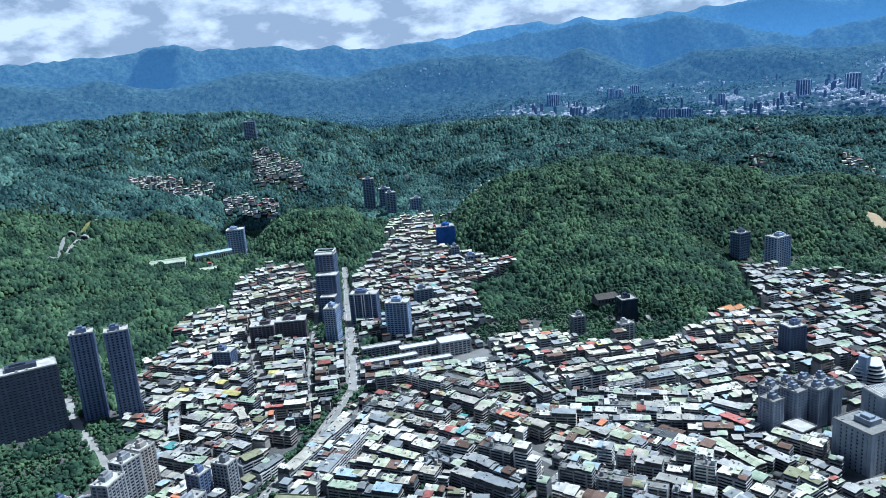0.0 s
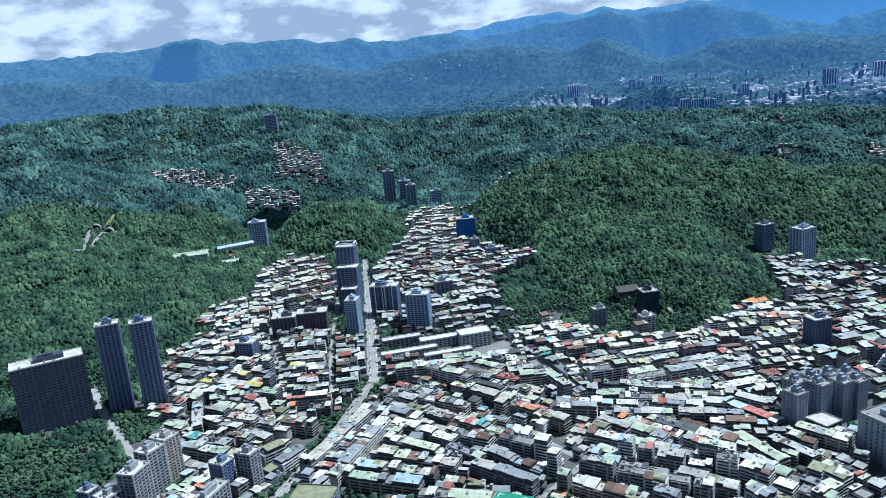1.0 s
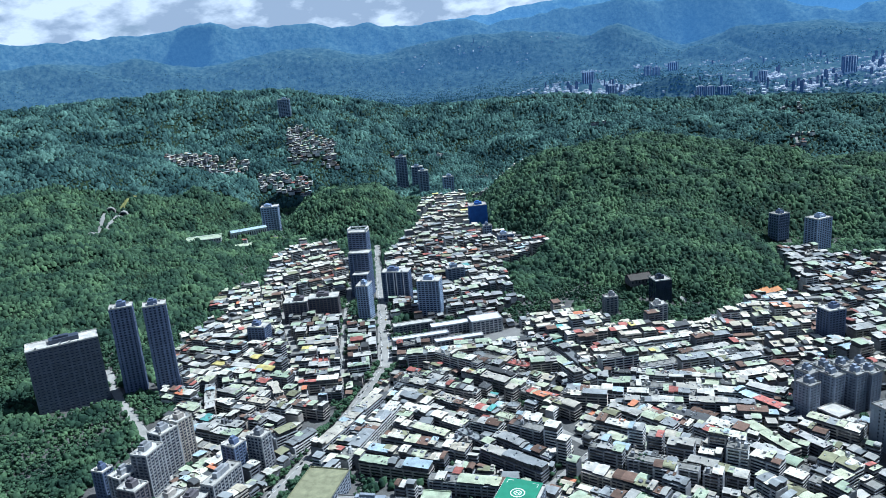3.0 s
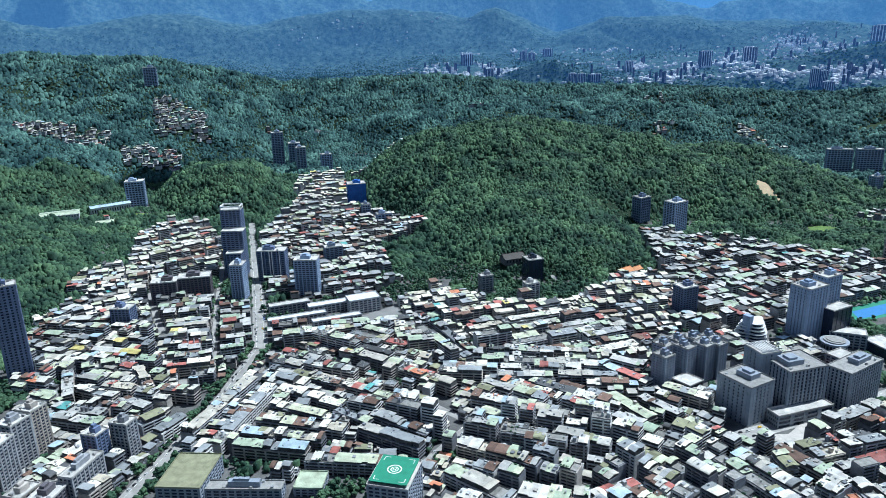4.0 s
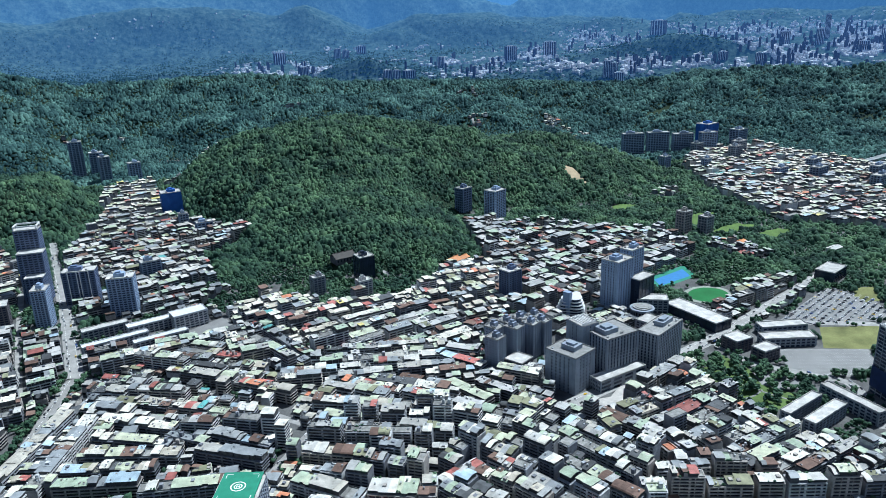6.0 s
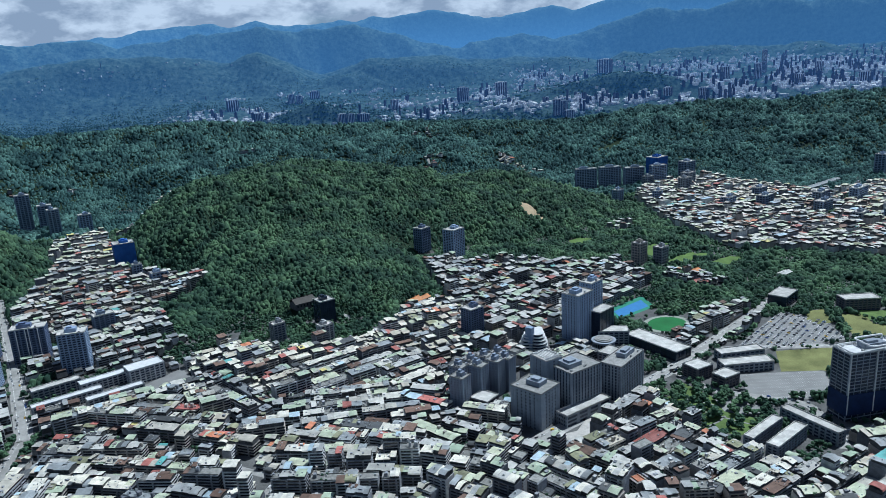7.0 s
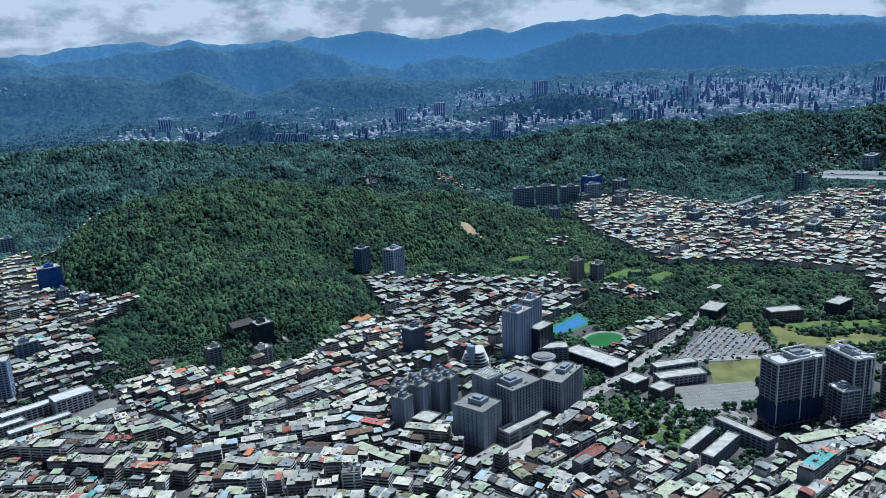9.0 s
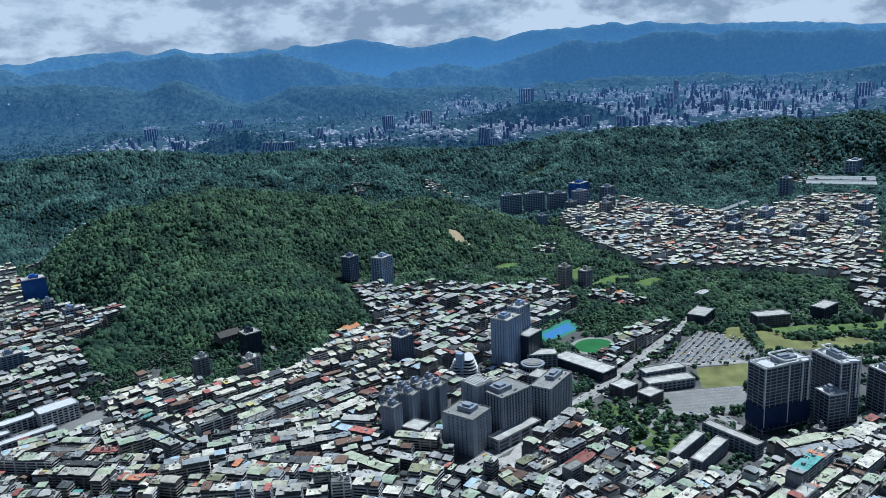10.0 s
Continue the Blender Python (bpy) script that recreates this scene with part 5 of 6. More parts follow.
district('cluster_rows', 20, (400, 830), (440, 850), (490, 810), (485, 740), (435, 720), (435, 765))
district('cluster_south', -45, (280, 725), (325, 745), (325, 665), (380, 655), (345, 595), (300, 625))
district('plaza_rows', 20, (410, 545), (450, 570), (505, 580), (500, 540), (465, 490), (390, 490))
district('clinic_rows', 15, (435, 700), (495, 745), (535, 735), (540, 695), (490, 680))
district('campus_east', 10, (615, 650), (720, 725), (830, 735), (780, 680), (655, 640))
district('grove_rows', 12, (1085, 555), (1235, 675), (1375, 655), (1025, 480))
district('avenue_west', 60, (-305, 605), (-270, 660), (-205, 630), (-235, 550), (-285, 555))
district("front_foot", -24, (60, 500), (150, 540), (226, 470), (386, 450), (531, 362), (560, 330), (505, 320), (346, 385), (200, 420))
district("patch_west", 4, (-335, 1040), (-218, 1050), (-188, 966), (-201, 910), (-278, 944))



def plan_rows(name, ang, poly, depth=12.5, gap=4.0, lmin=34, lmax=95):
    """Lays rows of apartment houses along one direction over the free ground of a district."""
    c, s = math.cos(radians(ang)), math.sin(radians(ang))
    p = np.array(poly, dtype=float)
    u, v = p[:, 0] * c + p[:, 1] * s, -p[:, 0] * s + p[:, 1] * c
    vv, k = v.min() + depth / 2 + 1, 0
    while vv < v.max():
        dep = depth * rng.uniform(0.85, 1.15)
        tt = np.arange(u.min(), u.max(), 2.0)
        ok = np.ones(len(tt), dtype=bool)
        for o in (-dep / 2, -dep / 4, 0, dep / 4, dep / 2):
            x, y = tt * c - (vv + o) * s, tt * s + (vv + o) * c
            ok &= (in_poly(x, y, poly) if abs(o) < dep / 2 else True) & (taken(x, y) == 0)
            for g in GROVES[-5:]:
                ok &= ~in_poly(x, y, g)
        start, limit = None, rng.uniform(lmin, lmax)
        for i in range(len(tt) + 1):
            good = i < len(tt) and ok[i] and (start is None or tt[i] - tt[start] < limit)
            if good and start is None:
                start = i
            elif not good and start is not None:
                a, b = tt[start], tt[i - 1]
                if b - a >= min(9, lmin):
                    m = (a + b) / 2
                    x, y = m * c - vv * s, m * s + vv * c
                    yield x, y, ang + rng.normal(0, 1.2), b - a, dep
                    limit = rng.uniform(lmin, lmax)
                start = None
                if i < len(tt) and ok[i] and b - a > 40 and rng.random() < 0.5:
                    ok[i:i + 2] = False
        k += 1
        vv += dep + (gap * rng.uniform(0.7, 1.3) if k % 2 else 0.35 * gap + 1.0)


def roof_shape(s, x0, x1, y0, y1, z, style, mat):
    """One roof over a unit, as one folded sheet: single pitch, gable, barrel, or flat with a kerb."""
    o = 0.7
    x0, x1, y0, y1 = x0 - 0.1, x1 + 0.1, y0 - o, y1 + o
    m, h = (y0 + y1) / 2, (y1 - y0) / 2
    r = rng.uniform(0.6, 1.6)
    if style == "pitch":
        prof = [(y0, z), (y1, z + r)]
    elif style == "fall":
        prof = [(y0, z + r), (y1, z)]
    elif style == "gable":
        prof = [(y0, z), (m, z + r + 0.3), (y1, z)]
    elif style == "barrel":
        prof = [(m - h * math.cos(math.pi * i / 6), z + (r + 0.7) * math.sin(math.pi * i / 6)) for i in range(7)]
    else:
        q = z - 2.9
        prof = [(y0 + o, q), (y0 + o, q + 1.2), (y0 + o + 0.3, q + 1.2), (y0 + o + 0.3, q + 0.25), (y1 - o - 0.3, q + 0.25), (y1 - o - 0.3, q + 1.2), (y1 - o, q + 1.2), (y1 - o, q)]
        n = len(prof)
        v = [(x0, a, b) for a, b in prof] + [(x1, a, b) for a, b in prof]
        s.add(v, [(k, n + k, n + (k + 1) % n, (k + 1) % n) for k in range(n)] + [(0, 1, 2, 3), (0, 3, 4, 7), (4, 5, 6, 7), (n + 3, n + 2, n + 1, n), (n + 7, n + 4, n + 3, n), (n + 7, n + 6, n + 5, n + 4)], mat)
        return
    n = len(prof)
    v = [(x0, a, b) for a, b in prof] + [(x1, a, b) for a, b in prof] + [(x0, a, b - 0.2) for a, b in prof] + [(x1, a, b - 0.2) for a, b in prof]
    f = []
    for k in range(n - 1):
        f += [(k, n + k, n + k + 1, k + 1), (2 * n + k + 1, 3 * n + k + 1, 3 * n + k, 2 * n + k), (k, k + 1, 2 * n + k + 1, 2 * n + k), (n + k + 1, n + k, 3 * n + k, 3 * n + k + 1)]
    f += [(0, 2 * n, 3 * n, n), (n - 1, 2 * n - 1, 4 * n - 1, 3 * n - 1)]
    s.add(v, f, mat)


def units(L):
    u, out = -L / 2, []
    while u < L / 2 - 2:
        w = rng.uniform(3.8, 9.0)
        if L / 2 - (u + w) < 3.5:
            w = L / 2 - u
        out.append((u, u + w))
        u += w
    return out


def row_plan(L, dep, flat=0.0):
    """The roofs of a row: neighbours often share a sheet, colour and pitch."""
    plan, last = [], None
    for a, b in units(L):
        if last is not None and rng.random() < 0.52:
            mat, style, dz = last
        else:
            mat = int(rng.choice(len(ROOF_W), p=np.array(ROOF_W) / sum(ROOF_W)))
            style = str(rng.choice(["pitch", "fall", "gable", "barrel", "flat"], p=[0.27, 0.25, 0.36, 0.06, 0.06]))
            if rng.random() < flat:
                mat = 10 if rng.random() < 0.6 else mat
                style = "flat"
            if mat == 10:
                style = "flat"
            dz = rng.uniform(2.2, 3.4) + float(rng.choice((0, 0, 0, 0, 0.9, 2.6)))
        last = (mat, style, dz)
        split = rng.random()
        if split < 0.12 and style != "flat":
            m = rng.uniform(-0.2, 0.25) * dep
            plan.append((a, b, -dep / 2, m, dz, mat, style))
            mat2 = int(rng.choice(len(ROOF_W), p=np.array(ROOF_W) / sum(ROOF_W)))
            plan.append((a, b, m + 0.8, dep / 2, dz + rng.uniform(-0.8, 0.8), mat2, "flat" if mat2 == 10 else "pitch"))
        else:
            cut = rng.choice((0, 0, 0, 1.5))
            plan.append((a, b, -dep / 2 + (cut if rng.random() < 0.5 else 0), dep / 2 - (cut if rng.random() < 0.5 else 0), dz, mat, style))
    return plan


def near_row(x, y, ang, L, dep, floors, wall, label, group):
    z = max(0.0, float(land(x, y)))
    z = 0.0 if z < 1.5 else z - 0.6
    t = thing("apartment_row", x, y, z, ang, label, "apartment building", group)
    h = floors * 3.15
    s = Soup()
    s.box(-L / 2, L / 2, -dep / 2, dep / 2, 0, h)
    part("window_core", s, M_GLASS, t)
    for i in range(floors):
        s = Soup()
        out = 0.5 + (0.4 if i else 0)
        z0, z1 = (i + 1) * 3.15 - 0.5, (i + 1) * 3.15 + (0.6 if i < floors - 1 else 0.4)
        s.box(-L / 2 - 0.2, L / 2 + 0.2, -dep / 2 - out, dep / 2 + out, z0, z1, 0, bottom=True)
        part("balcony_band", s, wall, t)
    us = units(L)
    for k, (a, b) in enumerate(us + [(L / 2 - 0.25, 0)]):
        s = Soup()
        s.box(a - 0.25, a + (0.25 if k % 2 else 1.4), -dep / 2 - 0.7, dep / 2 + 0.7, 0, h + 0.3)
        part("party_wall", s, wall, t)
    for s_end in (-1, 1):
        s = Soup()
        e = s_end * L / 2
        s.box(min(e, e + s_end * 0.3), max(e, e + s_end * 0.3), -dep / 2 - 0.3, dep / 2 + 0.3, 0, h + 0.9)
        part("end_wall", s, wall, t)
    for a, b, y0, y1, dz, mat, style in row_plan(L, dep, 0.15 if floors > 5 else 0.0):
        if style != "flat":
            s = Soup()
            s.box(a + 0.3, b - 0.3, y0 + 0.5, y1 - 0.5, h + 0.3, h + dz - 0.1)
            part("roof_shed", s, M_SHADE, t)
        s = Soup()
        roof_shape(s, a, b, y0, y1, h + (dz if style != "flat" else 3.2), style, 0)
        sheet_part = part("roof_sheet", s, ROOF_MATS[mat], t)
        if rng.random() < 0.13:
            v, f = ico(1)
            s = Soup()
            for k in range(5):
                q, ux, uy = rng.uniform(0.6, 1.3), rng.uniform(a + 0.8, b - 0.8), (y0 if rng.random() < 0.5 else y1) + rng.uniform(-0.4, 0.4)
                p = v * (1 + rng.normal(0, 0.25, (len(v), 1))) * q + (ux, uy, h + (1.0 if style == "flat" else dz - 0.2) + 0.3 * q)
                s.add([tuple(c) for c in p], [tuple(c) for c in f])
            tagged(part("roof_plant", s, M_LEAF, sheet_part, "leafy rooftop plants"), kind="stuff")
        if rng.random() < 0.55:
            s = Soup()
            ux, uy = (a + b) / 2, y0 + (y1 - y0) * rng.uniform(0.3, 0.7)
            zz = h + (0.3 if style == "flat" else dz + 0.6)
            q = [(ux + 0.9 * math.cos(k * math.pi / 4), uy + 0.9 * math.sin(k * math.pi / 4)) for k in range(8)]
            if rng.random() < 0.5:
                s.prism(q, zz, zz + 2.0)
                part("water_tank", s, M_STEEL, sheet_part, "steel rooftop water tank")
            else:
                s.box(ux - 1.5, ux + 1.5, uy - 1.8, uy + 1.8, h, h + 4.6)
                part("stair_house", s, wall, sheet_part)
    return t


def mid_row(x, y, ang, L, dep, floors, wall, label, group):
    """A row farther off: its storeys in one part, its patchwork of roofs in another."""
    z = max(0.0, float(land(x, y)))
    t = thing("apartment_row", x, y, 0.0 if z < 1.5 else z - 0.6, ang, label, "apartment building", group)
    h = floors * 3.15
    s = Soup()
    s.box(-L / 2, L / 2, -dep / 2, dep / 2, 0, h, 1)
    for i in range(floors):
        s.box(-L / 2 - 0.2, L / 2 + 0.2, -dep / 2 - 0.7, dep / 2 + 0.7, (i + 1) * 3.15 - 0.7, (i + 1) * 3.15 + 0.4, 0, bottom=True)
    for a, b in units(L)[::2]:
        s.box(a - 0.2, a + 1.3, -dep / 2 - 0.8, dep / 2 + 0.8, 0, h + 0.2, 0)
    tagged(part("storey_block", s, [wall, M_GLASS], t), kind="stuff")
    s = Soup()
    n = len(ROOF_MATS)
    for a, b, y0, y1, dz, mat, style in row_plan(L, dep, 0.12 if floors > 5 else 0.0):
        if style != "flat":
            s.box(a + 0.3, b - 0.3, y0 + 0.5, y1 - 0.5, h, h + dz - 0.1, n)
        roof_shape(s, a, b, y0, y1, h + (dz if style != "flat" else 3.2), style, mat)
        for k in range(int(rng.integers(0, 4))):
            ux, uy, q = rng.uniform(a + 0.6, b - 0.6), rng.uniform(y0 + 0.6, y1 - 0.6), rng.uniform(0.35, 0.8)
            s.box(ux - q, ux + q, uy - q * 0.8, uy + q * 0.8, h + dz - 0.4, h + dz + rng.uniform(0.9, 1.9), n + (1 if k else 2))
        if rng.random() < 0.3:
            ux, uy, q = (a + b) / 2, (y0 + y1) / 2, rng.uniform(0.8, 1.7)
            s.box(ux - q, ux + q, uy - q, uy + q, h, h + rng.uniform(4.4, 5.6), n + 1)
    tagged(part("roof", s, ROOF_MATS + [M_SHADE, wall, M_STEEL], t, "patchwork of pale metal roof sheets"), kind="stuff")
    return t


def far_row(s, x, y, ang, L, dep, floors, detail, white=False):
    z = max(0.0, float(land(x, y)))
    z = 0.0 if z < 1.5 else z - 0.6
    q = Soup()
    h, nm = floors * 3.15, len(ROOF_MATS)
    w = nm + (3 if white else int(rng.integers(0, 4)))
    q.box(-L / 2, L / 2, -dep / 2, dep / 2, 0, h, nm + 4)
    if detail:
        for i in range(floors):
            q.box(-L / 2 - 0.2, L / 2 + 0.2, -dep / 2 - 0.6, dep / 2 + 0.6, (i + 1) * 3.15 - 0.9, (i + 1) * 3.15 + 0.3, w)
        for a, b in units(L)[::2]:
            q.box(a - 0.2, a + 1.3, -dep / 2 - 0.8, dep / 2 + 0.8, 0, h + 0.2, w)
    else:
        q.box(-L / 2 - 0.3, L / 2 + 0.3, -dep / 2 - 0.3, dep / 2 + 0.3, 3, h, w)
    for a, b, y0, y1, dz, mat, style in row_plan(L, dep):
        if style == "barrel" and not detail:
            style = "gable"
        if style != "flat":
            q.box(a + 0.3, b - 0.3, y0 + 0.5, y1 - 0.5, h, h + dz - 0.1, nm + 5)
        roof_shape(q, a, b, y0, y1, h + (dz if style != "flat" else 3.2), style, mat)
        if rng.random() < 0.15:
            ux, uy = (a + b) / 2, (y0 + y1) / 2
            q.box(ux - 1.5, ux + 1.5, uy - 1.5, uy + 1.5, h, h + 4.8, w)
    c, sn = math.cos(radians(ang)), math.sin(radians(ang))
    q.shift(c, sn, x, y, z)
    n = len(s.v)
    s.v.extend(q.v)
    s.f.extend([tuple(i + n for i in f) for f in q.f])
    s.m.extend(q.m)


ROW_LABELS = [
    "grey tiled apartment row with patchwork of sheet-metal roofs",
    "beige tiled walk-up row under mixed metal roof sheds",
    "dark stained walk-up row with pale corrugated roofs",
    "white tiled apartment row with balconies and rooftop sheds",
]
PLANNED = []
# quarters of taller blocks with flat roofs, set wider apart
TALL = ("front_foot", "front", "front_east", "campus_front", "campus_side", "lower", "hospital_rows", "helipad_row", "market", "slope", "plaza_rows")
# rows that line the avenue and the triangle of streets below the junction: ends and depth
ROWS_AVENUE = [
    (-175, 643, -125, 750, 14),
    (-145, 617, -102, 729, 13),
    (-125, 616, -56, 592, 13),
    (-123, 639, -42, 608, 12),
    (-108, 660, -22, 623, 12),
    (-97, 687, -30, 645, 11),
    (-92, 719, -24, 671, 12),
    (-58, 744, 26, 682, 12),
    (-105, 772, -29, 720, 11),
    (-57, 581, 14, 562, 13),
    (-6, 625, 49, 581, 12),
    (7, 648, 58, 603, 11),
    (-31, 664, 3, 632, 10),
    (117, 611, 169, 583, 13),
    (174, 583, 222, 554, 13),
]
ROWS_MIDDLE = [
    (230, 615, 277, 560, 14),
    (255, 645, 277, 589, 13),
    (284, 633, 308, 593, 12),
    (137, 748, 211, 734, 13),
    (210, 731, 270, 712, 14),
    (270, 712, 304, 660, 13),
    (112, 665, 151, 643, 13),
    (151, 643, 200, 615, 13),
    (85, 583, 135, 550, 14),
    (42, 746, 96, 692, 12),
    (-70, 869, -0, 875, 12),
    (0, 878, 80, 890, 12),
    (-227, 795, -174, 798, 11),
    (-233, 822, -182, 829, 10),
    (-253, 861, -187, 863, 11),
]
ROWS_EAST = [
    (-260, 891, -196, 893, 11),
    (76, 860, 112, 769, 12),
    (96, 875, 130, 774, 12),
    (69, 540, 114, 492, 15),
    (124, 502, 160, 482, 20),
    (180, 481, 224, 497, 13),
    (420, 487, 487, 502, 14),
    (426, 469, 493, 486, 14),
    (327, 523, 357, 452, 14),
    (309, 519, 337, 441, 13),
    (294, 471, 313, 421, 13),
    (368, 524, 394, 461, 13),
    (620, 395, 676, 377, 13),
    (609, 376, 682, 352, 14),
]
ROWS_WOODSIDE = [
    (-421, 993, -390, 1059, 11),
    (-392, 966, -340, 961, 12),
    (-433, 964, -397, 980, 11),
    (-423, 929, -332, 895, 12),
    (-361, 876, -267, 838, 12),
    (-402, 882, -364, 860, 11),
    (-327, 811, -270, 827, 12),
    (-341, 805, -319, 740, 11),
    (-316, 760, -282, 740, 11),
    (-324, 721, -268, 695, 12),
    (-329, 702, -265, 676, 13),
    (-261, 727, -226, 702, 11),
    (-262, 800, -236, 748, 11),
]
ROWS_LANE = [
    (-227, 668, -208, 686, 13),
    (-204, 648, -186, 676, 13),
    (-256, 923, -203, 924, 11),
    (-215, 740, -181, 727, 12),
    (-196, 771, -170, 772, 13),
]
for x0, y0, x1, y1, dep in ROWS_AVENUE + ROWS_MIDDLE + ROWS_EAST + ROWS_WOODSIDE + ROWS_LANE:
    x, y, L, a = (x0 + x1) / 2, (y0 + y1) / 2, math.hypot(x1 - x0, y1 - y0), math.degrees(math.atan2(y1 - y0, x1 - x0))
    PLANNED.append((math.hypot(x, y), "long", x, y, a, L, dep, 4))
    mark(rect(x, y, a, L, dep, 1.5), 1)
for dname, ang, poly in DISTRICTS:
    dist = math.hypot(sum(p[0] for p in poly) / len(poly), sum(p[1] for p in poly) / len(poly))
    tall = dname in TALL
    for x, y, a, L, dep in plan_rows(dname, ang, poly, 12.0 if dist < 1150 else 12.5, 9.0 if tall else 5.6 if dist < 850 else 6.0, 13 if tall else 30 if dist < 850 else 11, 38 if tall else 80 if dist < 850 else 34):
        PLANNED.append((math.hypot(x, y), dname, x, y, a, L, dep, int(rng.choice([5, 6, 7, 8, 9], p=[0.28, 0.32, 0.22, 0.12, 0.06])) if tall else int(rng.choice([2, 3, 4, 5, 6, 8], p=[0.10, 0.18, 0.38, 0.22, 0.09, 0.03]))))
        mark(rect(x, y, a, L, dep, 0.4), 1)
# what is left between the rows fills with short houses
for dname, ang, poly in list(DISTRICTS):
    cx, cy = sum(p[0] for p in poly) / len(poly), sum(p[1] for p in poly) / len(poly)
    if math.hypot(cx, cy) > 1150:
        continue
    grown = [(cx + (px - cx) * 1.0 + 24 * (px - cx) / (math.hypot(px - cx, py - cy) + 1), cy + (py - cy) + 24 * (py - cy) / (math.hypot(px - cx, py - cy) + 1)) for px, py in poly]
    for turn, hd, lo in ((0, 8.5, 9), (90, 8.5, 9), (0, 6.0, 8)):
        for x, y, a, L, dep in plan_rows(dname, ang + turn, grown, hd, 1.2, lo, 20):
            if float(land(x, y)) > 6 or any(in_poly(np.array([x]), np.array([y]), g)[0] for g in GROVES):
                continue
            PLANNED.append((math.hypot(x, y) + 700, dname, x, y, a, L, dep, int(rng.choice([1, 2] if dname in TALL else [1, 2, 3, 4], p=[0.6, 0.4] if dname in TALL else [0.2, 0.35, 0.3, 0.15]))))
            mark(rect(x, y, a, L, dep, 0.3), 1)
PLANNED.sort()
far_soups = {}
# hamlets on the slopes: centre, half-lengths, bearing, number of houses
for hname, cx, cy, rx, ry, ang, count in (("red_hamlet", -800, 2140, 125, 50, -8, 150), ("hill_hamlet", -515, 2330, 75, 140, 12, 240), ("lower_hamlet", -545, 2050, 75, 60, 10, 110), ("valley_end", 70, 1955, 90, 16, 10, 18), ("ridge_houses", 990, 2210, 50, 30, 20, 12),
                                          ("east_hamlet", 1265, 2090, 40, 90, 10, 26), ("saddle_houses", 1140, 2600, 60, 30, 0, 10), ("hill_house", 460, 2560, 24, 14, 0, 3), ("red_roofs", -122, 2525, 26, 14, 0, 5), ("roadside", -268, 2505, 30, 10, 0, 4),
                                          ("grove_houses", 872, 880, 26, 46, 10, 26), ("grove_edge", 1030, 1262, 36, 24, 10, 14), ("far_right", 2380, 1470, 130, 40, 20, 34), ("woodland_west", -565, 1560, 40, 10, 15, 4)):
    for k in range(count):
        u, v = rng.uniform(-1, 1) * rx, rng.uniform(-1, 1) * ry
        c, sn = math.cos(radians(ang)), math.sin(radians(ang))
        x, y = cx + c * u - sn * v, cy + sn * u + c * v
        if taken(x, y) == 0:
            L, dep = rng.uniform(7, 15), rng.uniform(7, 11)
            a = ang + rng.normal(0, 12)
            PLANNED.append((math.hypot(x, y) + 900, hname, x, y, a, L, dep, int(rng.integers(2, 5))))
            mark(rect(x, y, a, L, dep, 2 if abs(y) > 1500 else 1), 1)
NEAR_COUNT, MID_COUNT = 74, 330
for k, (dist, dname, x, y, a, L, dep, fl) in enumerate(PLANNED):
    w = int(rng.integers(0, 4))
    if k < NEAR_COUNT:
        near_row(x, y, a, L, dep, fl, WALLS[w], ROW_LABELS[w], "apartment rows of the quarter")
    elif k < MID_COUNT:
        mid_row(x, y, a, L, dep, fl, WALLS[w], ROW_LABELS[w], "apartment rows of the quarter")
    else:
        far_row(far_soups.setdefault(dname, Soup()), x, y, a, L, dep, fl, dist < 1450, "hamlet" in dname and rng.random() < 0.6)
for dname, s in far_soups.items():
    ob = s.mesh("apartment_rows", ROOF_MATS + WALLS + [M_GLASS, M_SHADE], None)
    tagged(ob, "dense low apartment rows under patchwork metal roofs", "apartment buildings", kind="stuff")

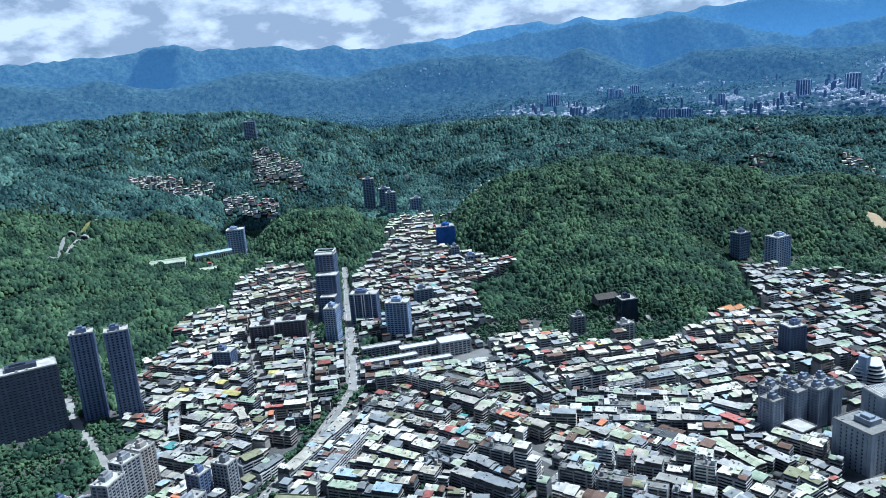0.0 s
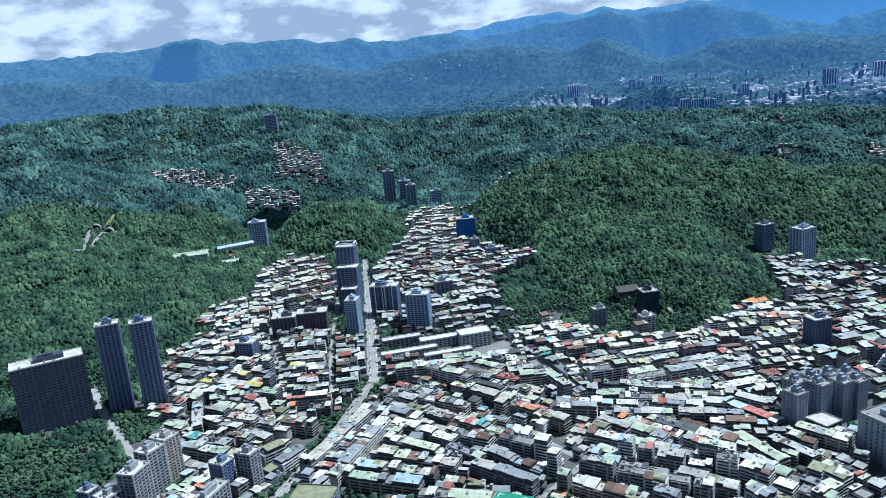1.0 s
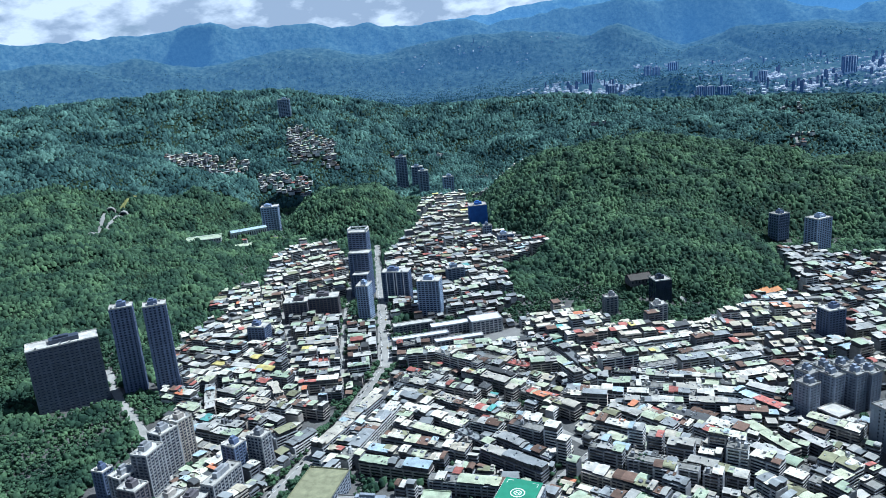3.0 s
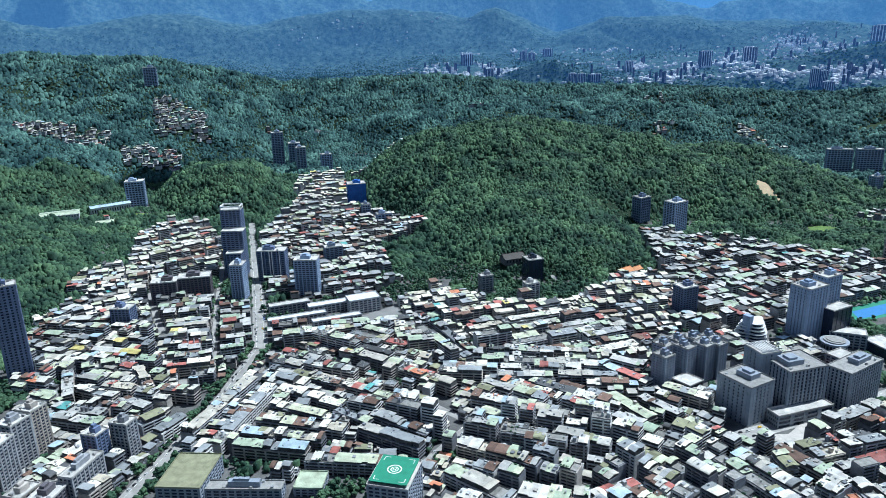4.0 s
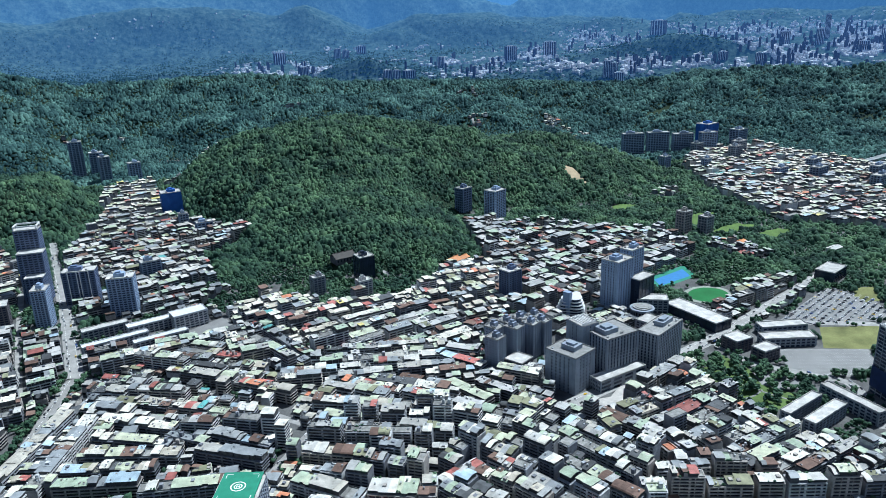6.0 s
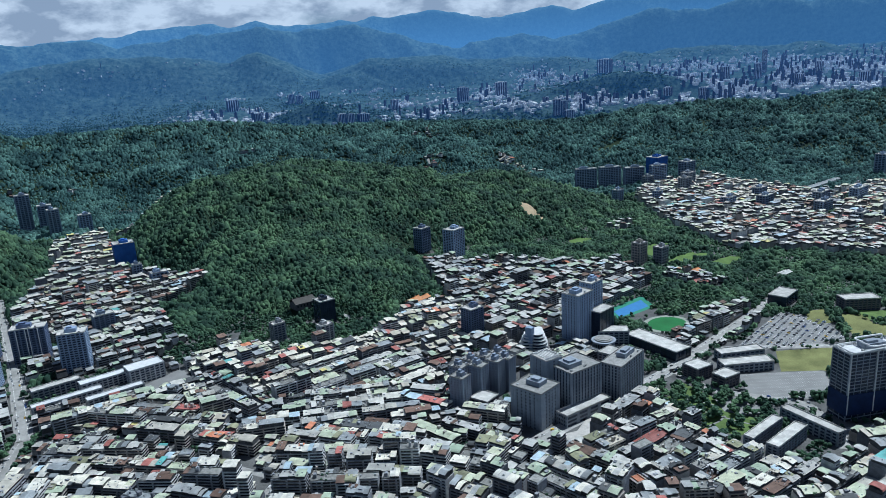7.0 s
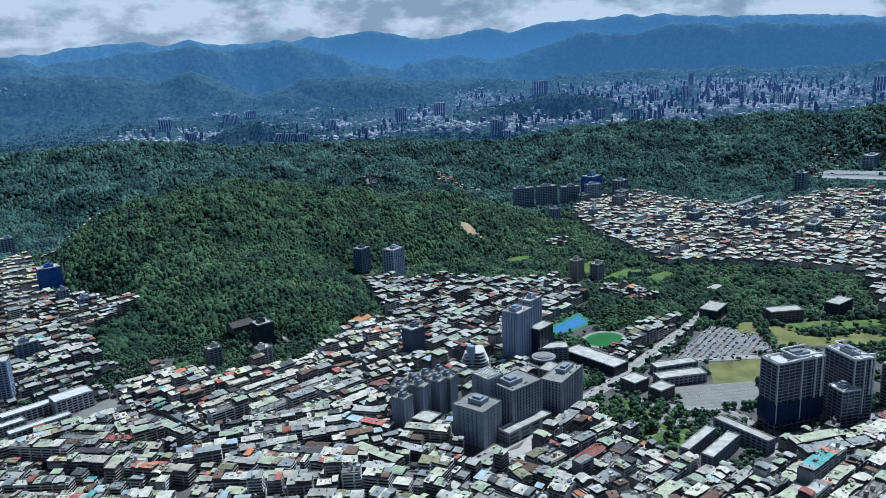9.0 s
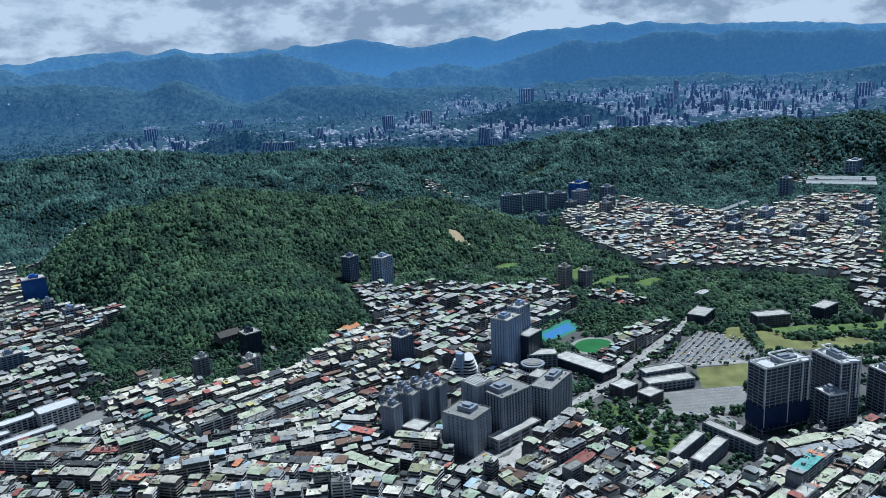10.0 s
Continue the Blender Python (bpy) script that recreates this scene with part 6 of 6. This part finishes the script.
# ---- woods ----
def crowns(name, xs, ys, size, sub, mat, label, category="trees", jag=0.28, flat=0.8, parent=None, zs=None):
    """Many lumpy crowns in one mesh, each a knobbly dome of its own shape."""
    if sub <= 0:
        # an open dome: apex and rings, fewer sides with distance
        m = 6 + sub
        ring = lambda q, z, o: [(q * math.cos(2 * math.pi * (k + o) / m), q * math.sin(2 * math.pi * (k + o) / m), z) for k in range(m)]
        if sub == -2:
            v = np.array(ring(0.58, 0.75, 0) + ring(1.0, -0.4, 0.5))
            f = [(0, 1, 2), (0, 2, 3)] + [t for k in range(m) for t in ((k, m + k, (k + 1) % m), ((k + 1) % m, m + k, m + (k + 1) % m))]
        else:
            v = np.array([(0, 0, 1.0)] + ring(0.66, 0.68, 0) + ring(1.0, -0.45, 0.5))
            f = [(0, 1 + k, 1 + (k + 1) % m) for k in range(m)]
            f += [t for k in range(m) for t in ((1 + k, 1 + m + k, 1 + (k + 1) % m), (1 + (k + 1) % m, 1 + m + k, 1 + m + (k + 1) % m))]
        f = np.array(f)
    else:
        v, f = ico(sub)
    n, k = len(xs), len(v)
    z = (land(xs, ys) if zs is None else zs)
    rr = size * rng.uniform(0.65, 1.35, n)
    if sub <= 0:
        # old stands swell above young ones
        stand = fbm(xs / 34 + 8, ys / 34 + 2, 3)
        rr = rr * np.clip(1.0 + 0.7 * stand, 0.72, 1.6)
        z = z + 6.0 * np.maximum(stand, -0.25)
    rad = 1 + rng.normal(0, jag, (n, k))
    th = rng.uniform(0, 2 * np.pi, n)
    c, s = np.cos(th)[:, None], np.sin(th)[:, None]
    px = (v[None, :, 0] * c - v[None, :, 1] * s) * rad * rr[:, None] + xs[:, None]
    py = (v[None, :, 0] * s + v[None, :, 1] * c) * rad * rr[:, None] * rng.uniform(0.8, 1.2, n)[:, None] + ys[:, None]
    hz = rng.uniform(0.6, 1.45, n) * flat
    pz = v[None, :, 2] * rad * rr[:, None] * hz[:, None] + (z + rr * rng.uniform(0.3, 0.75, n))[:, None]
    verts = np.stack([px, py, pz], 2).reshape(-1, 3)
    faces = (f[None] + (np.arange(n) * k)[:, None, None]).reshape(-1, 3)
    me = bpy.data.meshes.new(name)
    me.vertices.add(len(verts))
    me.vertices.foreach_set("co", verts.ravel().astype(np.float32))
    me.loops.add(len(faces) * 3)
    me.loops.foreach_set("vertex_index", faces.ravel().astype(np.int32))
    me.polygons.add(len(faces))
    me.polygons.foreach_set("loop_start", np.arange(0, len(faces) * 3, 3, dtype=np.int32))
    me.update()
    me.materials.append(mat)
    ob = new(name, me)
    return tagged(ob, label, category, kind="stuff")


def scatter(r0, r1, spacing, az0=-39, az1=67):
    """Points about spacing apart between two ranges, as rows of a jittered grid."""
    xs, ys = np.meshgrid(np.arange(-2600, 3300, spacing), np.arange(200, 3400, spacing))
    xs, ys = xs.ravel() + rng.uniform(-0.45, 0.45, xs.size) * spacing, ys.ravel() + rng.uniform(-0.45, 0.45, ys.size) * spacing
    r, az = np.hypot(xs, ys), np.degrees(np.arctan2(xs, ys))
    ok = (r > r0) & (r < r1) & (az > az0) & (az < az1)
    return xs[ok], ys[ok]


def woods(x, y):
    t = taken(x, y)
    free = t == 0
    for dx, dy in ((4, 0), (-4, 0), (0, 4), (0, -4)):
        free &= taken(x + dx, y + dy) != 1
    h = land(x, y)
    r = np.hypot(x, y)
    ok = free & ((h > 1.5) | (r > 1080) | ((x < -395) & (r > 640)) | ((x > 500) & (r > 780) & (vnoise(x / 14, y / 14) > 0.08)))
    for poly in GROVES:
        ok |= free & in_poly(x, y, poly)
    return ok


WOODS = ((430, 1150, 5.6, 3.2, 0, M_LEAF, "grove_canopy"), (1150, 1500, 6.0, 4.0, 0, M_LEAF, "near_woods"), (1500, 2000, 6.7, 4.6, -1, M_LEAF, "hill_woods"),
         (2000, 2500, 7.8, 5.3, -2, M_LEAF_HAZED, "slope_woods"), (2500, 3180, 9.4, 6.4, -2, M_LEAF_HAZED, "ridge_woods"))
for r0, r1, sp, size, sub, mat, nm in WOODS:
    x, y = scatter(r0, r1, sp)
    ok = woods(x, y)
    x, y = x[ok], y[ok]
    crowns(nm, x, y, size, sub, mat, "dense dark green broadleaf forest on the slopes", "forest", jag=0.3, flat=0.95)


# the nearest trees are bunches of leaf clumps
x, y = scatter(430, 1150, 9.0)
ok = woods(x, y)
x, y = x[ok], y[ok]
tall = rng.uniform(2.2, 4.6, len(x))
cx, cy, cz = [], [], []
for k in range(6):
    a, q = rng.uniform(0, 2 * np.pi, len(x)), rng.uniform(0.2, 1.0, len(x)) * tall * 0.85
    cx.append(x + q * np.cos(a))
    cy.append(y + q * np.sin(a))
    cz.append(np.maximum(0, land(x, y)) + tall * rng.uniform(0.7, 1.9, len(x)) - 0.25 * q)
crowns("grove_trees", np.concatenate(cx), np.concatenate(cy), 1.6, 1, M_LEAF, "leafy green trees in groves between the buildings", "trees", jag=0.3, zs=np.concatenate(cz))


# small trees and bushes in the lanes and back yards
x, y = scatter(470, 1250, 5.0)
keep = (taken(x, y) == 0) & (land(x, y) < 3) & (vnoise(x / 16 + 3, y / 16) + 0.5 * vnoise(x / 60, y / 60) > 0.24)
x, y = x[keep], y[keep]
crowns("lane_trees", x, y, 2.3, 1, M_LEAF, "small trees and bushes in the lanes between buildings", "trees", jag=0.3, zs=rng.uniform(1.0, 4.5, len(x)))


# ---- single trees along streets and in the park ----
def tree_kind(seed, h, spread):
    """A street tree: tapered trunk, limbs and a crown of leaf clumps."""
    r = np.random.default_rng(seed)
    s = Soup()
    n = 7
    rings = [(0.28, 0), (0.2, h * 0.3), (0.1, h * 0.62)]
    for (ra, za), (rb, zb) in zip(rings, rings[1:]):
        ring = lambda q, z: [(q * math.cos(2 * math.pi * k / n), q * math.sin(2 * math.pi * k / n), z) for k in range(n)]
        s.add(ring(ra, za) + ring(rb, zb), [(k, (k + 1) % n, n + (k + 1) % n, n + k) for k in range(n)])
    for k in range(4):
        a = k * 1.6 + r.uniform(0, 0.6)
        dx, dy = math.cos(a), math.sin(a)
        z0, z1, L = h * r.uniform(0.3, 0.4), h * r.uniform(0.55, 0.75), spread * 0.6
        s.add([(-0.08 * dy, 0.08 * dx, z0), (0.08 * dy, -0.08 * dx, z0), (0, 0, z0 + 0.2), (dx * L, dy * L, z1)], [(0, 1, 3), (1, 2, 3), (2, 0, 3)])
    v, f = ico(2)
    c = Soup()
    for k in range(15):
        a, q = r.uniform(0, 2 * math.pi), spread * r.uniform(0.1, 0.75)
        cx, cy, cz, rad = q * math.cos(a), q * math.sin(a), h * r.uniform(0.42, 0.9), spread * r.uniform(0.26, 0.46)
        jit = 1 + r.normal(0, 0.2, len(v))
        p = v * jit[:, None] * rad * (1, 1, 0.8) + (cx, cy, cz)
        c.add([tuple(t) for t in p], [tuple(t) for t in f])
    return s, c


KINDS = []
for k, (h, sp) in enumerate(((8, 4.4), (10, 5.4), (6.5, 3.8))):
    trunk, crown = tree_kind(11 + k, h, sp)
    t = thing("street_tree", -900, 480 + 20 * k, float(land(-900, 480 + 20 * k)), 0, "leafy broadleaf tree with rounded green crown beside the street", "tree", "street and park trees")
    part("trunk", trunk, M_BARK, t)
    ob = part("crown", crown, M_LEAF, t)
    KINDS.append(t)
SPOTS = []
for x0, x1, y0, y1, count in ((-60, 0, 520, 545, 10), (515, 600, 452, 595, 120), (520, 600, 560, 610, 14), (560, 640, 415, 470, 16), (640, 720, 470, 500, 8), (930, 1200, 520, 640, 26), (-160, 10, 985, 1010, 22), (330, 420, 640, 670, 8)):
    for k in range(count):
        SPOTS.append((rng.uniform(x0, x1), rng.uniform(y0, y1)))
for nm, off, step in (("avenue", 11.5, 9), ("avenue", -11.5, 9), ("boulevard", 11, 14), ("boulevard", -11, 14), ("campus_road", 10.5, 9), ("campus_road", -10.5, 10), ("park_road", 8, 12), ("park_road", -8, 12), ("cross_road", 10, 12), ("wide_street", -9, 12), ("hillside_road", 7, 12)):
    q, d, w = LINES[nm]
    s = np.concatenate([[0], np.cumsum(np.hypot(*np.diff(q, axis=0).T))])
    for t in np.arange(5, s[-1] - 5, step):
        x, y = np.interp(t, s, q[:, 0]), np.interp(t, s, q[:, 1])
        dx, dy = np.interp(t, s, d[:, 0]), np.interp(t, s, d[:, 1])
        SPOTS.append((x - dy * off + rng.normal(0, 0.8), y + dx * off + rng.normal(0, 0.8)))
used = 0
for x, y in SPOTS:
    if taken(x, y) == 1 or used > 300 or math.hypot(x, y) < 460 or math.hypot(x, y) > 1500:
        continue
    k = rng.uniform(0.75, 1.25)
    src = KINDS[int(rng.integers(0, 3))]
    c = copy_thing(src, pose(x, y, max(0.0, float(land(x, y))), 0, 0, rng.uniform(0, 360)))
    c.scale = (k, k, k * rng.uniform(0.9, 1.15))
    used += 1
for t in KINDS:
    for o in list(t.children):
        bpy.data.objects.remove(o)
    bpy.data.objects.remove(t)

# ---- far country: woods on the plain and its hills, the city between them ----
# parts of the far city: bearing, degrees above the eye's level, half widths of both, weight
QUARTERS = [(24.0, -3.1, 4.5, 0.32, 1.0), (29.0, -2.55, 3.0, 0.4, 0.8), (9.5, -3.3, 3.0, 0.45, 0.8), (16.0, -1.95, 8.0, 0.16, 0.5), (37.5, -3.7, 5.5, 0.55, 1.2), (34.0, -1.7, 3.2, 0.5, 0.9), (46.0, -2.6, 4.5, 0.9, 1.2),
            (52.0, -2.3, 6.0, 1.0, 1.4), (58.0, -2.2, 5.0, 0.8, 0.8), (47.0, -1.2, 11.0, 0.5, 0.9), (26.0, -4.0, 8.0, 0.3, 0.35), (-2.0, -0.6, 6.0, 0.5, 0.12), (2.0, 0.6, 6.0, 0.4, 0.12), (17.0, 1.6, 3.0, 0.5, 0.10)]


def city_share(az, el):
    return sum(w * np.exp(-((az - a) / ra) ** 2 - ((el - e) / re) ** 2) for a, e, ra, re, w in QUARTERS)


def far_place(az, el, r0=3330):
    """The point of the far ground seen on a bearing at an angle above the eye's level."""
    r = np.arange(r0, 4740, 4.0)
    x, y = r * math.sin(radians(az)), r * math.cos(radians(az))
    z = land(x, y)
    up = np.degrees(np.arctan2(z - EYE, r))
    i = int(np.argmax(up >= el))
    return float(x[i]), float(y[i]), float(z[i]), float(r[i])


def far_woods():
    xs, ys = np.meshgrid(np.arange(-2900, 4000, 13.0), np.arange(1500, 4500, 13.0))
    xs, ys = xs.ravel() + rng.uniform(-5.5, 5.5, xs.size), ys.ravel() + rng.uniform(-5.5, 5.5, ys.size)
    r, az = np.hypot(xs, ys), np.degrees(np.arctan2(xs, ys))
    ok = (r > 3300) & (r < 4240) & (az > -36) & (az < 66)
    xs, ys, r, az = xs[ok], ys[ok], r[ok], az[ok]
    el = np.degrees(np.arctan2(land(xs, ys) - EYE, r))
    grown = np.exp(-((az - 39.5) / 5.0) ** 2 - ((r - 3690) / 80) ** 2) + np.exp(-((az - 15.6) / 2.8) ** 2 - ((r - 3550) / 60) ** 2)
    keep = rng.random(len(xs)) > 2.4 * city_share(az, el) * np.clip(1 - 1.6 * grown, 0, 1) + 0.35 * (fbm(xs / 90, ys / 90, 2) > 0.18)
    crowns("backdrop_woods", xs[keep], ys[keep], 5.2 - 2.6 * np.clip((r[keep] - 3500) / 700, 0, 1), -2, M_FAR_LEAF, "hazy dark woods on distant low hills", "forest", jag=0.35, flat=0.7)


def far_city():
    s, q = Soup(), Soup()
    az, r = rng.uniform(-12, 66, 60000), rng.uniform(3400, 4330, 60000)
    x, y = r * np.sin(np.radians(az)), r * np.cos(np.radians(az))
    z = land(x, y)
    el = np.degrees(np.arctan2(z - EYE, r))
    clump = np.clip(0.35 + 1.6 * fbm(x / 85 + 4, y / 85, 3), 0.04, 1.2)
    hills = 1.5 * np.exp(-((az - 39.5) / 4.6) ** 2 - ((r - 3680) / 75) ** 2) + 1.2 * np.exp(-((az - 15.6) / 2.4) ** 2 - ((r - 3550) / 60) ** 2)
    ok = rng.random(len(az)) < 0.85 * city_share(az, el) * clump * (1 - np.clip(hills, 0, 1))
    for i in np.flatnonzero(ok)[:9000]:
        k = 1.0 - 0.55 * (r[i] - 3400) / 930
        tall = rng.random() < (0.09 if az[i] > 32 else 0.05)
        w, d = rng.uniform(5, 13) * k, rng.uniform(5, 11) * k
        h = (rng.uniform(22, 52) if tall else rng.uniform(5, 13)) * k
        if tall:
            w, d = w * 0.65, d * 0.6
        o = Soup()
        o.box(-w, w, -d, d, -3, h)
        if tall:
            o.box(-w * 0.5, w * 0.5, -d * 0.5, d * 0.5, h, h + 3 * k)
        a = rng.normal(0.3, 0.35)
        o.shift(math.cos(a), math.sin(a), float(x[i]), float(y[i]), float(z[i]))
        s.add(o.v[:8], o.f[:4], int(tall))
        if tall:
            s.add(o.v, o.f[4:], 1)
        else:
            q.add(o.v, o.f[4:])
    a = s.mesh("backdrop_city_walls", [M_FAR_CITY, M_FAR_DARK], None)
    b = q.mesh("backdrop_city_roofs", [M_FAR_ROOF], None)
    tagged(a, "distant hazy city blocks on the plain", "city", kind="stuff")
    tagged(b, "distant pale city roofs on the plain", "city", kind="stuff")


# the far towers that stand out singly: bearing, foot, width and height in degrees
FAR_TOWERS = [(34.4, -4.58, 0.62, 1.23), (34.95, -4.6, 0.5, 1.1), (35.30, -5.1, 0.72, 0.88), (30.08, -2.81, 0.89, 0.96), (27.09, -3.19, 0.84, 1.09), (21.68, -3.53, 0.56, 0.78), (17.55, -4.29, 0.62, 0.69), (18.25, -4.29, 0.6, 0.66), (19.20, -4.25, 0.9, 0.56),
              (15.61, -2.30, 0.70, 0.55), (13.8, -2.62, 0.5, 0.71), (14.4, -2.6, 0.5, 0.6), (9.42, -2.84, 0.85, 0.81), (11.18, -3.97, 0.59, 0.83), (38.0, -1.54, 1.0, 0.99), (49.11, -2.02, 0.34, 1.56), (45.06, -3.77, 0.59, 0.85),
              (61.34, -2.10, 0.90, 0.90), (46.53, -2.34, 0.62, 0.84), (48.72, -2.42, 0.49, 1.04), (55.48, -2.87, 0.74, 0.68), (56.55, -3.4, 0.26, 0.79), (51.4, -2.9, 0.6, 0.7), (52.6, -2.2, 0.5, 0.8), (42.6, -3.4, 0.6, 0.6)]


def far_tower(az, el, wide, high):
    x, y, z, r = far_place(az, el, 2700 if el < -4.2 and az < 30 else 3330)
    w, h = r * radians(wide), r * radians(high)
    t = thing("far_tower", x, y, z - 2, -az + rng.uniform(-25, 25), "dark hazy tower block standing over the distant city", "tower block", "towers of the distant city")
    s = Soup()
    s.box(-w / 2, w / 2, -w * 0.3, w * 0.3, 0, h)
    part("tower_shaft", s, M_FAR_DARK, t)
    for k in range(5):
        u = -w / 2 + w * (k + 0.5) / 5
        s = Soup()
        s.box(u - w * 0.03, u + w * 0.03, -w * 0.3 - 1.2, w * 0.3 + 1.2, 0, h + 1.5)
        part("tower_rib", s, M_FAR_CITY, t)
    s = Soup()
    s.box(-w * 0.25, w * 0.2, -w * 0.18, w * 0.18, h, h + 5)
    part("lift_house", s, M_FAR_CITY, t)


far_woods()
far_city()
for row in FAR_TOWERS:
    far_tower(*row)


# cable-stayed bridge on the plain: a leaning white pylon, its deck and stays
bx, by, bz, br = far_place(59.1, -1.94)
bridge = thing("cable_bridge", bx, by, bz, -59, "white cable-stayed bridge with one tall pylon on the plain", "bridge")
s = Soup()
s.add([(-3, -2, 0), (3, -2, 0), (3, 2, 0), (-3, 2, 0), (15.5, -1, 68), (17.5, -1, 68), (17.5, 1, 68), (15.5, 1, 68)], [(0, 1, 5, 4), (1, 2, 6, 5), (2, 3, 7, 6), (3, 0, 4, 7), (4, 5, 6, 7)])
part("pylon", s, M_FAR_ROOF, bridge, "tall white leaning pylon")
s = Soup()
s.box(-100, 125, -4, 4, 3, 6, bottom=True)
part("bridge_deck", s, M_FAR_ROOF, bridge)
for k in range(6):
    s = Soup()
    u = -15 - 13 * k
    s.plate([(u, -0.5, 6), (u + 1.4, -0.5, 6), (16, -0.5, 64 - 4 * k), (15, -0.5, 64 - 4 * k)], 0.6)
    part("stay_cable", s, M_FAR_ROOF, bridge)


# ---- vehicles ----
PAINTS = [material("car_paint_" + n, c, 0.3, metal=0.1, vary=0.08, spread=0.05, bump=0) for n, c in (("white", (0.7, 0.7, 0.7)), ("silver", (0.42, 0.44, 0.46)), ("black", (0.03, 0.03, 0.035)), ("yellow", (0.75, 0.5, 0.03)), ("blue", (0.05, 0.1, 0.3)))]
M_TYRE = material("tyre_rubber", (0.02, 0.02, 0.02), 0.9, bump=0)


def car_kind(paint, word):
    t = thing("car", 0, 0, 0, 0, word + " car standing on grey asphalt", "car", "cars on streets and car parks")
    s = Soup()
    prof = [(-2.2, 0.35), (2.2, 0.35), (2.25, 0.75), (1.1, 0.95), (-2.0, 1.0), (-2.25, 0.8)]
    v = [(x, -0.88, z) for x, z in prof] + [(x, 0.88, z) for x, z in prof]
    n = len(prof)
    s.add(v, [tuple(range(n)), tuple(range(2 * n - 1, n - 1, -1))] + [(k, n + k, n + (k + 1) % n, (k + 1) % n) for k in range(n)])
    part("body", s, paint, t)
    s = Soup()
    prof = [(-1.7, 0.98), (1.0, 0.95), (0.35, 1.42), (-1.3, 1.42)]
    v = [(x, -0.76, z) for x, z in prof] + [(x, 0.76, z) for x, z in prof]
    s.add(v, [(0, 1, 2, 3), (7, 6, 5, 4), (0, 4, 5, 1), (1, 5, 6, 2), (2, 6, 7, 3), (3, 7, 4, 0)])
    part("cabin", s, M_GLASS, t, "dark glazed cabin")
    for ux in (-1.35, 1.35):
        for uy in (-0.85, 0.85):
            s = Soup()
            w = [(ux + 0.33 * math.cos(k * math.pi / 4), 0.33 + 0.33 * math.sin(k * math.pi / 4)) for k in range(8)]
            s.add([(x, uy - 0.1, z) for x, z in w] + [(x, uy + 0.1, z) for x, z in w], [tuple(range(8)), tuple(range(15, 7, -1))] + [(k, 8 + k, 8 + (k + 1) % 8, (k + 1) % 8) for k in range(8)])
            part("wheel", s, M_TYRE, t)
    return t


CARS = [car_kind(p, w) for p, w in zip(PAINTS, ("white", "silver", "black", "yellow", "dark blue"))]
PICK = [0.42, 0.29, 0.23, 0.03, 0.03]
spots = []
(ax, ay), (bx, by) = LOT_EAST[0], LOT_EAST[1]
n = math.hypot(bx - ax, by - ay)
ux, uy = (bx - ax) / n, (by - ay) / n
for row in np.arange(4, 110, 8.5):
    for k in np.arange(4.3, 170, 2.6):
        x, y = ax + ux * k + uy * row, ay + uy * k - ux * row
        if in_poly(np.array([x]), np.array([y]), LOT_EAST)[0] and rng.random() < 0.5:
            spots.append((x, y, math.degrees(math.atan2(uy, ux)) + 90 + (180 if rng.random() < 0.5 else 0), 0.06))
for nm in ("boulevard", "avenue", "campus_road", "cross_road", "wide_street", "park_road", "market_street"):
    q, d, w = LINES[nm]
    for k in range(2, len(q) - 2):
        for side in (-1, 1):
            if rng.random() < 0.5:
                o = side * rng.uniform(0.16, 0.38) * w
                spots.append((q[k][0] - d[k][1] * o, q[k][1] + d[k][0] * o, math.degrees(math.atan2(d[k][1], d[k][0])) + (0 if side > 0 else 180), 0.07))
spots = [spots[i] for i in rng.permutation(len(spots))]
REST, spots = spots[70:], spots[:70]
for x, y, a, z in spots:
    copy_thing(CARS[int(rng.choice(5, p=PICK))], pose(x, y, max(0.0, float(land(x, y))) + z, 0, 0, a))
for t in CARS:
    for o in list(t.children):
        bpy.data.objects.remove(o)
    bpy.data.objects.remove(t)

# the rest of the traffic and the full car park, past counting
s = Soup()
for x, y, a, z in REST[:900]:
    q = Soup()
    m = int(rng.choice(5, p=PICK))
    q.box(-2.15, 2.15, -0.86, 0.86, 0.3, 0.95, m, bottom=True)
    v = [(-1.8, -0.8, 0.95), (1.1, -0.8, 0.95), (1.1, 0.8, 0.95), (-1.8, 0.8, 0.95), (-1.3, -0.68, 1.45), (0.4, -0.68, 1.45), (0.4, 0.68, 1.45), (-1.3, 0.68, 1.45)]
    q.add(v, [(0, 1, 5, 4), (1, 2, 6, 5), (2, 3, 7, 6), (3, 0, 4, 7)], 5)
    q.add(v, [(4, 5, 6, 7)], m)
    q.shift(math.cos(radians(a)), math.sin(radians(a)), x, y, max(0.0, float(land(x, y))) + z)
    n = len(s.v)
    s.v.extend(q.v)
    s.f.extend([tuple(i + n for i in f) for f in q.f])
    s.m.extend(q.m)
tagged(s.mesh("parked_cars", PAINTS + [M_GLASS], None), "rows of parked cars and traffic on asphalt", "cars", kind="stuff")
